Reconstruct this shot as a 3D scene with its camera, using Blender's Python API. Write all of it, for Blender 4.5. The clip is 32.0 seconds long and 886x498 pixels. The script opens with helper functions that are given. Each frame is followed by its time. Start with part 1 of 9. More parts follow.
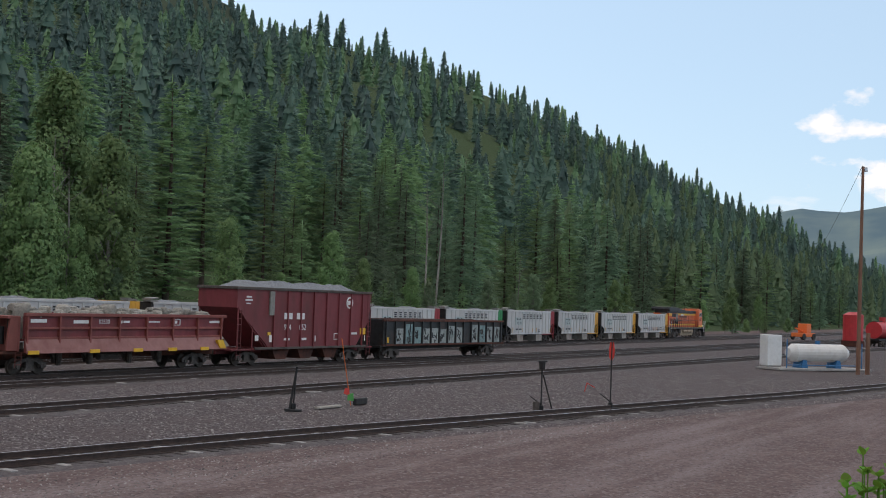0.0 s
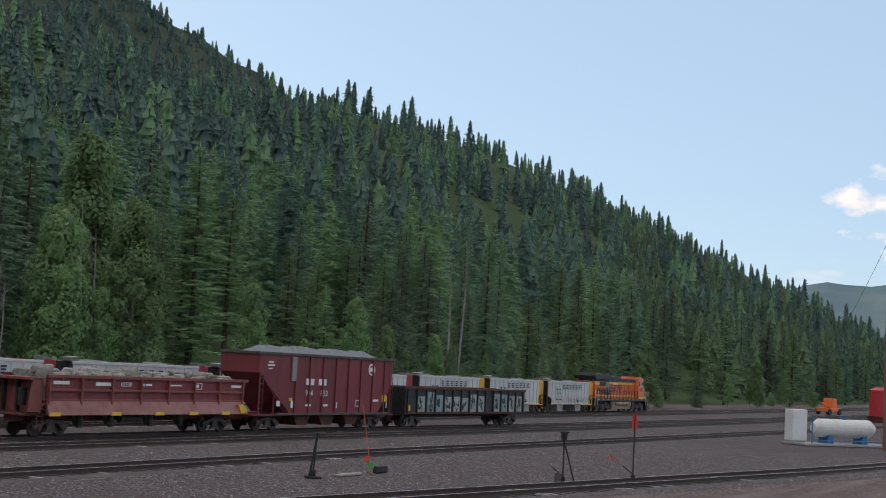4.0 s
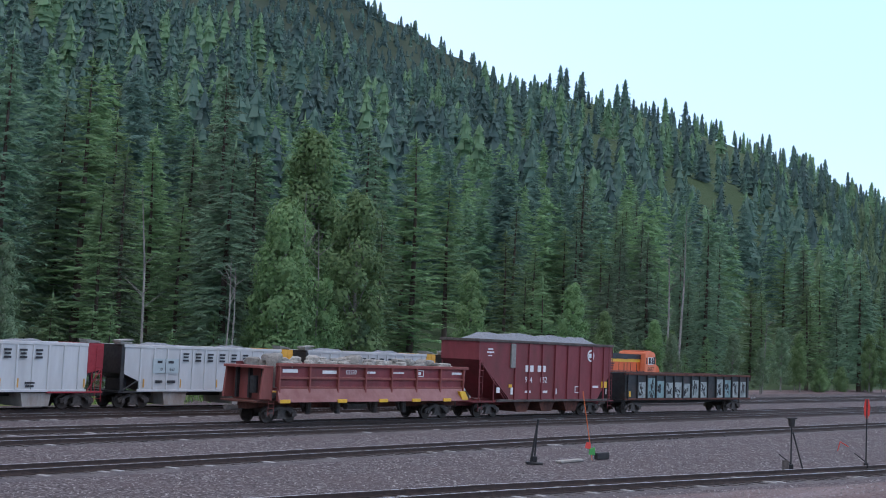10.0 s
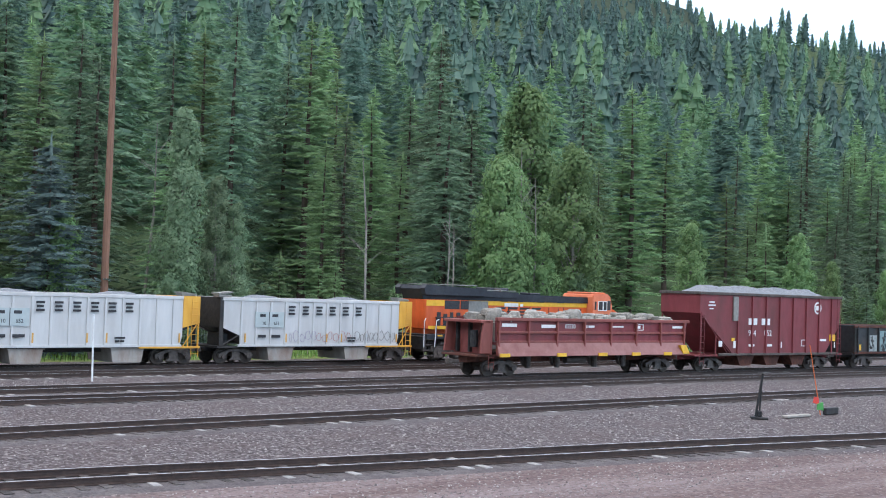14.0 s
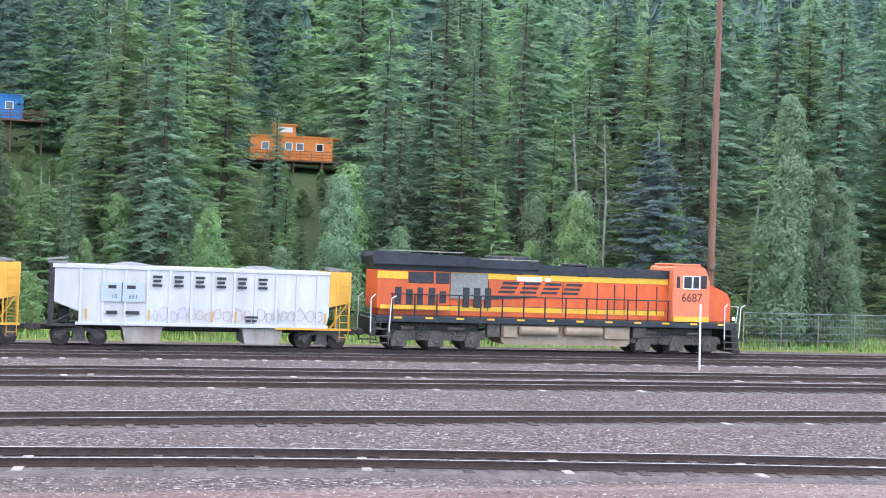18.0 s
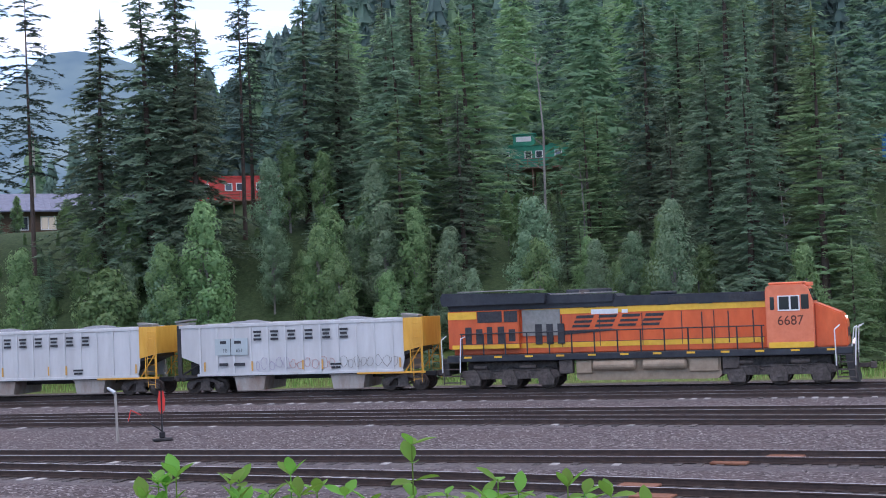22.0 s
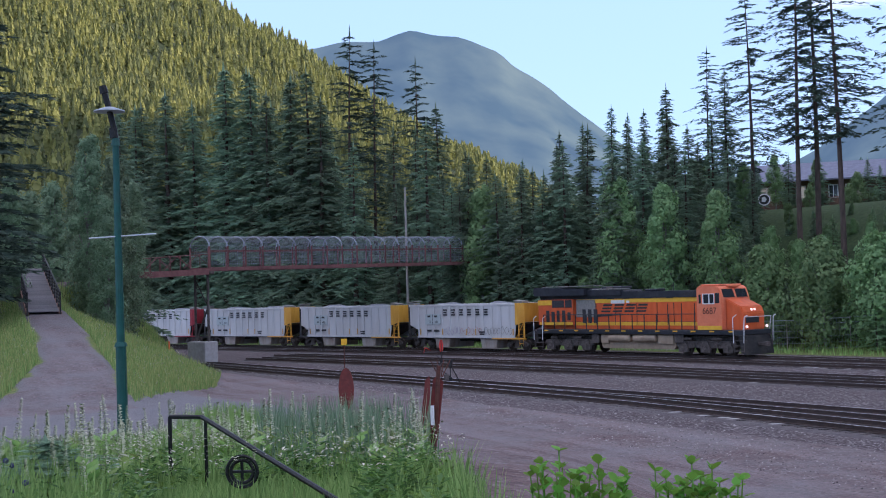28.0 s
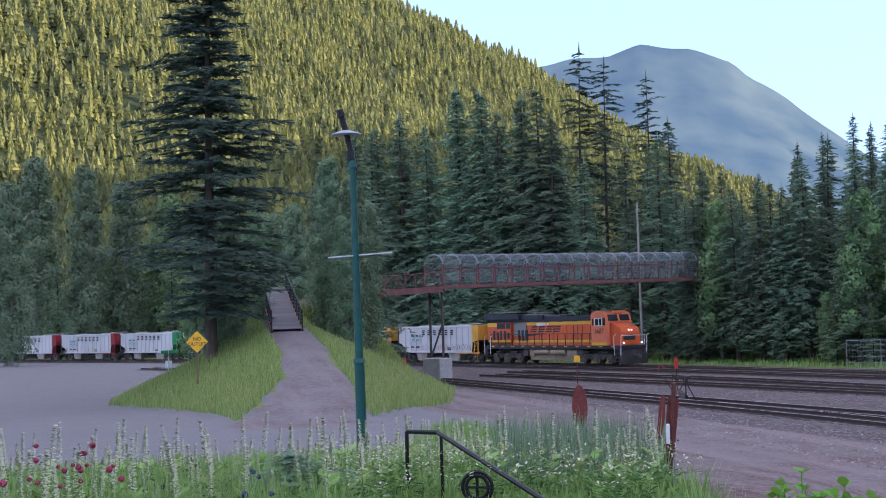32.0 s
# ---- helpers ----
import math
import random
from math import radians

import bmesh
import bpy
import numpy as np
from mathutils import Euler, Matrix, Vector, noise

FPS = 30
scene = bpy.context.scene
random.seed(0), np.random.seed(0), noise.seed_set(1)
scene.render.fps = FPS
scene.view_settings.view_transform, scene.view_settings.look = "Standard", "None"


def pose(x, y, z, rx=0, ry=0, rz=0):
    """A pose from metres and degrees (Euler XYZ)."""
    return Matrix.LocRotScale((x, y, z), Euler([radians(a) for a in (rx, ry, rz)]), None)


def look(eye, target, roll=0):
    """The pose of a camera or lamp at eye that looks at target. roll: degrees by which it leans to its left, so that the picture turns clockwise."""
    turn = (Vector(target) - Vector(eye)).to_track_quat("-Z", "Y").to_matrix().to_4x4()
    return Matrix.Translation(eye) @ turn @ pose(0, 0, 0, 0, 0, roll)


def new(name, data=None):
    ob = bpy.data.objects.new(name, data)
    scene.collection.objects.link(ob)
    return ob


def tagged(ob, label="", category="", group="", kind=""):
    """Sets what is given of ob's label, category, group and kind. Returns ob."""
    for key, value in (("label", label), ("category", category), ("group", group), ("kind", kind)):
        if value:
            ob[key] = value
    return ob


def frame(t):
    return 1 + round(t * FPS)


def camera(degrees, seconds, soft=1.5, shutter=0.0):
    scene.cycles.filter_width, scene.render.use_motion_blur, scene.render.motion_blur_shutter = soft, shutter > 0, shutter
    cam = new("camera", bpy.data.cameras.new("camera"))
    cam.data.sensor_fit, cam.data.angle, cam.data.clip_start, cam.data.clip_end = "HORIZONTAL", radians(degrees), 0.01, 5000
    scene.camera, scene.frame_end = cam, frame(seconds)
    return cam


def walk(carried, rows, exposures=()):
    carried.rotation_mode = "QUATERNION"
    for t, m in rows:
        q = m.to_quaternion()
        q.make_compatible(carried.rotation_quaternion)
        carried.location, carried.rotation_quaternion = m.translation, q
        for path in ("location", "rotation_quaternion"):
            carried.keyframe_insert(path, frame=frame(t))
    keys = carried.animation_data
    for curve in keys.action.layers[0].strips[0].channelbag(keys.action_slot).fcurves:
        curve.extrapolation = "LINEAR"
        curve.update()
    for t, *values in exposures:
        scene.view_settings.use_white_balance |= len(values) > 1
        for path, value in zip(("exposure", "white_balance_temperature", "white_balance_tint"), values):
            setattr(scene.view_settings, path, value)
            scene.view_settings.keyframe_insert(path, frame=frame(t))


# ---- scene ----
cam = camera(38.19, 32.0, soft=1.0)
EYE = (0.0, 0.0, 4.57)
PATH = [
    (0.0, pose(*EYE, 92.33, -2.06, -62.50)),
    (0.5, pose(*EYE, 92.84, -2.35, -62.49)),
    (1.0, pose(*EYE, 93.65, -2.70, -62.21)),
    (1.5, pose(*EYE, 94.84, -2.93, -62.22)),
    (2.0, pose(*EYE, 95.58, -3.08, -62.13)),
    (2.5, pose(*EYE, 95.51, -3.16, -61.95)),
    (3.0, pose(*EYE, 95.49, -3.11, -61.88)),
    (3.5, pose(*EYE, 95.38, -3.04, -61.65)),
    (5.5, pose(*EYE, 95.83, -3.07, -60.15)),
    (6.0, pose(*EYE, 95.55, -3.26, -57.65)),
    (6.5, pose(*EYE, 95.19, -3.23, -57.50)),
    (7.0, pose(*EYE, 94.31, -3.17, -56.74)),
    (7.5, pose(*EYE, 92.88, -3.00, -54.78)),
    (8.0, pose(*EYE, 92.61, -2.86, -54.51)),
    (8.5, pose(*EYE, 92.55, -2.48, -53.81)),
    (9.0, pose(*EYE, 92.58, -2.42, -53.50)),
    (9.5, pose(*EYE, 93.26, -2.41, -52.91)),
    (10.0, pose(*EYE, 94.26, -2.46, -51.76)),
    (10.5, pose(*EYE, 94.36, -2.64, -51.49)),
    (11.0, pose(*EYE, 94.31, -2.64, -50.94)),
    (11.5, pose(*EYE, 94.24, -2.58, -50.10)),
    (12.0, pose(*EYE, 94.25, -2.42, -49.77)),
    (12.5, pose(*EYE, 93.96, -2.11, -48.83)),
    (13.0, pose(*EYE, 91.55, -2.13, -46.91)),
    (13.5, pose(*EYE, 91.51, -1.97, -44.47)),
    (15.5, pose(*EYE, 91.75, -2.52, -32.56)),
    (16.0, pose(*EYE, 91.83, -2.73, -28.32)),
    (16.5, pose(*EYE, 91.60, -2.65, -25.27)),
    (17.0, pose(*EYE, 90.93, -2.43, -23.09)),
    (17.5, pose(*EYE, 90.58, -2.28, -19.51)),
    (18.0, pose(*EYE, 90.47, -2.04, -15.37)),
    (18.5, pose(*EYE, 90.42, -1.96, -9.36)),
    (19.0, pose(*EYE, 89.56, -0.50, -0.89)),
    (19.5, pose(*EYE, 89.68, 2.81, 11.47)),
    (20.0, pose(*EYE, 92.01, 3.45, 11.23)),
    (20.5, pose(*EYE, 92.43, 3.17, 12.97)),
    (21.0, pose(*EYE, 92.54, 3.12, 14.95)),
    (21.5, pose(*EYE, 92.29, 2.70, 21.18)),
    (22.0, pose(*EYE, 92.30, 2.28, 25.84)),
    (22.5, pose(*EYE, 92.42, 1.96, 33.11)),
    (23.0, pose(*EYE, 90.72, 2.10, 38.41)),
    (23.5, pose(*EYE, 90.57, 2.28, 46.48)),
    (24.0, pose(*EYE, 94.21, 1.89, 53.85)),
    (24.5, pose(*EYE, 94.77, 1.37, 61.86)),
    (25.0, pose(*EYE, 91.69, 1.47, 64.09)),
    (25.5, pose(*EYE, 91.44, 1.57, 62.99)),
    (27.5, pose(*EYE, 91.94, 1.59, 65.46)),
    (28.0, pose(*EYE, 92.05, 1.56, 66.22)),
    (28.5, pose(*EYE, 92.00, 1.51, 66.86)),
    (29.0, pose(*EYE, 91.93, 1.51, 68.38)),
    (29.5, pose(*EYE, 92.40, 1.45, 70.55)),
    (30.0, pose(*EYE, 92.55, 1.53, 72.03)),
    (30.5, pose(*EYE, 92.75, 1.59, 73.48)),
    (31.0, pose(*EYE, 92.99, 1.69, 74.51)),
    (31.5, pose(*EYE, 93.00, 1.74, 75.31)),
    (32.0, pose(*EYE, 93.10, 1.74, 76.59)),
]
EXPOSURES = [(0, 0.1, 6300, 11), (3, 0.0, 6250, 11), (5.5, -0.05, 6100, 12), (7, 0.3, 5750, 13), (8, 0.57, 5450, 15), (12.5, 0.6, 5450, 14), (13.2, 1.1, 5650, 10), (15.5, 1.45, 5800, 11), (17, 1.7, 5800, 13), (18, 2.0, 5800, 15), (19, 2.1, 5650, 18), (19.5, 1.88, 5650, 18), (20.2, 1.05, 5550, 21), (22.3, 0.95, 5550, 22), (23, 0.28, 5800, 20), (23.4, 0.68, 5500, 18), (24, 0.08, 6450, 17), (24.5, 0.0, 6200, 18), (25.2, 0.28, 5650, 17), (28, 0.45, 5250, 23), (29, 0.52, 5200, 24), (30, 0.55, 5200, 24), (31, 0.62, 5200, 25), (32, 0.75, 5250, 25)]
walk(cam, PATH, EXPOSURES)

# ---- world and sun: low evening sun behind the wooded ridge ----
SUN_AZ, SUN_EL = 20.0, 15.5
world = bpy.data.worlds.new("world")
scene.world = world
world.use_nodes = True
wn, wl = world.node_tree.nodes, world.node_tree.links
wn.clear()
w_out = wn.new("ShaderNodeOutputWorld")
w_bg = wn.new("ShaderNodeBackground")
w_sky = wn.new("ShaderNodeTexSky")
w_sky.sky_type = 'NISHITA'
w_sky.sun_disc = False
w_sky.sun_elevation = radians(SUN_EL)
w_sky.sun_rotation = radians(SUN_AZ)
w_sky.altitude = 1100
w_sky.air_density, w_sky.dust_density, w_sky.ozone_density = 1.0, 1.2, 1.3
w_bg.inputs["Strength"].default_value = 0.15
# thin evening clouds, laid into the sky itself
w_tc = wn.new("ShaderNodeTexCoord")
w_map = wn.new("ShaderNodeMapping")
w_map.inputs["Scale"].default_value = (1.6, 1.6, 7.0)
w_noise = wn.new("ShaderNodeTexNoise")
w_noise.inputs["Scale"].default_value = 2.3
w_noise.inputs["Detail"].default_value = 7
w_noise.inputs["Roughness"].default_value = 0.58
w_ramp = wn.new("ShaderNodeValToRGB")
w_ramp.color_ramp.elements[0].position = 0.68
w_ramp.color_ramp.elements[1].position = 0.82
w_mix = wn.new("ShaderNodeMixRGB")
w_mix.inputs["Color2"].default_value = (7.4, 6.7, 6.2, 1)
wl.new(w_tc.outputs["Generated"], w_map.inputs["Vector"])
wl.new(w_map.outputs["Vector"], w_noise.inputs["Vector"])
# extra cloud overhead, mostly above the view, added as fill light for the trees
w_sep = wn.new("ShaderNodeSeparateXYZ")
w_high = wn.new("ShaderNodeMapRange")
w_high.inputs["From Min"].default_value, w_high.inputs["From Max"].default_value = 0.27, 0.52
w_high.inputs["To Max"].default_value = 0.30
w_sum = wn.new("ShaderNodeMath")
wl.new(w_tc.outputs["Generated"], w_sep.inputs["Vector"])
wl.new(w_sep.outputs["Z"], w_high.inputs["Value"])
# a bank of cloud over the notch between the mountains
w_dot2 = wn.new("ShaderNodeVectorMath")
w_dot2.operation = 'DISTANCE'
w_dot2.inputs[1].default_value = (-0.665, 0.690, 0.29)
w_band = wn.new("ShaderNodeMapRange")
w_band.inputs["From Min"].default_value, w_band.inputs["From Max"].default_value = 0.26, 0.02
w_band.inputs["To Max"].default_value = 0.30
w_both = wn.new("ShaderNodeMath")
wl.new(w_tc.outputs["Generated"], w_dot2.inputs[0])
wl.new(w_dot2.outputs["Value"], w_band.inputs["Value"])
wl.new(w_high.outputs["Result"], w_both.inputs[0])
wl.new(w_band.outputs["Result"], w_both.inputs[1])
wl.new(w_both.outputs[0], w_sum.inputs[0])
wl.new(w_noise.outputs["Fac"], w_sum.inputs[1])
wl.new(w_sum.outputs[0], w_ramp.inputs["Fac"])
# evening cumulus over the end of the valley
w_dot = wn.new("ShaderNodeVectorMath")
w_dot.operation = 'DISTANCE'
w_dot.inputs[1].default_value = (0.974, 0.161, 0.128)
w_cmap = wn.new("ShaderNodeMapping")
w_cmap.inputs["Scale"].default_value = (1.0, 1.0, 1.9)
w_cum = wn.new("ShaderNodeTexNoise")
w_cum.inputs["Scale"].default_value = 24.0
w_cum.inputs["Detail"].default_value = 6
w_puff = wn.new("ShaderNodeMapRange")
w_puff.inputs["From Min"].default_value, w_puff.inputs["From Max"].default_value = 0.085, 0.01
w_puff.inputs["To Max"].default_value = 0.52
w_add = wn.new("ShaderNodeMath")
w_cr = wn.new("ShaderNodeMapRange")
w_cr.inputs["From Min"].default_value, w_cr.inputs["From Max"].default_value = 0.86, 1.0
w_any = wn.new("ShaderNodeMath")
w_any.operation = 'MAXIMUM'
wl.new(w_tc.outputs["Generated"], w_dot.inputs[0])
wl.new(w_tc.outputs["Generated"], w_cmap.inputs["Vector"])
wl.new(w_cmap.outputs["Vector"], w_cum.inputs["Vector"])
wl.new(w_dot.outputs["Value"], w_puff.inputs["Value"])
wl.new(w_puff.outputs["Result"], w_add.inputs[0])
wl.new(w_cum.outputs["Fac"], w_add.inputs[1])
wl.new(w_add.outputs[0], w_cr.inputs["Value"])
wl.new(w_ramp.outputs["Color"], w_any.inputs[0])
wl.new(w_cr.outputs["Result"], w_any.inputs[1])
wl.new(w_any.outputs[0], w_mix.inputs["Fac"])
# high thin haze veils the whole sky
w_veil = wn.new("ShaderNodeMixRGB")
w_veil.inputs["Fac"].default_value = 0.68
w_veil.inputs["Color2"].default_value = (3.85, 4.95, 6.0, 1)
wl.new(w_sky.outputs["Color"], w_veil.inputs["Color1"])
wl.new(w_veil.outputs["Color"], w_mix.inputs["Color1"])
wl.new(w_mix.outputs["Color"], w_bg.inputs["Color"])
wl.new(w_bg.outputs["Background"], w_out.inputs["Surface"])

sun_data = bpy.data.lights.new("sun", 'SUN')
sun_data.energy = 5.0
sun_data.angle = radians(0.5)
sun_data.color = (1.0, 0.79, 0.44)
sun = new("sun", sun_data)
sx = math.sin(radians(SUN_AZ)) * math.cos(radians(SUN_EL))
sy = math.cos(radians(SUN_AZ)) * math.cos(radians(SUN_EL))
sun.matrix_world = look((sx * 400, sy * 400, math.sin(radians(SUN_EL)) * 400), (0, 0, 0))

# ---- materials ----
def mat(name, c1, c2=None, scale=6.0, rough=0.7, metal=0.0, bump=0.0, bump_scale=None, grime=None, grime_amt=0.0, stretch=(1, 1, 1), rand=0.0, spec=0.4, trans=0.0):
    """A procedural surface: two tones by noise, coarse grime, fine relief, a little change from object to object."""
    m = bpy.data.materials.new(name)
    m.use_nodes = True
    nt = m.node_tree
    N, L = nt.nodes, nt.links
    b = N["Principled BSDF"]
    b.inputs["Roughness"].default_value = rough
    b.inputs["Metallic"].default_value = metal
    b.inputs["Specular IOR Level"].default_value = spec
    tc = N.new("ShaderNodeTexCoord")
    mp = N.new("ShaderNodeMapping")
    mp.inputs["Scale"].default_value = stretch
    L.new(tc.outputs["Object"], mp.inputs["Vector"])
    n1 = N.new("ShaderNodeTexNoise")
    n1.inputs["Scale"].default_value = scale
    n1.inputs["Detail"].default_value = 6
    n1.inputs["Roughness"].default_value = 0.65
    L.new(mp.outputs["Vector"], n1.inputs["Vector"])
    rp = N.new("ShaderNodeValToRGB")
    rp.color_ramp.elements[0].position, rp.color_ramp.elements[1].position = 0.3, 0.72
    rp.color_ramp.elements[0].color = (*c1, 1)
    rp.color_ramp.elements[1].color = (*(c2 or c1), 1)
    L.new(n1.outputs["Fac"], rp.inputs["Fac"])
    col = rp.outputs["Color"]
    if grime:
        n2 = N.new("ShaderNodeTexNoise")
        n2.inputs["Scale"].default_value = scale * 0.18
        n2.inputs["Detail"].default_value = 8
        n2.inputs["Roughness"].default_value = 0.7
        L.new(mp.outputs["Vector"], n2.inputs["Vector"])
        r2 = N.new("ShaderNodeValToRGB")
        r2.color_ramp.elements[0].position, r2.color_ramp.elements[1].position = 0.46, 0.7
        r2.color_ramp.elements[1].color = (grime_amt, grime_amt, grime_amt, 1)
        L.new(n2.outputs["Fac"], r2.inputs["Fac"])
        mx = N.new("ShaderNodeMixRGB")
        mx.inputs["Color2"].default_value = (*grime, 1)
        L.new(r2.outputs["Color"], mx.inputs["Fac"])
        L.new(col, mx.inputs["Color1"])
        col = mx.outputs["Color"]
    if rand:
        oi = N.new("ShaderNodeObjectInfo")
        mr = N.new("ShaderNodeMapRange")
        mr.inputs["To Min"].default_value, mr.inputs["To Max"].default_value = 1 - rand, 1 + rand
        hs = N.new("ShaderNodeHueSaturation")
        L.new(oi.outputs["Random"], mr.inputs["Value"])
        L.new(mr.outputs["Result"], hs.inputs["Value"])
        L.new(col, hs.inputs["Color"])
        col = hs.outputs["Color"]
    L.new(col, b.inputs["Base Color"])
    if bump:
        n3 = N.new("ShaderNodeTexNoise")
        n3.inputs["Scale"].default_value = bump_scale or scale * 4
        n3.inputs["Detail"].default_value = 5
        L.new(mp.outputs["Vector"], n3.inputs["Vector"])
        bp = N.new("ShaderNodeBump")
        bp.inputs["Strength"].default_value = bump
        bp.inputs["Distance"].default_value = 0.05
        L.new(n3.outputs["Fac"], bp.inputs["Height"])
        L.new(bp.outputs["Normal"], b.inputs["Normal"])
    return m


def leaf_mat(name, dark, light, rand=0.22, huej=0.02, thin=0.42):
    """Foliage: tone by clump and by tree, some light through the leaf."""
    m = bpy.data.materials.new(name)
    m.use_nodes = True
    N, L = m.node_tree.nodes, m.node_tree.links
    b = N["Principled BSDF"]
    b.inputs["Roughness"].default_value = 0.65
    b.inputs["Specular IOR Level"].default_value = 0.25
    ge = N.new("ShaderNodeNewGeometry")
    rp = N.new("ShaderNodeValToRGB")
    rp.color_ramp.elements[0].color = (*dark, 1)
    rp.color_ramp.elements[1].color = (*light, 1)
    L.new(ge.outputs["Random Per Island"], rp.inputs["Fac"])
    oi = N.new("ShaderNodeObjectInfo")
    mr = N.new("ShaderNodeMapRange")
    mr.inputs["To Min"].default_value, mr.inputs["To Max"].default_value = 1 - rand, 1 + rand
    L.new(oi.outputs["Random"], mr.inputs["Value"])
    mh = N.new("ShaderNodeMapRange")
    mh.inputs["To Min"].default_value, mh.inputs["To Max"].default_value = 0.5 - huej, 0.5 + huej
    L.new(oi.outputs["Random"], mh.inputs["Value"])
    hs = N.new("ShaderNodeHueSaturation")
    L.new(mr.outputs["Result"], hs.inputs["Value"])
    L.new(mh.outputs["Result"], hs.inputs["Hue"])
    L.new(rp.outputs["Color"], hs.inputs["Color"])
    L.new(hs.outputs["Color"], b.inputs["Base Color"])
    tr = N.new("ShaderNodeBsdfTranslucent")
    L.new(hs.outputs["Color"], tr.inputs["Color"])
    mx = N.new("ShaderNodeMixShader")
    mx.inputs["Fac"].default_value = thin
    L.new(b.outputs["BSDF"], mx.inputs[1])
    L.new(tr.outputs["BSDF"], mx.inputs[2])
    L.new(mx.outputs["Shader"], N["Material Output"].inputs["Surface"])
    return m


M_BED = mat("cinder_ballast", (0.045, 0.038, 0.040), (0.125, 0.105, 0.105), 9, 0.95, 0, 0.9, 16, (0.20, 0.18, 0.175), 0.5)
M_RAIL = mat("rail_steel", (0.045, 0.032, 0.028), (0.09, 0.06, 0.05), 5, 0.6, 0.3, 0.2)
M_RAILTOP = mat("rail_head", (0.50, 0.50, 0.53), (0.66, 0.66, 0.69), 3, 0.42, 0.45)
M_TIE = mat("tie_wood", (0.035, 0.028, 0.026), (0.10, 0.085, 0.08), 7, 0.9, 0, 0.5, 30, (0.30, 0.28, 0.27), 0.6, (1, 4, 1), 0.45)
M_TIEC = mat("tie_pale", (0.30, 0.29, 0.28), (0.44, 0.42, 0.40), 8, 0.9, 0, 0.4, 30, (0.16, 0.14, 0.13), 0.6, rand=0.2)
M_TARGET = mat("rust_red_paint", (0.13, 0.028, 0.024), (0.23, 0.05, 0.04), 7, 0.8, 0, 0.3, grime=(0.08, 0.035, 0.03), grime_amt=0.7)
M_BOARD = mat("weathered_board", (0.11, 0.105, 0.11), (0.19, 0.18, 0.185), 5, 0.9, 0, 0.3, stretch=(6, 0.5, 1), rand=0.2)
M_PLATE = mat("rust_plate", (0.15, 0.062, 0.036), (0.25, 0.11, 0.06), 9, 0.85, 0.1, 0.4)
M_RUSTD = mat("dark_rust", (0.07, 0.03, 0.022), (0.17, 0.06, 0.04), 6, 0.85, 0.1, 0.4, grime=(0.03, 0.022, 0.02), grime_amt=0.8)
M_BLACK = mat("black_steel", (0.012, 0.012, 0.014), (0.035, 0.034, 0.034), 5, 0.6, 0.1, 0.15, grime=(0.09, 0.075, 0.065), grime_amt=0.5)
M_GRIMY = mat("grimy_truck_steel", (0.060, 0.050, 0.045), (0.165, 0.138, 0.122), 7, 0.8, 0.1, 0.3, grime=(0.028, 0.024, 0.022), grime_amt=0.7)
M_WHEEL = mat("wheel_steel", (0.03, 0.026, 0.024), (0.10, 0.075, 0.06), 8, 0.6, 0.4)
M_WHITECAR = mat("weathered_white_paint", (0.535, 0.53, 0.525), (0.625, 0.62, 0.61), 2.2, 0.5, 0, 0.05, 14, (0.40, 0.38, 0.36), 0.55, (1, 1, 0.22))
M_YELLOW = mat("yellow_paint", (0.66, 0.33, 0.03), (0.76, 0.42, 0.06), 3, 0.5, 0, 0.05, 12, (0.34, 0.16, 0.05), 0.45, (1, 1, 0.3))
M_CARRED = mat("end_red_paint", (0.26, 0.02, 0.03), (0.36, 0.04, 0.05), 3, 0.5, 0, 0.05, 12, (0.12, 0.02, 0.02), 0.5)
M_CARGREEN = mat("end_green_paint", (0.02, 0.20, 0.06), (0.04, 0.30, 0.10), 3, 0.5, 0, 0.05)
M_CHUTE = mat("rusty_galvanised_chute", (0.32, 0.29, 0.26), (0.44, 0.40, 0.36), 3, 0.7, 0.2, 0.1, 12, (0.20, 0.09, 0.04), 0.85, (1, 1, 0.4))
M_GREYPANEL = mat("grey_placard", (0.40, 0.45, 0.45), (0.46, 0.51, 0.51), 4, 0.55)
M_MARK = mat("dark_marking", (0.02, 0.02, 0.024), (0.05, 0.05, 0.055), 8, 0.6)
M_GRAF1 = mat("graffiti_red", (0.42, 0.20, 0.18), (0.56, 0.34, 0.28), 5, 0.6)
M_GRAF2 = mat("graffiti_violet", (0.34, 0.30, 0.40), (0.46, 0.42, 0.50), 5, 0.6)
M_GRAFW = mat("graffiti_pale", (0.22, 0.26, 0.25), (0.50, 0.52, 0.50), 6, 0.6, grime=(0.10, 0.13, 0.12), grime_amt=0.85)
M_GRAFB = mat("graffiti_blue", (0.14, 0.24, 0.26), (0.34, 0.44, 0.42), 6, 0.6, grime=(0.08, 0.11, 0.11), grime_amt=0.8)
M_ORANGE = mat("orange_paint", (0.62, 0.105, 0.022), (0.74, 0.145, 0.038), 2.5, 0.42, 0, 0.04, 14, (0.30, 0.07, 0.03), 0.55, (1, 1, 0.35))
M_CABRED = mat("sun_faded_orange", (0.70, 0.19, 0.08), (0.78, 0.24, 0.12), 3, 0.5, 0, 0.04, 14, (0.5, 0.12, 0.06), 0.4)
M_LOCOBLK = mat("black_roof_paint", (0.014, 0.016, 0.022), (0.03, 0.033, 0.042), 3, 0.45, 0, 0.05, 10, (0.07, 0.07, 0.075), 0.5)
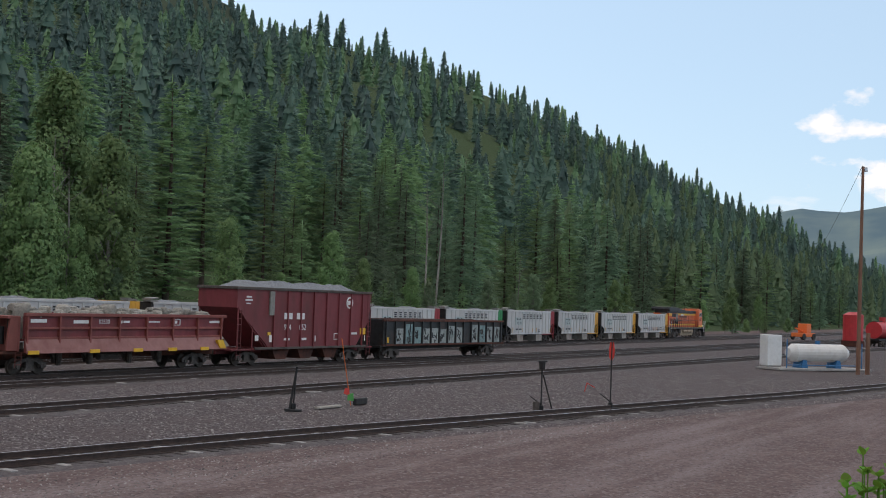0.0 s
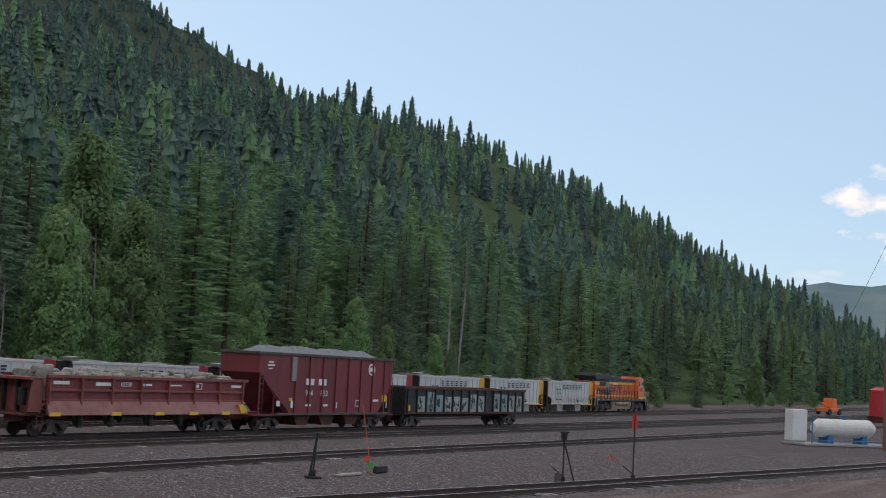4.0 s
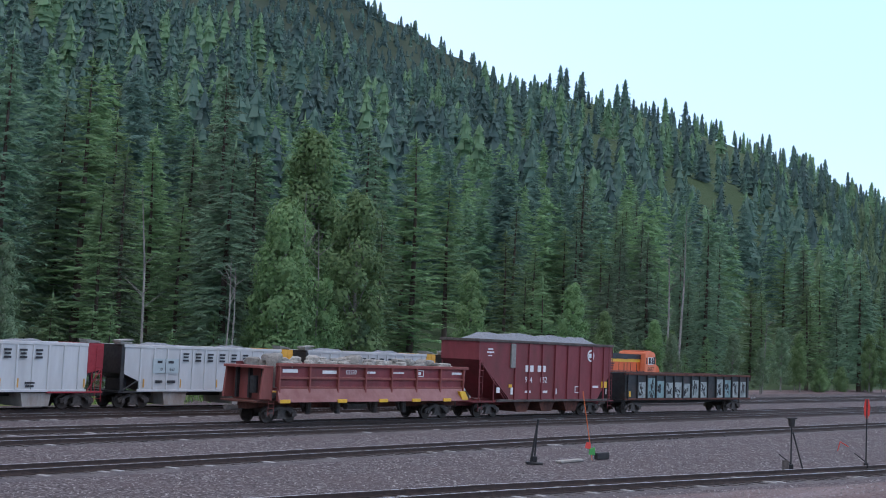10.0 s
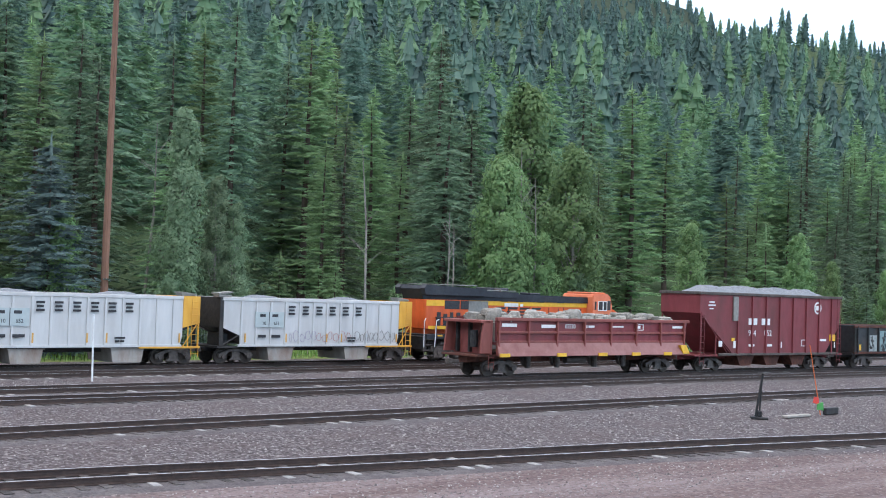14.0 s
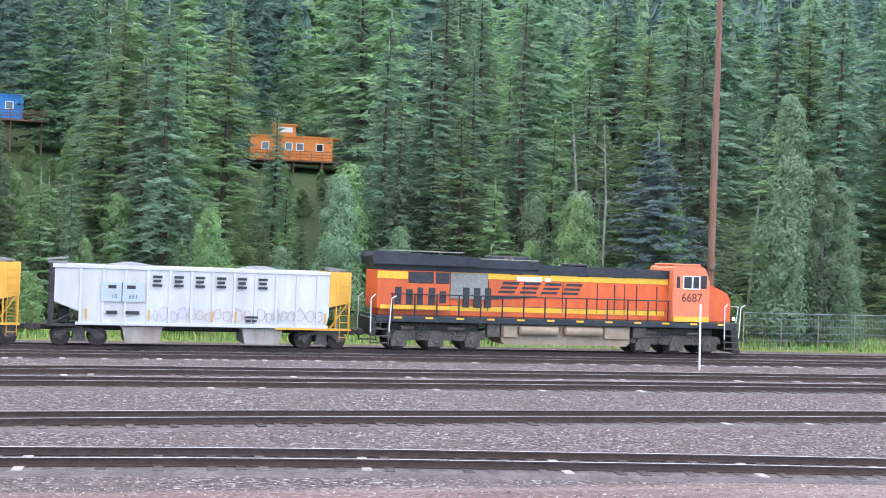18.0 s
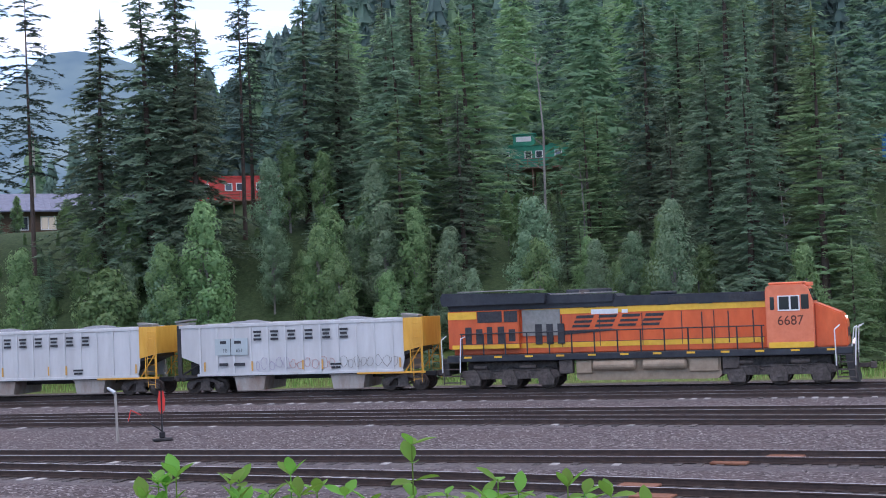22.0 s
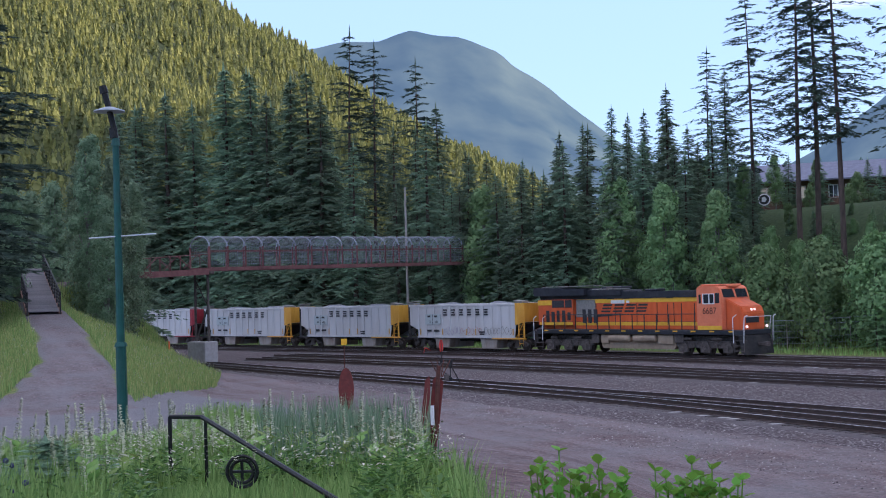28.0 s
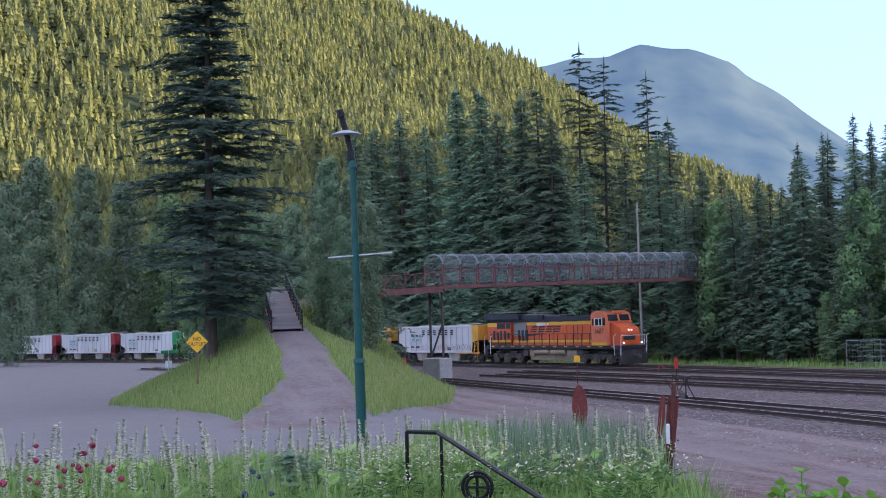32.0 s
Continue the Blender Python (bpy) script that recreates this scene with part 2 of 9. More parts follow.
M_LOCOYEL = mat("loco_yellow", (0.75, 0.42, 0.02), (0.85, 0.52, 0.05), 4, 0.45, 0, 0.03, 14, (0.35, 0.18, 0.03), 0.4)
M_TANKB = mat("dusty_beige_tank", (0.29, 0.215, 0.145), (0.41, 0.32, 0.225), 3, 0.7, 0, 0.1, 14, (0.15, 0.12, 0.09), 0.6)
M_SILVER = mat("grey_patch", (0.22, 0.21, 0.19), (0.34, 0.33, 0.30), 4, 0.6, 0.3)
M_WHITE = mat("white_paint", (0.70, 0.70, 0.69), (0.80, 0.80, 0.79), 5, 0.5, 0, 0.05, 14, (0.5, 0.49, 0.46), 0.4)
M_MAROON = mat("maroon_car_paint", (0.165, 0.030, 0.036), (0.235, 0.048, 0.054), 2.2, 0.55, 0, 0.06, 12, (0.10, 0.035, 0.03), 0.75, (1, 1, 0.4))
M_MAROON2 = mat("faded_maroon_paint", (0.20, 0.05, 0.045), (0.28, 0.085, 0.07), 2.2, 0.6, 0, 0.06, 12, (0.15, 0.055, 0.04), 0.7, (1, 1, 0.4))
M_MAROONL = mat("dusty_maroon_apron", (0.26, 0.12, 0.11), (0.34, 0.17, 0.155), 2.2, 0.7, 0, 0.06, 12, (0.18, 0.06, 0.05), 0.7)
M_GONDOLA = mat("black_gondola_paint", (0.014, 0.016, 0.017), (0.035, 0.04, 0.042), 3, 0.55, 0, 0.1, 10, (0.10, 0.055, 0.04), 0.6)
M_ROCK = mat("riprap_rock", (0.20, 0.19, 0.165), (0.44, 0.41, 0.36), 3, 0.95, 0, 0.6, 9, (0.14, 0.12, 0.11), 0.6, rand=0.3)
M_BALLAST = mat("crushed_stone_load", (0.13, 0.14, 0.155), (0.29, 0.30, 0.32), 14, 0.95, 0, 0.9, 22)
M_STONE = leaf_mat("loose_stone", (0.035, 0.028, 0.027), (0.36, 0.33, 0.315), 0.1, 0.0, 0.0)
M_GREENPOLE = mat("green_lamp_paint", (0.012, 0.07, 0.06), (0.022, 0.11, 0.09), 4, 0.5, 0.2, 0.1, grime=(0.05, 0.05, 0.045), grime_amt=0.4)
M_IRON = mat("black_wrought_iron", (0.01, 0.01, 0.011), (0.03, 0.03, 0.03), 9, 0.5, 0.5, 0.1)
M_POLE = mat("weathered_pole_wood", (0.16, 0.085, 0.06), (0.30, 0.165, 0.11), 4, 0.9, 0, 0.5, 20, (0.09, 0.06, 0.05), 0.7, (1, 1, 0.12))
M_POLEGREY = mat("grey_pole_wood", (0.26, 0.24, 0.21), (0.40, 0.37, 0.33), 4, 0.9, 0, 0.5, 20, stretch=(1, 1, 0.12))
M_CONC = mat("concrete", (0.30, 0.29, 0.28), (0.44, 0.42, 0.40), 3, 0.9, 0, 0.3, 20, (0.2, 0.18, 0.17), 0.6)
M_BRIDGE = mat("bridge_brown_steel", (0.15, 0.062, 0.058), (0.25, 0.115, 0.105), 3, 0.75, 0.1, 0.1, grime=(0.07, 0.04, 0.04), grime_amt=0.6)
M_GALV = mat("galvanised_tube", (0.42, 0.45, 0.47), (0.56, 0.58, 0.60), 5, 0.45, 0.7)
M_MESH = mat("weathered_galvanised_mesh", (0.27, 0.31, 0.35), (0.38, 0.42, 0.46), 5, 0.6, 0.3)
M_SIGNY = mat("sign_yellow", (0.80, 0.42, 0.01), (0.86, 0.48, 0.02), 4, 0.5)
M_SIGNK = mat("sign_black", (0.02, 0.02, 0.02), (0.04, 0.04, 0.04), 4, 0.5)
M_SIGRED = mat("target_red", (0.55, 0.03, 0.02), (0.68, 0.06, 0.04), 4, 0.5)
M_SIGORANGE = mat("marker_orange", (0.75, 0.16, 0.04), (0.82, 0.22, 0.06), 4, 0.5)
M_FLAGG = mat("flag_green", (0.05, 0.25, 0.05), (0.10, 0.35, 0.08), 6, 0.7)
M_BLUESTEEL = mat("blue_frame_paint", (0.03, 0.13, 0.30), (0.05, 0.19, 0.40), 5, 0.5)
M_TANKW = mat("white_tank_paint", (0.64, 0.62, 0.59), (0.74, 0.72, 0.69), 2, 0.4, 0, 0.05, 12, (0.42, 0.33, 0.28), 0.5)
M_TANKRED = mat("red_tank_paint", (0.45, 0.03, 0.04), (0.55, 0.05, 0.05), 2, 0.45, 0, 0.05, 12, (0.25, 0.03, 0.03), 0.5)
M_CABGREEN = mat("cabin_green_paint", (0.03, 0.22, 0.13), (0.05, 0.30, 0.19), 3, 0.6, grime=(0.05, 0.13, 0.09), grime_amt=0.5)
M_CABBLUE = mat("cabin_blue_paint", (0.03, 0.17, 0.45), (0.06, 0.26, 0.58), 3, 0.6, grime=(0.05, 0.13, 0.3), grime_amt=0.5)
M_CABORANGE = mat("cabin_orange_paint", (0.62, 0.20, 0.03), (0.74, 0.28, 0.06), 3, 0.6, grime=(0.4, 0.12, 0.04), grime_amt=0.5)
M_CABRED2 = mat("cabin_red_paint", (0.42, 0.045, 0.035), (0.52, 0.07, 0.05), 3, 0.6, grime=(0.25, 0.04, 0.03), grime_amt=0.5)
M_DECK = mat("deck_timber", (0.14, 0.075, 0.05), (0.24, 0.14, 0.10), 4, 0.85, 0, 0.3, stretch=(0.2, 3, 1))
M_LOG = mat("lodge_siding", (0.10, 0.062, 0.04), (0.17, 0.11, 0.07), 3, 0.85, 0, 0.3, stretch=(0.3, 1, 4))
M_METALROOF = mat("grey_metal_roof", (0.12, 0.13, 0.18), (0.19, 0.20, 0.26), 2, 0.75, 0.0, 0.1)
M_BARK = mat("conifer_bark", (0.055, 0.04, 0.032), (0.13, 0.095, 0.075), 5, 0.95, 0, 0.6, 16, stretch=(1, 1, 0.25))
M_BIRCH = mat("pale_bark", (0.20, 0.185, 0.165), (0.34, 0.32, 0.29), 5, 0.9, 0, 0.4, 16, (0.12, 0.1, 0.09), 0.7)
M_NEEDLE = leaf_mat("fir_needles", (0.150, 0.228, 0.148), (0.255, 0.350, 0.215), 0.30, 0.025, 0.45)
# darker copy of the needles: shade on big fir and pines, in the colour
M_NEEDLED = leaf_mat("old_fir_needles", (0.055, 0.088, 0.066), (0.105, 0.150, 0.105), 0.2, 0.02, 0.40)
M_NEEDLEL = leaf_mat("larch_needles", (0.190, 0.290, 0.140), (0.290, 0.410, 0.195), 0.28, 0.012, 0.45)
# needles of the far woods, tinted bluer in place of distance haze
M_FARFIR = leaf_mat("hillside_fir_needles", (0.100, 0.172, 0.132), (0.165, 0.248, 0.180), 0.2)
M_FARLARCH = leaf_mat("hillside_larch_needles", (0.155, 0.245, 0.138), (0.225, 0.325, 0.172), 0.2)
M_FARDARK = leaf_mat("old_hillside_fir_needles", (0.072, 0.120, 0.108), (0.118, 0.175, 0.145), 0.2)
M_SPRUCE = leaf_mat("blue_spruce_needles", (0.105, 0.155, 0.145), (0.205, 0.280, 0.258), 0.15)
M_LEAF = leaf_mat("broad_leaves", (0.155, 0.250, 0.105), (0.260, 0.380, 0.160), 0.22, 0.010)
# low sun put into the colour: yellower, brighter needles for the west mountain
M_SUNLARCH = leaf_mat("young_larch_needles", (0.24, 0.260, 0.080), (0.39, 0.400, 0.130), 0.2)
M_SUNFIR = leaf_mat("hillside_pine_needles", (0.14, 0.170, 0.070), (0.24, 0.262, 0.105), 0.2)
M_LEAFG = leaf_mat("grey_green_leaves", (0.155, 0.235, 0.135), (0.270, 0.365, 0.215), 0.2)
M_SHRUB = leaf_mat("shrub_leaves", (0.13, 0.27, 0.035), (0.26, 0.44, 0.075), 0.3, 0.02, 0.45)
M_GRASS = leaf_mat("grass_blades", (0.14, 0.25, 0.055), (0.33, 0.46, 0.14))
M_GRASSY = leaf_mat("dry_seed_grass", (0.24, 0.29, 0.08), (0.46, 0.48, 0.18))
M_REED = leaf_mat("blue_green_reeds", (0.11, 0.19, 0.10), (0.24, 0.33, 0.20))
M_GARDEN = leaf_mat("garden_leaves", (0.06, 0.15, 0.035), (0.17, 0.32, 0.08), 0.2, 0.02, 0.4)
M_FLOWERW = mat("cream_flower", (0.42, 0.42, 0.30), (0.62, 0.60, 0.48), 20, 0.8)
M_FLOWERC = mat("cream_green_flower", (0.34, 0.37, 0.22), (0.56, 0.56, 0.42), 20, 0.8)
M_FLOWERP = mat("pink_flower", (0.30, 0.035, 0.08), (0.44, 0.08, 0.14), 20, 0.8)
M_FLOWERB = mat("blue_flower", (0.045, 0.045, 0.12), (0.09, 0.09, 0.22), 20, 0.8)

M_GLASS = bpy.data.materials.new("window_glass")
M_GLASS.use_nodes = True
gb = M_GLASS.node_tree.nodes["Principled BSDF"]
gb.inputs["Base Color"].default_value = (0.03, 0.035, 0.04, 1)
gb.inputs["Roughness"].default_value = 0.06
gb.inputs["Specular IOR Level"].default_value = 0.8
M_LENS = bpy.data.materials.new("lit_headlight")
M_LENS.use_nodes = True
lb = M_LENS.node_tree.nodes["Principled BSDF"]
lb.inputs["Emission Color"].default_value = (1.0, 0.62, 0.45, 1)
lb.inputs["Emission Strength"].default_value = 0.8
M_WINLIT = bpy.data.materials.new("lamplit_window")
M_WINLIT.use_nodes = True
lb = M_WINLIT.node_tree.nodes["Principled BSDF"]
lb.inputs["Base Color"].default_value = (0.3, 0.28, 0.24, 1)
lb.inputs["Roughness"].default_value = 0.1
lb.inputs["Emission Color"].default_value = (1.0, 0.86, 0.62, 1)
lb.inputs["Emission Strength"].default_value = 0.16


# ---- mesh helpers ----
def part(name, bm, material, parent=None, label="", smooth=False):
    """Links a bmesh as one mesh object under a thing or a part."""
    me = bpy.data.meshes.new(name)
    bm.to_mesh(me)
    bm.free()
    me.materials.append(material)
    if smooth:
        me.polygons.foreach_set("use_smooth", [True] * len(me.polygons))
    ob = new(name, me)
    ob.parent = parent
    if label:
        ob["label"] = label
    return ob


def share(name, me, parent, loc=(0, 0, 0), rz=0.0, scale=None):
    ob = new(name, me)
    ob.parent = parent
    ob.location = loc
    ob.rotation_euler = (0, 0, rz)
    if scale:
        ob.scale = scale
    return ob


def empty(name, m=None):
    ob = new(name)
    if m is not None:
        ob.matrix_basis = m
    return ob


def box(bm, x0, x1, y0, y1, z0, z1, bev=0.0):
    vs = [bm.verts.new(p) for p in ((x0, y0, z0), (x1, y0, z0), (x1, y1, z0), (x0, y1, z0), (x0, y0, z1), (x1, y0, z1), (x1, y1, z1), (x0, y1, z1))]
    fs = [bm.faces.new([vs[i] for i in f]) for f in ((0, 3, 2, 1), (4, 5, 6, 7), (0, 1, 5, 4), (1, 2, 6, 5), (2, 3, 7, 6), (3, 0, 4, 7))]
    if bev:
        es = list({e for f in fs for e in f.edges})
        bmesh.ops.bevel(bm, geom=es, offset=bev, segments=1, affect='EDGES')
    return bm


def prism(bm, pts, y0, y1):
    """A side outline of (x, z) points, thick from y0 to y1."""
    a = [bm.verts.new((x, y0, z)) for x, z in pts]
    b = [bm.verts.new((x, y1, z)) for x, z in pts]
    bm.faces.new(a)
    bm.faces.new(b[::-1])
    n = len(pts)
    for i in range(n):
        bm.faces.new((a[(i + 1) % n], a[i], b[i], b[(i + 1) % n]))
    bmesh.ops.recalc_face_normals(bm, faces=bm.faces[:])
    return bm


def rod(bm, p, q, r, n=6, r2=None):
    p, q = Vector(p), Vector(q)
    d = (q - p).normalized()
    u = d.orthogonal().normalized()
    v = d.cross(u)
    r2 = r if r2 is None else r2
    A = [bm.verts.new(p + (u * math.cos(2 * math.pi * i / n) + v * math.sin(2 * math.pi * i / n)) * r) for i in range(n)]
    B = [bm.verts.new(q + (u * math.cos(2 * math.pi * i / n) + v * math.sin(2 * math.pi * i / n)) * r2) for i in range(n)]
    for i in range(n):
        bm.faces.new((A[i], A[(i + 1) % n], B[(i + 1) % n], B[i]))
    bm.faces.new(A[::-1])
    bm.faces.new(B)
    return bm


def tube(bm, pts, r, n=6):
    for a, b in zip(pts, pts[1:]):
        rod(bm, a, b, r, n)
    return bm


def B():
    return bmesh.new()


def raw(name, verts, faces, material, parent=None, smooth=False):
    me = bpy.data.meshes.new(name)
    me.from_pydata(verts, [], faces)
    me.materials.append(material)
    if smooth:
        me.polygons.foreach_set("use_smooth", [True] * len(me.polygons))
    ob = new(name, me)
    ob.parent = parent
    return ob


def tri_mesh(name, co, tris, mats, midx=None):
    """A mesh of triangles from arrays."""
    me = bpy.data.meshes.new(name)
    co, tris = np.asarray(co, np.float32), np.asarray(tris, np.int32)
    me.vertices.add(len(co))
    me.vertices.foreach_set("co", co.ravel())
    me.loops.add(tris.size)
    me.loops.foreach_set("vertex_index", tris.ravel())
    me.polygons.add(len(tris))
    me.polygons.foreach_set("loop_start", np.arange(0, tris.size, 3, dtype=np.int32))
    for m in mats:
        me.materials.append(m)
    if midx is not None:
        me.polygons.foreach_set("material_index", np.asarray(midx, np.int32))
    me.update(calc_edges=True)
    return me


def text_part(name, body, size, material, parent, m):
    cu = bpy.data.curves.new(name, 'FONT')
    cu.body = body
    cu.size = size
    cu.extrude = 0.004
    cu.align_x, cu.align_y = 'CENTER', 'CENTER'
    tmp = bpy.data.objects.new(name, cu)
    scene.collection.objects.link(tmp)
    me = bpy.data.meshes.new_from_object(tmp)
    bpy.data.objects.remove(tmp)
    bpy.data.curves.remove(cu)
    me.materials.clear()
    me.materials.append(material)
    ob = new(name, me)
    ob.parent = parent
    ob.matrix_basis = m
    return ob


def smooth01(a, b, x):
    t = np.clip((np.asarray(x, float) - a) / (b - a), 0, 1)
    return t * t * (3 - 2 * t)

# ---- the plan: x along the yard, y away from the lawn, rail heads at z = 0 ----
X0, R0, YC = 17.0, 370.0, 62.75      # main line: straight, then a curve


def main_line(s, off=0.0):
    """Place and heading (degrees) on the main line at the length s; off is to the far side."""
    if s > X0:
        return s, YC + off, 0.0
    th = (X0 - s) / R0
    return X0 - (R0 + off) * math.sin(th), YC - R0 + (R0 + off) * math.cos(th), math.degrees(th)


def beyond(x, y):
    """How far a place lies beyond the main line."""
    x, y = np.asarray(x, float), np.asarray(y, float)
    curve = np.hypot(x - X0, y - (YC - R0)) - R0
    far = (x < X0) & (y < YC - R0)
    return np.where(x > X0, y - YC, np.where(far, np.maximum(curve, X0 - x - R0), curve))


RAMP = [(-45.6, 5.6, 0.80, 2.6), (-51.6, 6.7, 1.30, 2.1), (-59.5, 7.95, 2.15, 1.35), (-69.5, 8.73, 3.08, 1.25), (-79.5, 8.91, 4.3, 1.15), (-87.5, 9.26, 5.2, 1.1), (-93.5, 9.7, 6.2, 1.1), (-96.0, 14.0, 6.2, 1.2)]


def ramp_height(x, y):
    """The embankment of the path up to the footbridge: height and closeness to the path."""
    best_z = np.full(np.shape(x), -9.0)
    near = np.full(np.shape(x), 1e3)
    for (ax, ay, az, aw), (bx, by, bz, bw) in zip(RAMP, RAMP[1:]):
        dx, dy = bx - ax, by - ay
        t = np.clip(((x - ax) * dx + (y - ay) * dy) / (dx * dx + dy * dy), 0, 1)
        d = np.hypot(x - ax - t * dx, y - ay - t * dy)
        w = aw + (bw - aw) * t
        z = az + (bz - az) * t - np.maximum(0, d - w) * np.where(y < ay + t * dy, 0.46, 0.47) * (1.0 if ax > -75 else 2.4)
        best_z = np.maximum(best_z, z)
        near = np.minimum(near, d - w)
    return best_z, near


def open_land(x, y):
    """Height of the ground without the path's embankment."""
    x, y = np.asarray(x, float), np.asarray(y, float)
    r = np.hypot(x, y) + 1e-6
    az = np.degrees(np.arctan2(x, y))
    d = beyond(x, y)
    left = smooth01(-40, -66, az) * (az > -160) + (az <= -160) * 1.0
    left = np.where(az > 150, 1.0, left)
    front = 2.95 * (1 - smooth01(5, 23, r))
    side = 2.95 * (1 - smooth01(8, 30, r)) * 0.45 + 2.95 * (1 - smooth01(20, 90, r)) * 0.55
    z = -0.24 + 1.06 * (front * (1 - left) + side * left) * (1 - smooth01(11, 19.5, y))
    bank = 10.5 * smooth01(9, 34, d) * smooth01(-8, -60, x) * (1 - 0.72 * smooth01(-56, -66, az)) + 2.5 * smooth01(10, 50, d)
    rise = 0.27 * np.clip(d - 38 - 30 * smooth01(-25, -55, x), 0, 110) + 0.44 * np.clip(d - 148, 0, 400) + 0.1 * np.clip(d - 548, 0, 600)
    ridge = smooth01(-46, -20, az) * (0.93 + 0.20 * smooth01(50, 60, az)) * (1 - 0.5 * smooth01(1100, 3000, x)) * (d > 0)
    lumps = 6 * np.sin(x / 83.0 + 1.3) * np.sin(y / 61.0) * smooth01(120, 300, d)
    return z + bank + (rise + lumps) * ridge


def land(x, y):
    """Height of the ground with the path's embankment."""
    rz, _ = ramp_height(np.asarray(x, float), np.asarray(y, float))
    return np.maximum(open_land(x, y), np.minimum(rz, 9.0))


def lawn_limit(az):
    """How far the garden grass reaches, by bearing."""
    az = np.asarray(az, float)
    return 8.0 + 13.0 * (1 - smooth01(-71, -63, az)) + 17 * np.exp(-((az + 76) / 3.2) ** 2)


def axis_steps(lo, hi, near, fine, grow):
    out, s, p = [0.0], fine, 0.0
    while p < hi:
        s = fine if p < near else s * grow
        p += s
        out.append(min(p, hi))
    neg, s, p = [], fine, 0.0
    while p > lo:
        s = fine if p > -near else s * grow
        p -= s
        neg.append(max(p, lo))
    return np.array(neg[::-1] + out)


gx_ = axis_steps(-4200, 4200, 130, 1.0, 1.09)
gy_ = axis_steps(-4200, 4200, 75, 0.9, 1.09)
GXX, GYY = np.meshgrid(gx_, gy_)
GZZ = land(GXX, GYY)
nx_, ny_ = len(gx_), len(gy_)
ii = np.arange(nx_ * ny_).reshape(ny_, nx_)
q = np.stack([ii[:-1, :-1], ii[:-1, 1:], ii[1:, 1:], ii[1:, :-1]], -1).reshape(-1, 4)
tris = np.concatenate([q[:, [0, 1, 2]], q[:, [0, 2, 3]]])


def ground_material():
    m = bpy.data.materials.new("yard_ground")
    m.use_nodes = True
    N, L = m.node_tree.nodes, m.node_tree.links
    b = N["Principled BSDF"]
    b.inputs["Roughness"].default_value = 0.95
    b.inputs["Specular IOR Level"].default_value = 0.15
    tc = N.new("ShaderNodeTexCoord")

    def noise_(scale, detail=6, rough=0.65):
        n = N.new("ShaderNodeTexNoise")
        n.inputs["Scale"].default_value = scale
        n.inputs["Detail"].default_value = detail
        n.inputs["Roughness"].default_value = rough
        L.new(tc.outputs["Object"], n.inputs["Vector"])
        return n.outputs["Fac"]

    def ramp_(fac, stops):
        r = N.new("ShaderNodeValToRGB")
        e = r.color_ramp.elements
        while len(e) < len(stops):
            e.new(0.5)
        for k, (p, c) in zip(e, stops):
            k.position = p
            k.color = (*c, 1)
        L.new(fac, r.inputs["Fac"])
        return r.outputs["Color"]

    def mix_(fac, a, c):
        x = N.new("ShaderNodeMixRGB")
        L.new(fac, x.inputs["Fac"])
        L.new(a, x.inputs["Color1"])
        L.new(c, x.inputs["Color2"])
        return x.outputs["Color"]

    def edge_(zone, wobble, amount, lo, hi):
        a = N.new("ShaderNodeMath")
        a.operation = 'MULTIPLY_ADD'
        L.new(wobble, a.inputs[0])
        a.inputs[1].default_value = amount
        L.new(zone, a.inputs[2])
        r = N.new("ShaderNodeMapRange")
        r.inputs["From Min"].default_value, r.inputs["From Max"].default_value = lo + amount / 2, hi + amount / 2
        L.new(a.outputs[0], r.inputs["Value"])
        return r.outputs["Result"]

    fine, mid, coarse = noise_(26, 5, 0.7), noise_(3.0), noise_(0.35, 7)
    at = N.new("ShaderNodeAttribute")
    at.attribute_name = "zone"
    sp = N.new("ShaderNodeSeparateColor")
    L.new(at.outputs["Color"], sp.inputs["Color"])
    dirt = mix_(ramp_(fine, [(0.35, (0.55, 0.55, 0.55)), (0.75, (0.25, 0.25, 0.25))]), ramp_(coarse, [(0.3, (0.100, 0.066, 0.064)), (0.5, (0.140, 0.096, 0.092)), (0.75, (0.205, 0.150, 0.142))]), ramp_(mid, [(0.35, (0.100, 0.068, 0.064)), (0.7, (0.205, 0.155, 0.145))]))
    vor = N.new("ShaderNodeTexVoronoi")
    vor.inputs["Scale"].default_value = 12.0
    L.new(tc.outputs["Object"], vor.inputs["Vector"])
    stone_tone = N.new("ShaderNodeSeparateColor")
    L.new(vor.outputs["Color"], stone_tone.inputs["Color"])
    stone = mix_(ramp_(coarse, [(0.4, (0.2, 0.2, 0.2)), (0.65, (0.65, 0.65, 0.65))]), ramp_(stone_tone.outputs["Red"], [(0.0, (0.026, 0.021, 0.023)), (0.55, (0.088, 0.073, 0.075)), (0.88, (0.20, 0.178, 0.178)), (1.0, (0.38, 0.36, 0.355))]), ramp_(fine, [(0.3, (0.052, 0.039, 0.039)), (0.75, (0.155, 0.120, 0.117))]))
    # pale wheel-worn streaks along the dirt road
    mp = N.new("ShaderNodeMapping")
    mp.inputs["Rotation"].default_value = (0, 0, 0.12)
    mp.inputs["Scale"].default_value = (0.05, 0.75, 1.0)
    L.new(tc.outputs["Object"], mp.inputs["Vector"])
    ws = N.new("ShaderNodeTexNoise")
    ws.inputs["Scale"].default_value = 1.0
    ws.inputs["Detail"].default_value = 5
    L.new(mp.outputs["Vector"], ws.inputs["Vector"])
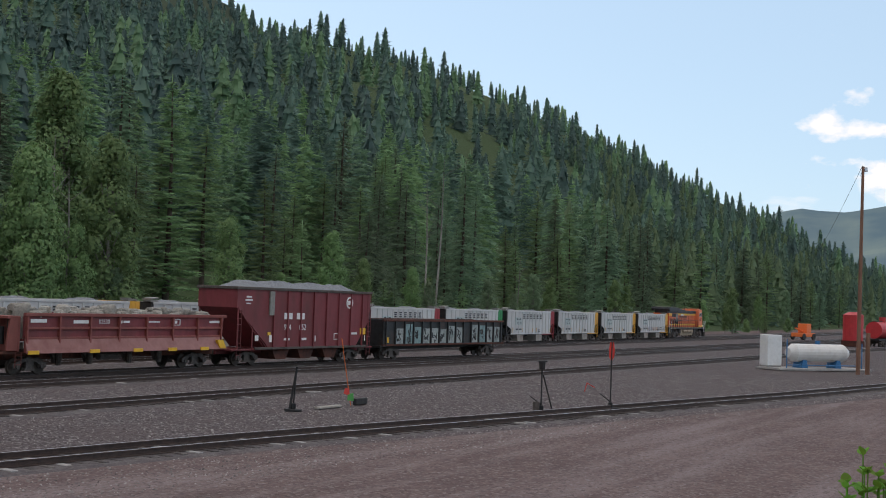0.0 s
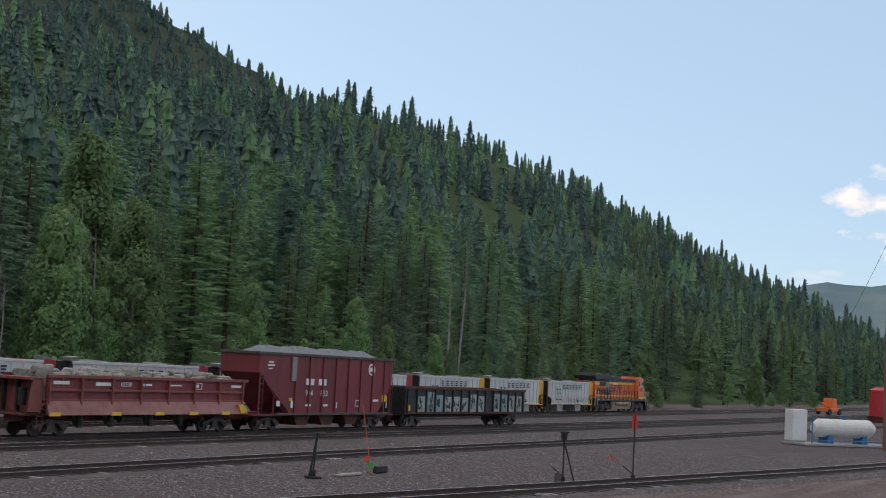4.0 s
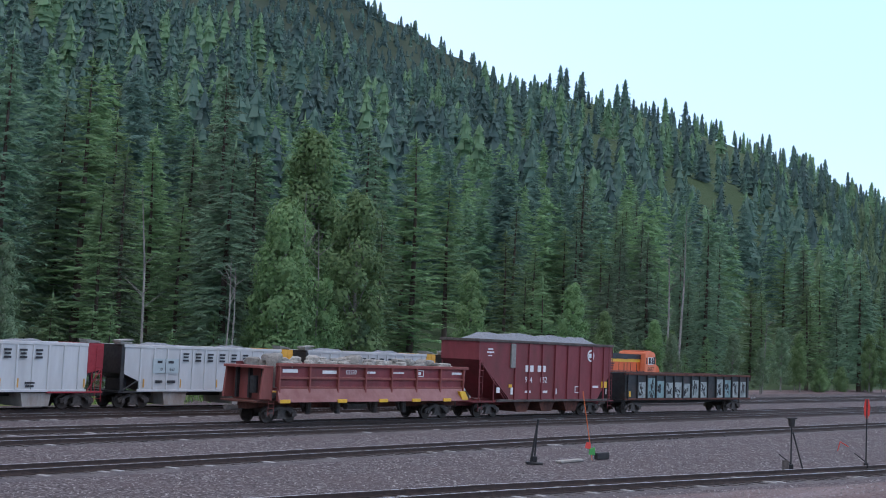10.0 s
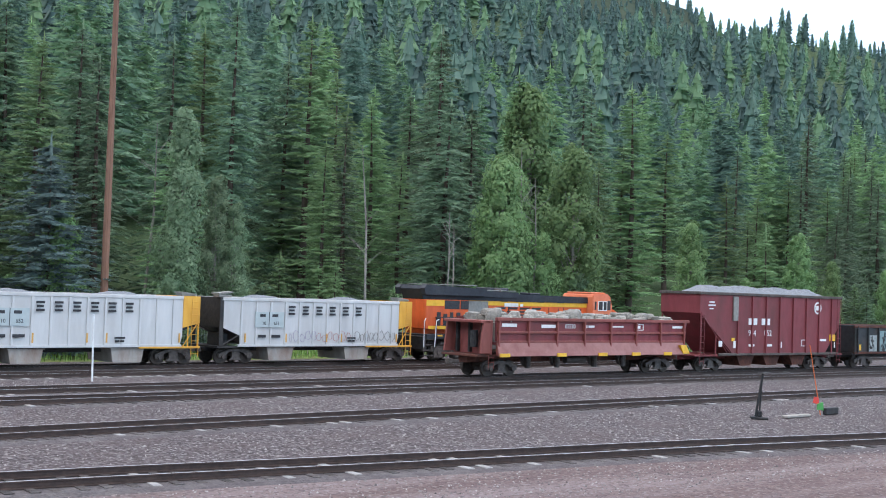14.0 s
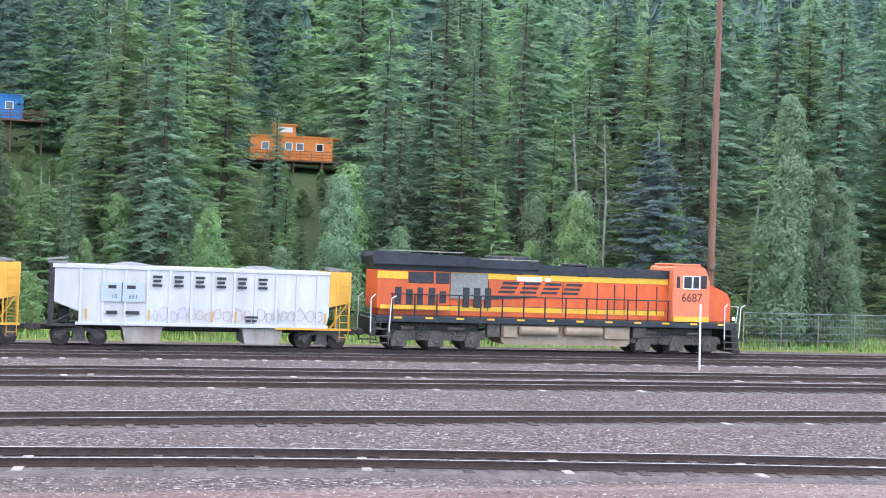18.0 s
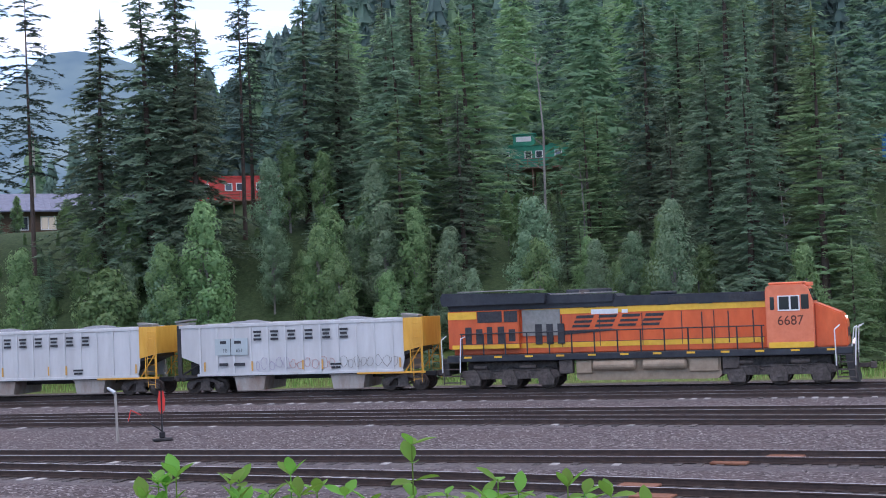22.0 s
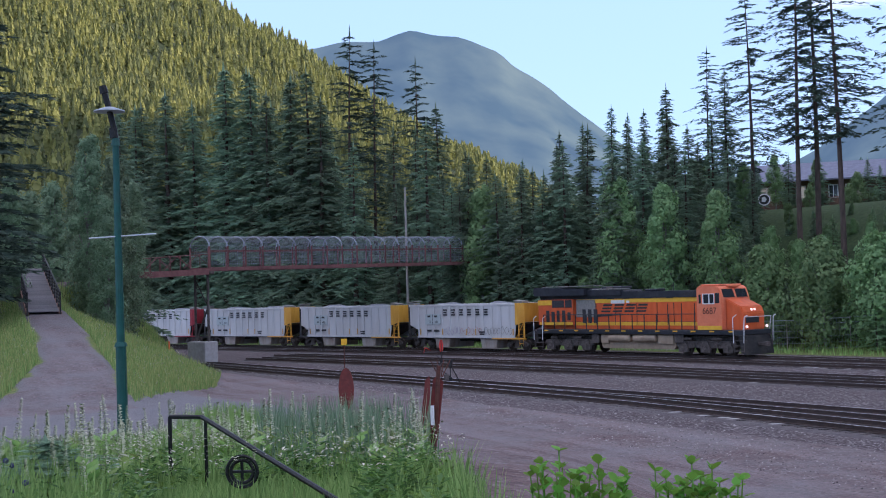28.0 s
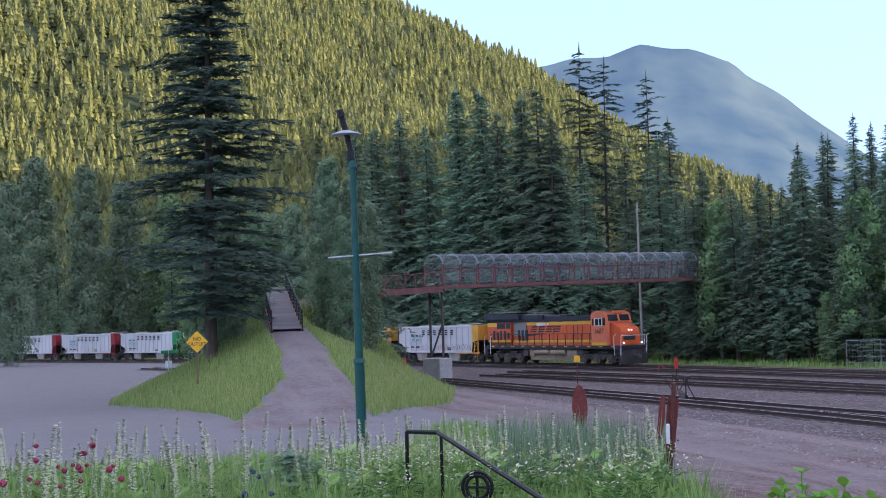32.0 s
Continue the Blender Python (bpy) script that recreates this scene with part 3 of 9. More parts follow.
    dirt = mix_(ramp_(ws.outputs["Fac"], [(0.46, (0.0, 0.0, 0.0)), (0.66, (0.7, 0.7, 0.7))]), dirt, ramp_(fine, [(0.3, (0.185, 0.142, 0.142)), (0.7, (0.285, 0.235, 0.235))]))
    grass = ramp_(mid, [(0.3, (0.08, 0.12, 0.03)), (0.55, (0.15, 0.19, 0.055)), (0.8, (0.24, 0.24, 0.09))])
    floor_ = ramp_(mid, [(0.3, (0.028, 0.046, 0.020)), (0.55, (0.055, 0.085, 0.034)), (0.75, (0.085, 0.105, 0.046))])
    # pebbles trodden into the dirt
    dirt = mix_(ramp_(stone_tone.outputs["Green"], [(0.78, (0.0, 0.0, 0.0)), (0.92, (0.6, 0.6, 0.6))]), dirt, ramp_(fine, [(0.3, (0.19, 0.16, 0.155)), (0.7, (0.33, 0.30, 0.29))]))
    dirt = mix_(ramp_(stone_tone.outputs["Blue"], [(0.70, (0.0, 0.0, 0.0)), (0.95, (0.55, 0.55, 0.55))]), dirt, ramp_(fine, [(0.3, (0.045, 0.032, 0.032)), (0.7, (0.075, 0.056, 0.054))]))
    lot = mix_(ramp_(coarse, [(0.35, (0.15, 0.15, 0.15)), (0.7, (0.8, 0.8, 0.8))]), ramp_(fine, [(0.3, (0.120, 0.116, 0.122)), (0.75, (0.205, 0.200, 0.208))]), ramp_(mid, [(0.3, (0.145, 0.138, 0.142)), (0.75, (0.235, 0.225, 0.228))]))
    dirt = mix_(edge_(at.outputs["Alpha"], coarse, 0.5, 0.40, 0.60), dirt, lot)
    col = mix_(edge_(sp.outputs["Red"], coarse, 0.7, 0.40, 0.60), dirt, stone)
    col = mix_(edge_(sp.outputs["Green"], mid, 0.5, 0.42, 0.58), col, grass)
    col = mix_(edge_(sp.outputs["Blue"], mid, 0.4, 0.42, 0.58), col, floor_)
    L.new(col, b.inputs["Base Color"])
    bp = N.new("ShaderNodeBump")
    bp.inputs["Strength"].default_value = 0.7
    bp.inputs["Distance"].default_value = 0.06
    L.new(vor.outputs["Distance"], bp.inputs["Height"])
    L.new(bp.outputs["Normal"], b.inputs["Normal"])
    return m


M_GROUND = ground_material()
gme = tri_mesh("ground", np.stack([GXX, GYY, GZZ], -1).reshape(-1, 3), tris, [M_GROUND])
gme.polygons.foreach_set("use_smooth", [True] * len(gme.polygons))
rr = np.hypot(GXX, GYY)
AZ = np.degrees(np.arctan2(GXX, GYY))
DD = beyond(GXX, GYY)
_, rnear = ramp_height(GXX, GYY)
# gravel about the tracks; grass on lawn, mound and banks; forest floor under the trees
lawn_edge = lawn_limit(AZ)
mound = smooth01(0.0, 0.35, ramp_height(GXX, GYY)[0] - open_land(GXX, GYY)) * smooth01(-0.35, 0.35, rnear)
zone_stone = np.clip(smooth01(24.5, 27.5, GYY + 0.09 * np.clip(-GXX - 30, 0, 200) + 0.24 * np.clip(GXX - 20, 0, 60)), 0, 1) * (1 - smooth01(8, 11, DD))
zone_grass = np.maximum(1 - smooth01(lawn_edge - 1.5, lawn_edge + 1.5, rr), mound * 1.0)
zone_grass = np.maximum(zone_grass, smooth01(4.5, 7.0, DD) * (1 - smooth01(22, 30, DD)) * (GXX < 60))
zone_grass = np.where((rnear < 0.4) & (GXX < -40), np.minimum(zone_grass, smooth01(-0.35, 0.4, rnear)), zone_grass)
zone_forest = smooth01(13, 20, DD)
za = gme.color_attributes.new("zone", 'FLOAT_COLOR', 'POINT')
zone_lot = np.maximum(smooth01(-24, -34, GXX) * (1 - smooth01(10.5, 14.5, GYY)) * (0.5 + 0.5 * smooth01(0.0, 1.2, rnear)), 0.47 * smooth01(2, -20, GXX))
zc = np.stack([zone_stone, zone_grass, zone_forest, zone_lot], -1).reshape(-1)
za.data.foreach_set("color", zc.astype(np.float32))
ground = new("ground", gme)
tagged(ground, "red-brown dirt and grey gravel railway yard below wooded slopes", "ground", kind="structure")


def sit(x, y):
    return float(land(np.array(x), np.array(y)))


# ---- distant mountains ----
def mountain_lumps(x, y):
    """Spurs and hollows on a mountain side."""
    return 22 * math.sin(x / 140.0 + y / 310.0) * math.sin(y / 120.0 - 1.0) + 9 * math.sin(x / 57.0) * math.sin(y / 49.0 + 2.0)


def mountain(name, rows, material, label):
    """A far mountain as a lofted slope: rows of (azimuth, distance, crest height, foot distance)."""
    co, fs = [], []
    k = 18
    for az, dist, top, foot in rows:
        for j in range(k + 1):
            t = j / k
            rr_ = foot + (dist - foot) * t
            x_, y_ = rr_ * math.sin(radians(az)), rr_ * math.cos(radians(az))
            z = -20 + (top + 20) * (t ** 1.15) + mountain_lumps(x_, y_) * math.sin(t * math.pi)
            co.append((x_, y_, z))
    for i in range(len(rows) - 1):
        for j in range(k):
            a = i * (k + 1) + j
            fs.append((a, a + k + 1, a + k + 2, a + 1))
    ob = raw(name, co, fs, material, smooth=True)
    return tagged(ob, label, "mountain", kind="structure")

# ---- tracks ----
def rail_profile():
    return [(-0.075, -0.185), (0.075, -0.185), (0.075, -0.165), (0.012, -0.145), (0.012, -0.045), (0.036, -0.035), (0.036, -0.004), (0.026, 0.0), (-0.026, 0.0), (-0.036, -0.004), (-0.036, -0.035), (-0.012, -0.045), (-0.012, -0.145), (-0.075, -0.165)]


def offset_line(pts, off):
    out = []
    for i, (x, y) in enumerate(pts):
        a, b = pts[max(0, i - 1)], pts[min(len(pts) - 1, i + 1)]
        tx, ty = b[0] - a[0], b[1] - a[1]
        n = math.hypot(tx, ty)
        out.append((x - ty / n * off, y + tx / n * off))
    return out


def rail(parent, pts, off, name="rail"):
    line = offset_line(pts, off)
    prof = rail_profile()
    k = len(prof)
    co, fs, mi = [], [], []
    for i, (x, y) in enumerate(line):
        a, b = line[max(0, i - 1)], line[min(len(line) - 1, i + 1)]
        tx, ty = b[0] - a[0], b[1] - a[1]
        n = math.hypot(tx, ty)
        for u, z in prof:
            co.append((x - ty / n * u, y + tx / n * u, z))
    for i in range(len(line) - 1):
        for j in range(k):
            a, b = i * k + j, i * k + (j + 1) % k
            fs.append((a, b, b + k, a + k))
            mi.append(1 if j == 7 else 0)
    me = bpy.data.meshes.new(name)
    me.from_pydata(co, [], fs)
    me.materials.append(M_RAIL)
    me.materials.append(M_RAILTOP)
    me.polygons.foreach_set("material_index", mi)
    ob = new(name, me)
    ob.parent = parent
    return ob


tie_bm = box(B(), -0.115, 0.115, -1.3, 1.3, -0.36, -0.175, 0.012)
tie_me = bpy.data.meshes.new("tie")
tie_bm.to_mesh(tie_me)
tie_bm.free()
tie_me.materials.append(M_TIE)
tie_pale = tie_me.copy()
tie_pale.materials.clear()
tie_pale.materials.append(M_TIEC)


def resample(pts, step):
    out, carry = [], 0.0
    for (ax, ay), (bx, by) in zip(pts, pts[1:]):
        n = math.hypot(bx - ax, by - ay)
        d = carry
        while d < n:
            out.append((ax + (bx - ax) * d / n, ay + (by - ay) * d / n, math.atan2(by - ay, bx - ax)))
            d += step
        carry = d - n
    return out


def railway(pts, label, near=None, pale=0.12, seed=1):
    """One track: two rails on ties; the ties of the stretch near = (x0, x1) are parts, the rest are joined."""
    rnd = random.Random(seed)
    th = empty("railway_track")
    tagged(th, label, "railway track", "tracks of the yard", kind="structure")
    dense = [(x, y) for x, y, _ in resample(pts, 4.0)] + [pts[-1]]
    rail(th, dense, 0.7525)
    rail(th, dense, -0.7525)
    # the dark bed of cinders and stone under the ties
    line = [(x, y) for x, y in dense if abs(x) < 330]
    rows = [offset_line(line, o) for o in (-2.35, -1.55, 0.0, 1.55, 2.35)]
    zs = (-0.32, -0.205, -0.195, -0.205, -0.32)
    m = len(line)
    bed = raw("ballast_bed", [(x, y, z + 0.012 * math.sin(x * 1.7 + y)) for r_, z in zip(rows, zs) for x, y in r_], [(i * m + j, i * m + j + 1, (i + 1) * m + j + 1, (i + 1) * m + j) for i in range(4) for j in range(m - 1)], M_BED, th)
    co, fs, n_part = [], [], 0
    for x, y, a in resample(pts, 0.58):
        x += rnd.uniform(-0.04, 0.04)
        a += rnd.uniform(-0.03, 0.03)
        sh = rnd.uniform(-0.09, 0.09)
        x, y = x - math.sin(a) * sh, y + math.cos(a) * sh
        if near and near[0] < x < near[1] and n_part < 240:
            share("tie", tie_pale if rnd.random() < pale else tie_me, th, (x, y, rnd.uniform(-0.015, 0.01)), a)
            n_part += 1
        elif abs(x) < 260:
            c, s = math.cos(a), math.sin(a)
            k = len(co)
            z1 = -0.175 + rnd.uniform(-0.015, 0.01)
            for u, v in ((-0.115, -1.3), (0.115, -1.3), (0.115, 1.3), (-0.115, 1.3)):
                co.append((x + c * u - s * v, y + s * u + c * v, z1))
            for u, v in ((-0.115, -1.3), (0.115, -1.3), (0.115, 1.3), (-0.115, 1.3)):
                co.append((x + c * u - s * v, y + s * u + c * v, -0.36))
            fs += [(k, k + 1, k + 2, k + 3), (k, k + 4, k + 5, k + 1), (k + 1, k + 5, k + 6, k + 2), (k + 2, k + 6, k + 7, k + 3), (k + 3, k + 7, k + 4, k)]
    if co:
        ob = raw("ties", co, fs, M_TIE, th)
        ob["kind"] = "stuff"
    return th


def arc_line(off, s0, s1, step=6.0):
    out, s = [], s0
    while s > s1:
        x, y, _ = main_line(s, off)
        out.append((x, y))
        s -= step
    x, y, _ = main_line(s1, off)
    return out + [(x, y)]


MAIN_PTS = arc_line(0.0, 420, -330)
MAIN2_PTS = arc_line(-4.6, 420, -330)
# standing-car track: runs parallel, then follows the curve
CAR_PTS = [(420, 42.0), (240, 45.0), (140, 47.2), (100, 48.4), (75, 49.9), (50, 50.4), (20, 50.6), (0, 50.6)] + arc_line(-12.2, -6, -62) + arc_line(-11.0, -80, -110)
YARD3_PTS = [(420, 38.0), (240, 41.0), (120, 43.6), (60, 45.6), (20, 46.2), (0, 46.2), (-20, 45.4), (-40, 43.0), (-60, 39.0), (-80, 33.4), (-100, 27.4)]
TRACK2_PTS = [(300, 22.5), (200, 29.0), (138, 32.3), (85, 34.9), (58, 36.3), (40, 36.6), (20, 36.9), (5, 36.6), (-8, 35.8), (-20, 34.4), (-34, 32.6), (-46, 31.0), (-60, 28.6), (-75, 25.8), (-95, 22.4), (-120, 14.0), (-150, 1.0)]
TRACK1_PTS = [(200, -4.0), (130, 6.6), (92, 13.0), (74, 16.3), (63, 18.7), (52, 20.9), (44, 22.6), (34, 24.7), (24, 26.3), (15, 27.9), (5, 29.3), (-5, 29.9), (-15, 30.2), (-24, 30.0), (-34, 29.5), (-46, 28.9), (-60, 27.1), (-75, 24.6), (-95, 21.3)]

# ---- trees ----
def soft_leaves(me, normals):
    """Gives foliage the rounded shading of its crown."""
    me.polygons.foreach_set("use_smooth", [True] * len(me.polygons))
    me.normals_split_custom_set_from_vertices(normals.tolist())
    return me


def sprays(P, N, s, g, droop=0.5, slim=0.075, fan=5):
    """Needle sprays: slim twigs fanned out at each place along the bough. Returns corners, triangles and normals."""
    n = len(P)
    up = np.array([0, 0, 1.0])
    lat = np.cross(up, N)
    lat /= np.linalg.norm(lat, axis=1)[:, None] + 1e-9
    rad = np.cross(lat, up)
    V, T, NN = [], [], []
    for k in range(fan):
        a = np.radians(-62 + 124 * k / max(1, fan - 1) + g.normal(0, 16, n))[:, None]
        d = rad * np.cos(a) + lat * np.sin(a) - up * (droop * g.uniform(-0.25, 1.1, n))[:, None]
        d /= np.linalg.norm(d, axis=1)[:, None]
        w = np.cross(d, N + g.normal(0, 0.55, (n, 3)))
        w /= np.linalg.norm(w, axis=1)[:, None] + 1e-9
        L_ = (s * g.uniform(0.65, 1.25, n))[:, None]
        w = w * L_ * slim * g.uniform(0.7, 1.5, n)[:, None]
        q0 = P - d * L_ * 0.18
        V.append(np.stack([q0 - w, q0 + w * 0.9 + d * L_ * 0.12, P + d * L_], 1).reshape(-1, 3))
        T.append(np.arange(n * 3).reshape(-1, 3) + k * n * 3)
        NN.append(np.repeat(N + d * 0.25, 3, axis=0))
    V, T, NN = np.concatenate(V), np.concatenate(T), np.concatenate(NN)
    NN /= np.linalg.norm(NN, axis=1)[:, None]
    a, b, c = V[T[:, 0]], V[T[:, 1]], V[T[:, 2]]
    flip = np.einsum('ij,ij->i', np.cross(b - a, c - a), NN[T[:, 0]]) < 0
    T[flip] = T[flip][:, ::-1]
    return V, T, NN


def fir_mesh(name, seed, H=22.0, R=3.2, base=0.12, whorls=30, per=6, clumps=4, needle=M_NEEDLE, droop=0.35, full=1.0, trunk_r=None, size=1.0, jit=0.6, taper=0.8, slim=0.105, fan=5):
    """A conifer: tapered trunk, whorls of drooping boughs, each bough hung with needle sprays. Returns trunk and crown meshes."""
    g = np.random.default_rng(seed)
    tr = trunk_r or 0.013 * H
    n = 7
    rings = np.linspace(0, 1, 7)
    co, tris = [], []
    for i, t in enumerate(rings):
        r = tr * (1 - t) ** 0.9 + 0.015
        bend = np.array([0.012 * H * math.sin(seed + t * 2.0) * t, 0.010 * H * math.cos(seed * 1.7 + t * 2.4) * t])
        for k in range(n):
            a = 2 * math.pi * k / n
            co.append((r * math.cos(a) + bend[0], r * math.sin(a) + bend[1], t * H))
    for i in range(len(rings) - 1):
        for k in range(n):
            a, b = i * n + k, i * n + (k + 1) % n
            tris += [(a, b, b + n), (a, b + n, a + n)]
    trunk = tri_mesh(name + "_trunk", co, tris, [M_BARK])
    nb = int(whorls * per * full)
    wh = np.repeat(np.arange(whorls), per)[g.permutation(whorls * per)[:nb]]
    t = np.clip(base + (1 - base) * (wh + g.uniform(-jit, jit, nb)) / whorls, base, 0.985)
    u = (t - base) / (1 - base)
    Lb = (R * (1 - u) ** taper * np.minimum(1.0, 0.55 + u * 3.5) + 0.12) * g.uniform(0.5, 1.18, nb) * (0.8 + 0.4 * g.random(whorls))[wh]
    a = g.uniform(0, 2 * math.pi, nb)
    rise = g.uniform(0.0, 0.35, nb) * (0.3 + u)
    nk = np.maximum(2, np.round(clumps * (0.45 + Lb / R)).astype(int))
    ib = np.repeat(np.arange(nb), nk)
    first = np.repeat(np.cumsum(nk) - nk, nk)
    f = ((np.arange(len(ib)) - first + g.uniform(0.1, 1.0, len(ib))) / nk[ib]) ** 0.75
    rad = Lb[ib] * f
    zz = t[ib] * H + Lb[ib] * (rise[ib] * f - droop * f * f) + g.normal(0, 0.06, len(ib)) * size
    s = size * g.uniform(0.55, 1.15, len(ib)) * (0.45 + 0.55 * np.minimum(1, Lb[ib] / 1.8))
    ca, sa = np.cos(a)[ib], np.sin(a)[ib]
    bx, by = 0.012 * H * np.sin(seed + t[ib] * 2.0) * t[ib], 0.010 * H * np.cos(seed * 1.7 + t[ib] * 2.4) * t[ib]
    side = g.normal(0, 0.13, len(ib)) * rad
    P = np.stack([bx + ca * rad - sa * side, by + sa * rad + ca * side, zz], -1)
    N = np.stack([ca, sa, 0.55 + 0.5 * g.random(len(ib))], -1) + g.normal(0, 0.28, (len(ib), 3))
    N /= np.linalg.norm(N, axis=1)[:, None]
    C, T, NN = sprays(P, N, s * 1.08, g, 0.25 + droop, slim * 1.2, fan)
    # thin bare boughs seen through the gaps, and the leader
    up = np.array([0, 0, 1.0])
    p0 = np.stack([0.012 * H * np.sin(seed + t * 2.0) * t, 0.010 * H * np.cos(seed * 1.7 + t * 2.4) * t, t * H], -1)
    p1 = p0 + np.stack([np.cos(a) * Lb * 0.9, np.sin(a) * Lb * 0.9, Lb * (rise * 0.9 - droop * 0.81)], -1)
    wv = up * 0.02
    n0 = len(C)
    C = np.concatenate([C, np.stack([p0 - wv, p0 + wv, p1], 1).reshape(-1, 3), np.array([[0.012 * H * math.sin(seed + 2.0), 0.010 * H * math.cos(seed * 1.7 + 2.4), H]]) + np.array([[0, 0, 0.7], [0.14, 0, -0.9], [-0.08, 0.12, -0.9], [-0.08, -0.12, -0.9]])])
    n1 = n0 + nb * 3
    T = np.concatenate([T, n0 + np.arange(nb * 3).reshape(-1, 3), n1 + np.array([[0, 1, 2], [0, 2, 3], [0, 3, 1]])])
    bn = np.stack([-np.sin(a), np.cos(a), np.full(nb, 0.2)], -1)
    NN = np.concatenate([NN, np.repeat(bn, 3, axis=0), np.array([[0, 0, 1.0], [1, 0, 0.2], [-0.5, 0.8, 0.2], [-0.5, -0.8, 0.2]])])
    crown = soft_leaves(tri_mesh(name + "_crown", C, T, [needle]), NN)
    return trunk, crown


def broad_mesh(name, seed, H=12.0, R=3.2, lobes=16, leaves=170, leaf=0.22, mat_leaf=M_LEAF, bark=M_BIRCH, low=0.18):
    """A broadleaf tree: forked trunk with limbs, a crown of leaf clumps with gaps."""
    g = np.random.default_rng(seed)
    bm = B()
    top = Vector((g.normal(0, 0.2), g.normal(0, 0.2), H * 0.86))
    rod(bm, (0, 0, 0), top * 0.5, 0.014 * H, 7, 0.009 * H)
    rod(bm, top * 0.5, top, 0.009 * H, 6, 0.02)
    PP, ND = [], []
    for i in range(lobes):
        t = low + (1 - low) * (i + 0.5) / lobes
        a = i * 2.4 + g.uniform(-0.5, 0.5)
        env = R * min(1.0, 0.45 + 2.2 * t) * (1.04 - t) ** 0.55
        d = env * g.uniform(0.2, 0.8)
        c = np.array([d * math.cos(a), d * math.sin(a), H * t])
        rod(bm, top * (t * 0.75), Vector(c), 0.004 * H, 5, 0.012)
        rl = R * g.uniform(0.20, 0.38) * (1.15 - 0.5 * t)
        m = int(leaves * g.uniform(0.6, 1.3))
        v = g.normal(size=(m, 3))
        v /= np.linalg.norm(v, axis=1)[:, None]
        rad = rl * g.uniform(0.2, 1.25, m) ** 0.7
        p = c + v * rad[:, None] * np.array([1, 1, 1.15])
        nn = v + np.array([math.cos(a), math.sin(a), 0.5]) * 0.6 + g.normal(0, 0.3, (m, 3))
        PP.append(p)
        ND.append(nn / np.linalg.norm(nn, axis=1)[:, None])
    P, N = np.concatenate(PP), np.concatenate(ND)
    n = len(P)
    e1 = np.cross(N, g.normal(size=(n, 3)))
    e1 /= np.linalg.norm(e1, axis=1)[:, None]
    e2 = np.cross(N, e1) + N * g.normal(0, 0.35, n)[:, None]
    s = (leaf * g.uniform(0.6, 1.35, n))[:, None]
    V = np.stack([P - e1 * s - e2 * s * 0.4, P + e1 * s * 0.9 - e2 * s * 0.35, P + e2 * s * 0.75], 1).reshape(-1, 3)
    T = np.arange(n * 3).reshape(-1, 3)
    NN = np.repeat(N, 3, axis=0)
    fl = np.einsum('ij,ij->i', np.cross(V[T[:, 1]] - V[T[:, 0]], V[T[:, 2]] - V[T[:, 0]]), NN[T[:, 0]]) < 0
    T[fl] = T[fl][:, ::-1]
    me = bpy.data.meshes.new(name + "_trunk")
    bm.to_mesh(me)
    bm.free()
    me.materials.append(bark)
    return me, soft_leaves(tri_mesh(name + "_crown", V, T, [mat_leaf]), NN)


def plant(meshes, x, y, label, category="tree", group="", scale=1.0, rz=None, lean=(0, 0), sink=0.1, name="conifer_tree", tall=1.0, wide=1.0):
    th = empty(name, pose(x, y, sit(x, y) - sink, lean[0], lean[1], math.degrees(rz) if rz is not None else (x * 37.1 + y * 91.7) % 360))
    th.scale = (scale * wide, scale * wide, scale * tall)
    share("trunk", meshes[0], th)
    share("crown", meshes[1], th)
    return tagged(th, label, category, group)


FIRS = [fir_mesh("fir_a", 1, 24, 3.5, 0.05, 44, 8, 9, size=0.52), fir_mesh("fir_b", 2, 24, 4.2, 0.08, 42, 8, 10, droop=0.36, size=0.55), fir_mesh("fir_c", 3, 24, 2.9, 0.04, 44, 8, 8, M_NEEDLE, 0.26, size=0.50), fir_mesh("fir_d", 4, 24, 3.9, 0.10, 42, 8, 9, M_NEEDLEL, 0.12, 0.95, size=0.52, taper=0.7), fir_mesh("fir_e", 5, 24, 3.4, 0.06, 44, 8, 9, M_NEEDLEL, 0.08, 0.97, size=0.52, taper=0.7)]
PINES = [fir_mesh("pine_a", 11, 30, 5.0, 0.30, 26, 7, 15, M_NEEDLED, 0.24, 0.70, 0.27, 0.46, 0.3, 0.62, 0.10), fir_mesh("pine_b", 12, 30, 4.4, 0.38, 28, 6, 15, M_NEEDLED, 0.28, 0.64, 0.25, 0.45, 0.3, 0.55, 0.10)]
BIGFIR = fir_mesh("big_fir", 21, 29, 5.9, 0.10, 32, 11, 22, M_NEEDLED, 0.16, 0.95, 0.36, 0.64, 0.28, 0.82, 0.085)
SPRUCE = fir_mesh("blue_spruce", 31, 11, 4.1, 0.03, 28, 13, 12, M_SPRUCE, 0.12, 1.0, None, 0.44, 0.4)
YOUNG = [fir_mesh("young_fir", 41, 9, 2.3, 0.04, 24, 9, 6, M_NEEDLE, 0.2, size=0.46), fir_mesh("young_fir_b", 42, 9, 2.5, 0.04, 24, 9, 6, M_NEEDLEL, 0.15, size=0.46)]
BROADS = [broad_mesh("alder_a", 51, 11, 2.9, 30, 400, 0.12, M_LEAF), broad_mesh("alder_b", 52, 11, 3.2, 32, 400, 0.12, M_LEAF), broad_mesh("willow_a", 53, 12, 3.2, 32, 400, 0.115, M_LEAFG), broad_mesh("shrub_a", 54, 5, 2.6, 20, 320, 0.11, M_LEAF, low=0.1)]
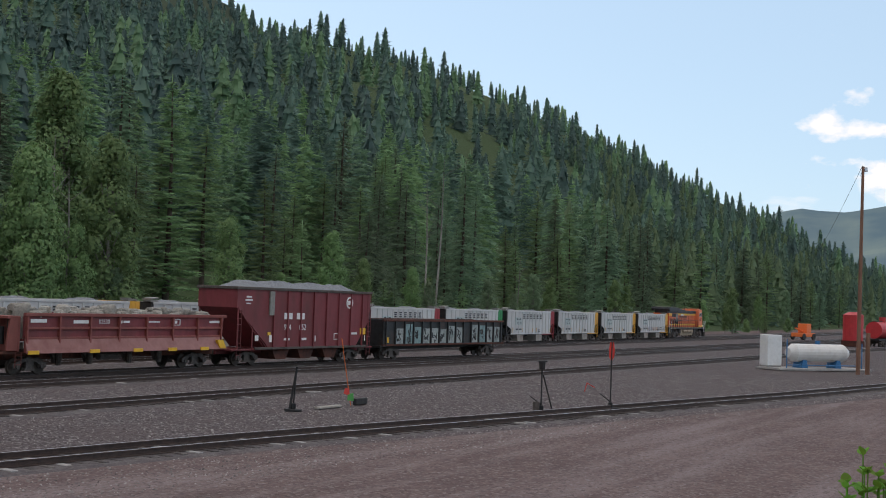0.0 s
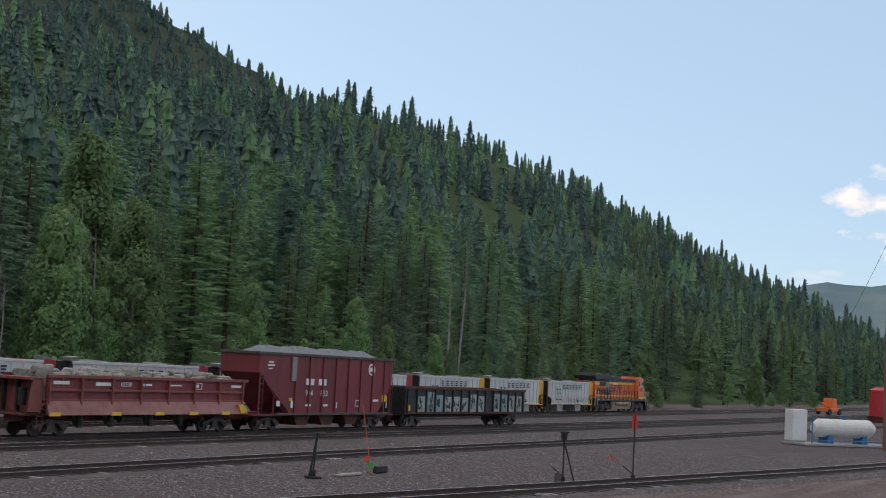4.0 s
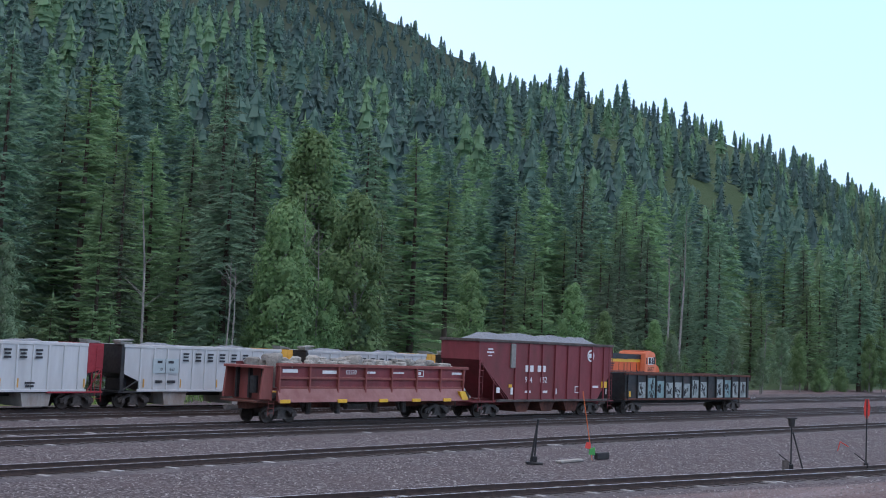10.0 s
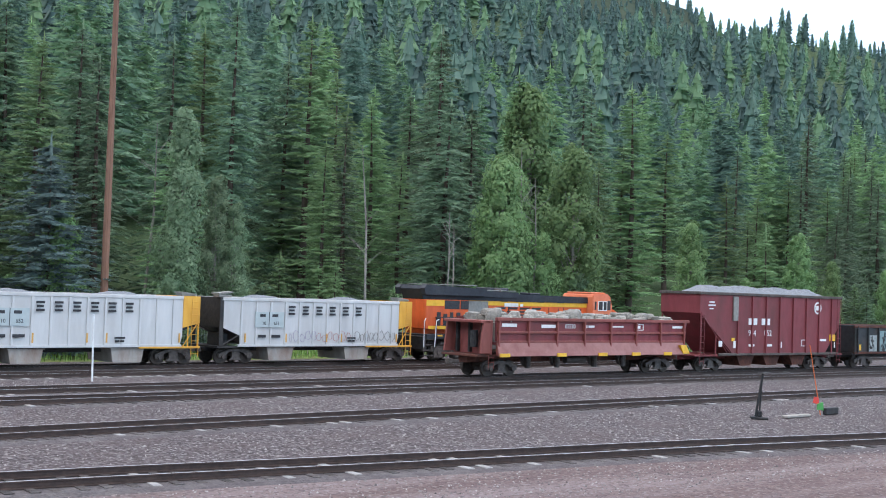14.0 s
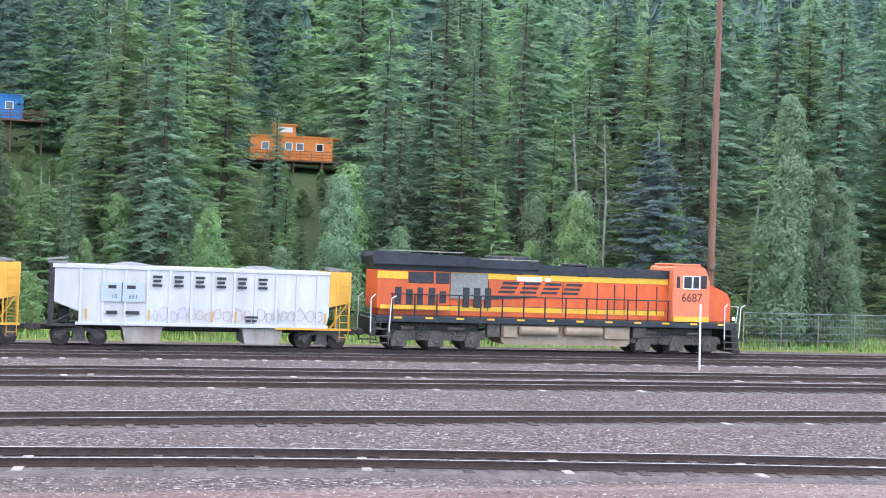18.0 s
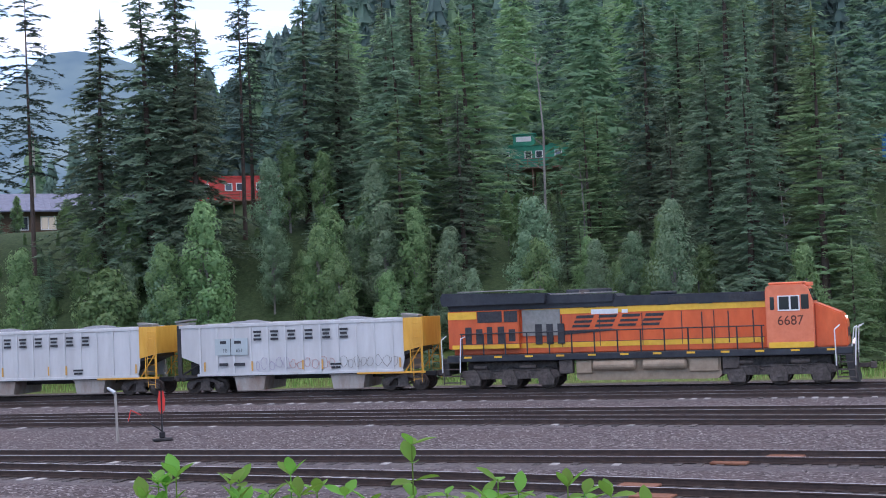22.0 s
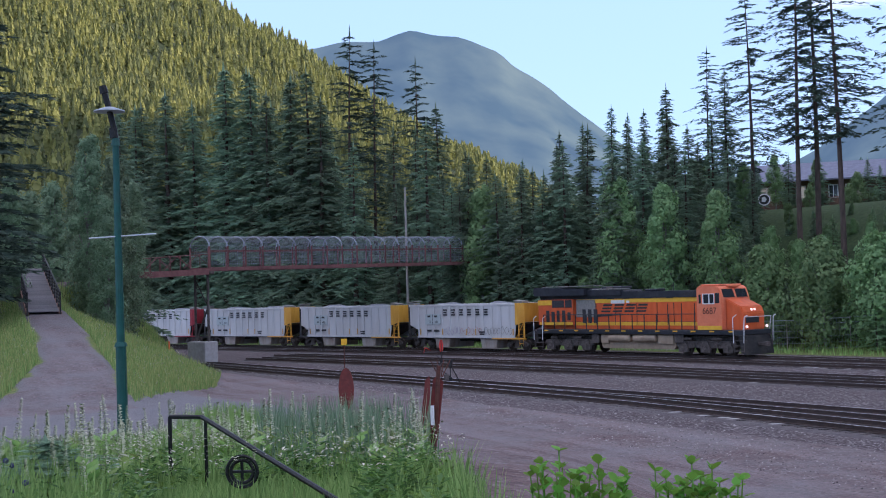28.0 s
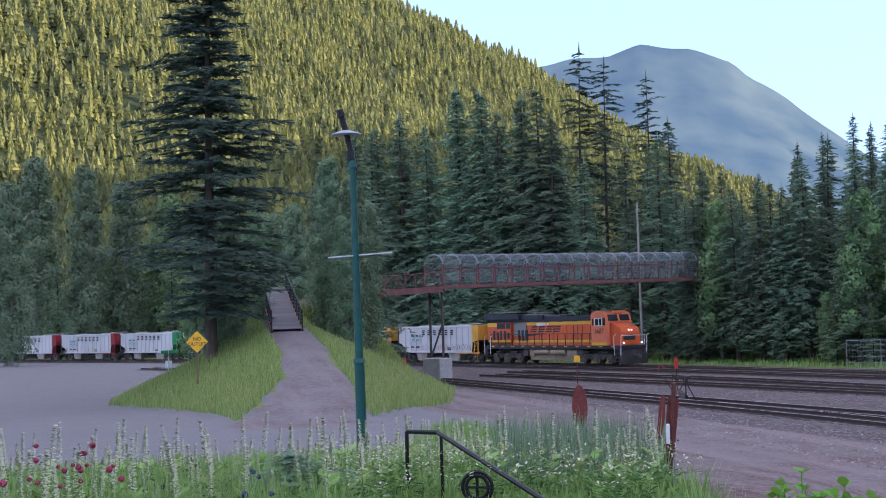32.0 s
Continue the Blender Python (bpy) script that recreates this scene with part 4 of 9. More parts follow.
ASPEN = broad_mesh("aspen", 55, 15, 2.8, 46, 480, 0.11, M_LEAFG, low=0.06)
rnd = random.Random(5)
L_FIR = "dark green conifer on the wooded slope beyond the tracks"
L_LARCH = "paler green larch on the wooded slope beyond the tracks"
L_BROAD = "leafy green alder at the foot of the wooded slope"

# ---- rolling stock: x along the car from its left end, y towards the far side, z above the rail head ----
def lathe(bm, prof, x, y, z, n=16):
    """A wheel: rings of (offset across, radius) about an axle along y."""
    rings = []
    for off, r in prof:
        rings.append([bm.verts.new((x + r * math.cos(2 * math.pi * i / n), y + off, z + r * math.sin(2 * math.pi * i / n))) for i in range(n)])
    for a, b in zip(rings, rings[1:]):
        for i in range(n):
            bm.faces.new((a[i], a[(i + 1) % n], b[(i + 1) % n], b[i]))
    bm.faces.new(rings[0][::-1])
    bm.faces.new(rings[-1])
    bmesh.ops.recalc_face_normals(bm, faces=bm.faces[:])
    return bm


def mesh_of(name, bm, material, smooth=False):
    me = bpy.data.meshes.new(name)
    bm.to_mesh(me)
    bm.free()
    me.materials.append(material)
    if smooth:
        me.polygons.foreach_set("use_smooth", [True] * len(me.polygons))
    return me


WHEEL_ME = mesh_of("wheel", lathe(B(), [(-0.07, 0.30), (-0.07, 0.40), (-0.06, 0.43), (0.05, 0.43), (0.06, 0.455), (0.08, 0.455), (0.08, 0.36), (0.03, 0.33), (0.03, 0.12)], 0, 0, 0.43, 20), M_WHEEL)
bmx = B()
prism(bmx, [(-1.12, 0.36), (-1.12, 0.60), (-0.78, 0.72), (-0.45, 0.84), (0.45, 0.84), (0.78, 0.72), (1.12, 0.60), (1.12, 0.36), (0.80, 0.36), (0.52, 0.64), (0.26, 0.70), (0.26, 0.36), (0.42, 0.22), (-0.42, 0.22), (-0.26, 0.36), (-0.26, 0.70), (-0.52, 0.64), (-0.80, 0.36)], -0.09, 0.09)
for sxx in (-0.83, 0.83):
    rod(bmx, (sxx, -0.16, 0.44), (sxx, 0.1, 0.44), 0.13, 10)
for k in range(-1, 2):
    rod(bmx, (k * 0.15, -0.02, 0.30), (k * 0.15, -0.02, 0.66), 0.065, 8)
SIDEFRAME_ME = mesh_of("side_frame", bmx, M_GRIMY)
BOLSTER_ME = mesh_of("bolster", box(B(), -0.22, 0.22, -1.0, 1.0, 0.45, 0.92, 0.03), M_GRIMY)


def freight_truck(parent, x):
    """A two-axle truck with its frames and four wheels."""
    tr = share("truck", BOLSTER_ME, parent, (x, 0, 0))
    for s in (-1, 1):
        share("side_frame", SIDEFRAME_ME, tr, (0, s * 1.0, 0), 0 if s < 0 else math.pi)
        for ax in (-0.83, 0.83):
            share("wheel", WHEEL_ME, tr, (ax, s * 0.76, 0), math.pi if s > 0 else 0)
    return tr


def coupler(parent, x, s):
    bm = B()
    box(bm, min(x, x + s * 0.75), max(x, x + s * 0.75), -0.09, 0.09, 0.72, 0.92, 0.02)
    box(bm, min(x + s * 0.55, x + s * 0.85), max(x + s * 0.55, x + s * 0.85), -0.16, 0.16, 0.66, 0.98, 0.04)
    return part("coupler", bm, M_GRIMY, parent)


def ladder(bm, x0, x1, y, z0, z1, n, r=0.016):
    rod(bm, (x0, y, z0), (x0, y, z1), r, 5)
    rod(bm, (x1, y, z0), (x1, y, z1), r, 5)
    for i in range(n):
        z = z0 + (z1 - z0) * (i + 0.5) / n
        rod(bm, (x0, y, z), (x1, y, z), r, 5)
    return bm


def heap(L0, L1, W, z0, top, seed, peaks=3, n=26, m=9, even=0.55):
    """A load of stone heaped in humps."""
    g_ = random.Random(seed)
    co, fs = [], []
    for i in range(n + 1):
        for j in range(m + 1):
            u, v = i / n, j / m
            e = min(1, 6 * min(u, 1 - u)) * min(1, 3.2 * min(v, 1 - v))
            hump = even + (1 - even) * math.cos((u * peaks - 0.5) * 2 * math.pi)
            co.append((L0 + (L1 - L0) * u, -W / 2 + W * v, z0 + top * e * hump + g_.uniform(-0.05, 0.05) * e))
    for i in range(n):
        for j in range(m):
            a = i * (m + 1) + j
            fs.append((a, a + m + 1, a + m + 2, a + 1))
    return co, fs


HZ = 3.75


def hopper_car(end_mat, end_word, number, scrawl):
    """White ballast hopper: posts along the side, sloped ends, chutes below, a stone load, solar boxes on the corners."""
    th = empty("ballast_hopper_car")
    W = 1.50
    bm = B()
    side = [(0.25, 2.05), (1.35, 1.62), (1.35, 1.06), (12.85, 1.06), (13.0, 1.62), (13.0, HZ), (0.25, HZ)]
    prism(bm, side, -W, -W + 0.05)
    prism(bm, side, W - 0.05, W)
    part("side_wall", bm, M_WHITECAR, th)
    bm = B()
    prism(bm, [(0.3, 2.1), (3.3, 0.95), (3.3, 1.1), (0.36, 2.25)], -W + 0.05, W - 0.05)
    prism(bm, [(0.25, 2.05), (0.31, 2.05), (0.31, HZ), (0.25, HZ)], -W + 0.05, W - 0.05)
    prism(bm, [(3.3, 0.95), (10.6, 0.95), (10.6, 1.1), (3.3, 1.1)], -W + 0.05, W - 0.05)
    prism(bm, [(10.6, 0.95), (13.6, 2.1), (13.55, 2.25), (10.6, 1.1)], -W + 0.05, W - 0.05)
    part("hopper_floor", bm, M_BLACK, th)
    bm = B()
    box(bm, 0.15, 13.0, -W - 0.06, -W + 0.05, HZ - 0.16, HZ + 0.02, 0.015)
    box(bm, 0.15, 13.0, W - 0.05, W + 0.06, HZ - 0.16, HZ + 0.02, 0.015)
    part("top_chord", bm, M_WHITECAR, th)
    post = mesh_of("side_post", box(B(), -0.055, 0.055, -0.075, 0.0, 1.08, HZ - 0.17, 0.012), M_WHITECAR)
    for i in range(12):
        share("side_post", post, th, (1.40 + i * 1.0, -W, 0))
        share("side_post", post, th, (1.40 + i * 1.0, W, 0), math.pi)
    bm = B()
    box(bm, 1.2, 12.95, -W - 0.07, -W + 0.04, 1.0, 1.14, 0.012)
    box(bm, 1.2, 12.95, W - 0.04, W + 0.07, 1.0, 1.14, 0.012)
    part("side_sill", bm, M_WHITECAR, th)
    # coloured end with its slope sheet, posts and ladders
    bm = B()
    prism(bm, [(13.0, 2.05), (14.05, 2.30), (14.05, HZ + 0.02), (13.0, HZ + 0.02)], -W - 0.03, -W + 0.04)
    prism(bm, [(13.0, 2.05), (14.05, 2.30), (14.05, HZ + 0.02), (13.0, HZ + 0.02)], W - 0.04, W + 0.03)
    prism(bm, [(14.0, 2.30), (14.05, 2.30), (14.05, HZ + 0.02), (14.0, HZ + 0.02)], -W + 0.04, W - 0.04)
    for y in (-W, W):
        rod(bm, (13.98, y, 0.95), (13.98, y, 2.35), 0.05, 6)
        rod(bm, (13.35, y, 1.0), (13.35, y, 2.15), 0.035, 6)
        rod(bm, (13.05, y, 1.02), (13.9, y, 2.25), 0.03, 6)
    box(bm, 10.4, 14.1, -W - 0.075, -W + 0.10, 0.93, 1.035, 0.01)
    part("end_frame", bm, end_mat, th, end_word + " painted car end")
    bm = B()
    ladder(bm, 13.52, 13.96, -W - 0.10, 0.45, HZ - 0.1, 9)
    part("ladder", bm, end_mat, th)
    part("ladder", ladder(B(), 13.52, 13.96, W + 0.10, 0.45, HZ - 0.1, 9), end_mat, th)
    bm = B()
    box(bm, 0.0, 0.25, -W, -W + 0.09, 1.0, HZ, 0.01)
    box(bm, 0.0, 0.25, W - 0.09, W, 1.0, HZ, 0.01)
    box(bm, -0.12, 1.3, -W, W, 0.92, 1.04, 0.01)
    box(bm, 0.45, 0.95, -0.9, 0.5, 1.04, 1.75, 0.04)
    rod(bm, (0.1, -W + 0.05, 1.0), (1.3, -W + 0.05, 1.65), 0.05, 6)
    part("end_platform", bm, M_BLACK, th, "black car end with brake gear")
    bm = B()
    box(bm, -0.3, 14.3, -0.22, 0.22, 0.70, 0.94, 0.02)
    part("centre_sill", bm, M_BLACK, th)
    for x0, x1 in ((3.35, 5.1), (8.9, 10.75)):
        bm = B()
        prism(bm, [(x0 - 0.05, 0.98), (x1 + 0.05, 0.98), (x1 - 0.1, 0.20), (x0 + 0.1, 0.20)], -1.38, 1.38)
        box(bm, x0 - 0.1, x1 + 0.1, -1.43, 1.43, 0.90, 0.98, 0.01)
        part("discharge_chute", bm, M_CHUTE, th, "rust-streaked discharge chute")
    co, fs = heap(0.5, 12.9, 2.86, HZ - 0.35, 0.50, number, 2)
    raw("stone_load", co, fs, M_BALLAST, th)["label"] = "grey crushed stone load"
    for x, a in ((0.35, 0.35), (13.35, -0.30)):
        bm = B()
        box(bm, x - 0.42, x + 0.42, -1.45, -0.75, HZ + 0.03, HZ + 0.16, 0.02)
        prism(bm, [(x - 0.46, HZ + 0.16), (x + 0.46, HZ + 0.16 + a * 0.3), (x + 0.46, HZ + 0.24 + a * 0.3), (x - 0.46, HZ + 0.26)], -1.5, -0.7)
        part("solar_box", bm, M_SILVER, th)
    bm = B()
    box(bm, 2.30, 4.25, -W - 0.085, -W - 0.055, 2.10, 2.98)
    part("placard", bm, M_GREYPANEL, th, "grey lettering panel")
    bm = B()
    box(bm, 3.22, 3.26, -W - 0.09, -W - 0.05, 2.10, 2.98)
    for x0, x1, z0, z1 in ((2.62, 2.98, 2.70, 2.86), (3.45, 3.85, 2.70, 2.86), (2.55, 3.05, 1.52, 1.68), (3.42, 4.05, 1.52, 1.68), (8.95, 9.55, 1.45, 1.55), (9.0, 9.22, 1.27, 1.38), (9.27, 9.5, 1.27, 1.38)):
        part("stencil", box(B(), x0, x1, -W - 0.10, -W - 0.06, z0, z1), M_MARK, th)
    part("placard_seam", bm, M_MARK, th)
    face = pose(0, 0, 0, 90)
    text_part("car_number", str(number)[:2], 0.27, M_MARK, th, Matrix.Translation((2.90, -W - 0.092, 2.33)) @ face)
    text_part("car_number", str(number)[2:], 0.27, M_MARK, th, Matrix.Translation((3.75, -W - 0.092, 2.33)) @ face)
    # the owner's mark: six plain dark blocks, each of three bars
    for i in range(6):
        x = 4.60 + i * 0.985
        bm = B()
        for k in range(3):
            box(bm, x + 0.03 * (k == 1), x + 0.44 - 0.05 * (k == 1), -W - 0.094, -W - 0.056, 2.84 + k * 0.20, 2.955 + k * 0.20)
        part("owner_mark", bm, M_MARK, th, "dark block mark")
    for x in (1.62, 4.42, 7.35, 8.45, 12.75):
        part("reflector_strip", box(B(), x, x + 0.09, -W - 0.086, -W - 0.056, 1.25, 1.75), M_SIGY_STRIP, th)
    if scrawl:
        gq = random.Random(number)
        for mtl, x0, x1 in ((M_GRAF2, 4.6, 6.4), (M_GRAF1, 6.6, 8.9), (M_SILVER, 9.4, 12.6)):
            bm = B()
            x = x0
            while x < x1:
                w_, h_ = gq.uniform(0.35, 0.6), gq.uniform(0.5, 0.8)
                pts = []
                for k in range(9):
                    a = 0.8 * k + gq.uniform(-0.3, 0.3)
                    pts.append((x + w_ * (0.5 + 0.5 * math.cos(a) * gq.uniform(0.5, 1)), -W - 0.062, 1.24 + h_ * (0.5 + 0.5 * math.sin(a) * gq.uniform(0.6, 1))))
                tube(bm, pts, 0.014, 4)
                x += w_ * 0.85
            part("graffiti", bm, mtl, th, "sprayed graffiti scrawl")["kind"] = "stuff"
    freight_truck(th, 1.40)
    freight_truck(th, 12.75)
    coupler(th, -0.1, -1)
    coupler(th, 14.2, 1)
    tagged(th, "white ballast hopper car with %s end and stone load" % end_word, "hopper car", "hopper cars of the moving train")
    return th


M_SIGY_STRIP = mat("reflector_amber", (0.55, 0.30, 0.06), (0.65, 0.38, 0.10), 6, 0.4)


def loco_wheel():
    return mesh_of("wheel", lathe(B(), [(-0.08, 0.30), (-0.08, 0.50), (-0.07, 0.535), (0.05, 0.535), (0.06, 0.56), (0.08, 0.56), (0.08, 0.45), (0.03, 0.2)], 0, 0, 0.535, 22), M_WHEEL)


def locomotive():
    """Orange road locomotive, cab to the right, with hood, radiator roof, tanks, railings and six-wheel trucks."""
    th = empty("diesel_locomotive")
    bm = B()
    box(bm, 0.25, 20.75, -1.50, 1.50, 1.42, 1.74, 0.03)
    part("underframe", bm, M_LOCOBLK, th)
    bm = B()
    for i in range(12):
        x = 1.2 + i * 1.67
        box(bm, x, x + 0.42, -1.525, -1.48, 1.60, 1.69)
        box(bm, x, x + 0.42, 1.48, 1.525, 1.60, 1.69)
    part("sill_stripe", bm, M_LOCOYEL, th, "yellow reflector dashes")
    HW = 0.92
    bm = B()
    box(bm, 0.45, 16.8, -HW, HW, 1.742, 3.96, 0.04)
    box(bm, 0.28, 4.2, -1.30, 1.30, 2.05, 3.96, 0.05)
    part("hood", bm, M_ORANGE, th)
    bm = B()
    prism(bm, [(0.30, 3.962), (16.8, 3.962), (16.8, 4.40), (9.4, 4.46), (9.3, 4.58), (5.9, 4.62), (5.8, 4.70), (0.10, 4.86), (-0.02, 4.62)], -1.0, 1.0)
    prism(bm, [(0.05, 4.25), (5.7, 4.25), (5.7, 4.72), (0.10, 4.90), (-0.05, 4.66)], -1.48, -1.0)
    prism(bm, [(0.05, 4.25), (5.7, 4.25), (5.7, 4.72), (0.10, 4.90), (-0.05, 4.66)], 1.0, 1.48)
    prism(bm, [(5.7, 4.2), (9.2, 4.2), (9.2, 4.56), (5.7, 4.62)], -1.15, -1.0)
    box(bm, 6.6, 8.8, -0.55, 0.55, 4.62, 4.86, 0.05)
    box(bm, 11.0, 12.2, -0.5, 0.5, 4.44, 4.60, 0.05)
    part("roof", bm, M_LOCOBLK, th, "black radiator roof")
    bm = B()
    box(bm, 0.9, 4.9, -1.35, 1.35, 4.905, 4.96, 0.01)
    box(bm, 6.0, 9.2, -0.9, -0.1, 4.63, 4.69, 0.01)
    part("radiator_grille", bm, M_SILVER, th, "grey radiator grilles")
    for x0_, x1_ in ((12.0, 12.9), (15.0, 15.6), (15.75, 16.2)):
        part("roof_hatch", box(B(), x0_, x1_, -1.012, -0.97, 4.02, 4.32, 0.01), M_MARK, th)
    part("exhaust_cowl", rod(B(), (7.6, -0.62, 4.60), (7.6, -0.62, 4.80), 0.32, 14, 0.25), M_GRIMY, th)
    part("horn_mast", rod(B(), (13.4, 0, 4.4), (13.4, 0, 5.0), 0.03, 6), M_BLACK, th)
    bm = B()
    box(bm, 0.3, 1.9, -1.325, -1.29, 3.55, 3.92)
    box(bm, 4.4, 16.78, -HW - 0.025, -HW + 0.03, 3.66, 3.95)
    box(bm, 1.2, 16.6, -HW - 0.022, -HW + 0.03, 2.02, 2.26)
    box(bm, 0.5, 4.2, -1.322, -1.29, 2.06, 2.26)
    box(bm, 16.9, 19.0, -1.532, -1.49, 1.76, 2.02)
    part("yellow_stripe", bm, M_LOCOYEL, th)
    bm = B()
    for a in (6.4, 8.4, 10.6, 12.6, 14.2):
        box(bm, a, a + 0.035, -HW - 0.03, -HW, 2.05, 3.6)
    for a in (7.6, 9.2, 11.4, 13.5):
        box(bm, a, a + 0.7, -HW - 0.028, -HW, 3.93, 3.97)
    for a, b, z0, z1 in ((1.25, 1.6, 2.3, 3.15), (1.85, 2.2, 2.3, 3.05), (2.45, 2.75, 2.3, 3.15), (3.05, 3.4, 2.3, 3.15), (3.65, 4.0, 2.4, 3.0)):
        part("louvre", box(B(), a, b, -1.335, -1.29, z0, z1, 0.01), M_MARK, th)
    part("louvre", box(B(), 1.95, 3.3, -1.333, -1.29, 3.36, 3.92, 0.01), M_MARK, th)
    part("louvre", box(B(), 3.42, 4.15, -1.333, -1.29, 3.36, 3.92, 0.01), M_MARK, th)
    for a in (5.0, 5.6, 6.2):
        part("louvre", box(B(), a, a + 0.36, -1.02, -0.95, 2.2, 3.2, 0.01), M_MARK, th)
    for a in (13.6, 14.9, 16.1):
        part("door_gap", box(B(), a, a + 0.05, -HW - 0.03, -HW, 2.05, 3.55), M_MARK, th)
    part("hood_seam", bm, M_MARK, th)["kind"] = "stuff"
    bm = B()
    box(bm, 4.3, 6.35, -1.0, -0.90, 2.62, 3.92, 0.01)
    part("equipment_door", bm, M_SILVER, th, "weathered grey door panel")
    bm = B()
    box(bm, 8.0, 9.4, -HW - 0.034, -HW - 0.02, 3.60, 3.84)
    box(bm, 9.6, 9.9, -HW - 0.034, -HW - 0.02, 3.62, 3.80)
    part("paint_patch", bm, M_WHITE, th, "pale patch of worn paint")
    # owner's mark: dark slanted blocks over a long swoosh
    for i in range(4):
        x = 6.95 + i * 1.2
        bm = B()
        for z0, z1 in ((2.98, 3.10), (3.20, 3.32), (3.42, 3.56)):
            f0, f1 = (z0 - 2.98) * 0.5, (z1 - 2.98) * 0.5
            prism(bm, [(x + f0, z0), (x + f0 + 0.92, z0), (x + f1 + 0.92, z1), (x + f1, z1)], -HW - 0.034, -HW - 0.012)
        part("owner_mark", bm, M_MARK, th, "dark slanted block mark")
    bm = prism(B(), [(6.3, 2.62), (9.4, 2.80), (9.0, 2.88), (6.6, 2.84)], -HW - 0.034, -HW - 0.012)
    part("swoosh", bm, M_MARK, th)
    # cab and nose
    bm = B()
    prism(bm, [(16.8, 1.742), (19.05, 1.742), (19.05, 3.84), (18.82, 4.50), (18.55, 4.68), (17.0, 4.68), (16.8, 4.52)], -1.49, 1.49)
    bmesh.ops.bevel(bm, geom=bm.edges[:], offset=0.05, segments=2, affect='EDGES')
    cab = part("cab", bm, M_CABRED, th, "sun-faded orange cab")
    bm = B()
    box(bm, 16.95, 18.6, -1.2, 1.2, 4.685, 4.79, 0.04)
    box(bm, 18.62, 18.95, -0.5, 0.5, 4.58, 4.76, 0.03)
    part("cab_roof", bm, M_CABRED, cab)
    for a, b in ((17.02, 17.22), (17.45, 17.92), (18.0, 18.36), (18.48, 18.84)):
        for y0, y1 in ((-1.512, -1.46), (1.46, 1.512)):
            bm = B()
            box(bm, a, b, y0, y1, 3.52, 4.12 if b < 18.5 else 4.2, 0.02)
            part("cab_window", bm, M_GLASS, cab)
    bm = B()
    for a, b, z0, z1 in ((17.38, 18.42, 3.46, 3.52), (17.38, 18.42, 4.12, 4.17), (17.38, 17.45, 3.52, 4.12), (17.92, 18.0, 3.52, 4.12), (18.36, 18.42, 3.52, 4.12)):
        box(bm, a, b, -1.53, -1.48, z0, z1)
    part("window_frame", bm, M_WHITE, cab)
    for y0, y1 in ((-1.25, -0.12), (0.12, 1.25)):
        bm = B()
        a = [bm.verts.new(p) for p in ((19.07, y0, 3.90), (19.07, y1, 3.90), (18.86, y1, 4.45), (18.86, y0, 4.45))]
        bm.faces.new(a)
        r_ = bmesh.ops.extrude_face_region(bm, geom=bm.faces[:])
        for v in [e for e in r_["geom"] if isinstance(e, bmesh.types.BMVert)]:
            v.co.x -= 0.05
        bmesh.ops.recalc_face_normals(bm, faces=bm.faces[:])
        part("windshield", bm, M_GLASS, cab)
    bm = B()
    prism(bm, [(19.06, 1.742), (20.55, 1.742), (20.55, 2.85), (20.35, 3.28), (19.06, 3.82)], -1.12, 1.12)
    bmesh.ops.bevel(bm, geom=bm.edges[:], offset=0.06, segments=2, affect='EDGES')
    nose = part("nose", bm, M_ORANGE, th)
    bm = B()
    prism(bm, [(20.3, 2.2), (20.565, 2.2), (20.565, 2.62), (20.4, 2.62)], -0.9, 0.5)
    part("nose_mark", bm, M_MARK, nose)
    bm = B()
    for y in (-0.16, 0.16):
        rod(bm, (20.40, y, 3.08), (20.52, y, 3.05), 0.075, 12)
    part("headlight", bm, M_LENS, nose, "lit headlights")
    bm = B()
    rod(bm, (20.72, -1.05, 1.95), (20.82, -1.05, 1.95), 0.09, 10)
    rod(bm, (20.72, 1.05, 1.95), (20.82, 1.05, 1.95), 0.09, 10)
    part("ditch_light", bm, M_LENS, th)
    text_part("cab_number", "6687", 0.62, M_RUSTD, cab, Matrix.Translation((17.95, -1.50, 3.0)) @ pose(0, 0, 0, 90))
    # pilot and steps
    bm = B()
    prism(bm, [(20.55, 0.25), (21.0, 0.12), (20.98, 0.3), (20.7, 1.4), (20.4, 1.4)], -1.45, 1.45)
    part("pilot_plow", bm, M_BLACK, th)
    part("rear_beam", box(B(), -0.05, 0.3, -1.4, 1.4, 0.75, 1.6, 0.03), M_BLACK, th)
    for x0, dx in ((0.0, 0.95), (20.0, 0.85)):
        for s in (-1, 1):
            bm = B()
            for i in range(4):
                z = 0.35 + i * 0.34
                box(bm, x0, x0 + dx, s * 1.5 - (0.18 if s > 0 else -0.18) - 0.14, s * 1.5 - (0.18 if s > 0 else -0.18) + 0.14, z, z + 0.05)
            rod(bm, (x0 + 0.02, s * 1.48, 0.3), (x0 + 0.02, s * 1.48, 1.7), 0.03, 5)
            rod(bm, (x0 + dx, s * 1.48, 0.3), (x0 + dx, s * 1.48, 1.7), 0.03, 5)
            part("step", bm, M_GRIMY, th)
            bm = B()
            tube(bm, [(x0 - 0.02, s * 1.52, 0.9), (x0 - 0.04, s * 1.52, 2.55), (x0 + 0.2, s * 1.4, 2.75)], 0.03, 5)
            tube(bm, [(x0 + dx, s * 1.52, 0.9), (x0 + dx + 0.1, s * 1.52, 2.6), (x0 + dx + 0.35, s * 1.5, 2.7)], 0.03, 5)
            part("grab_iron", bm, M_WHITE, th)
    bm = B()
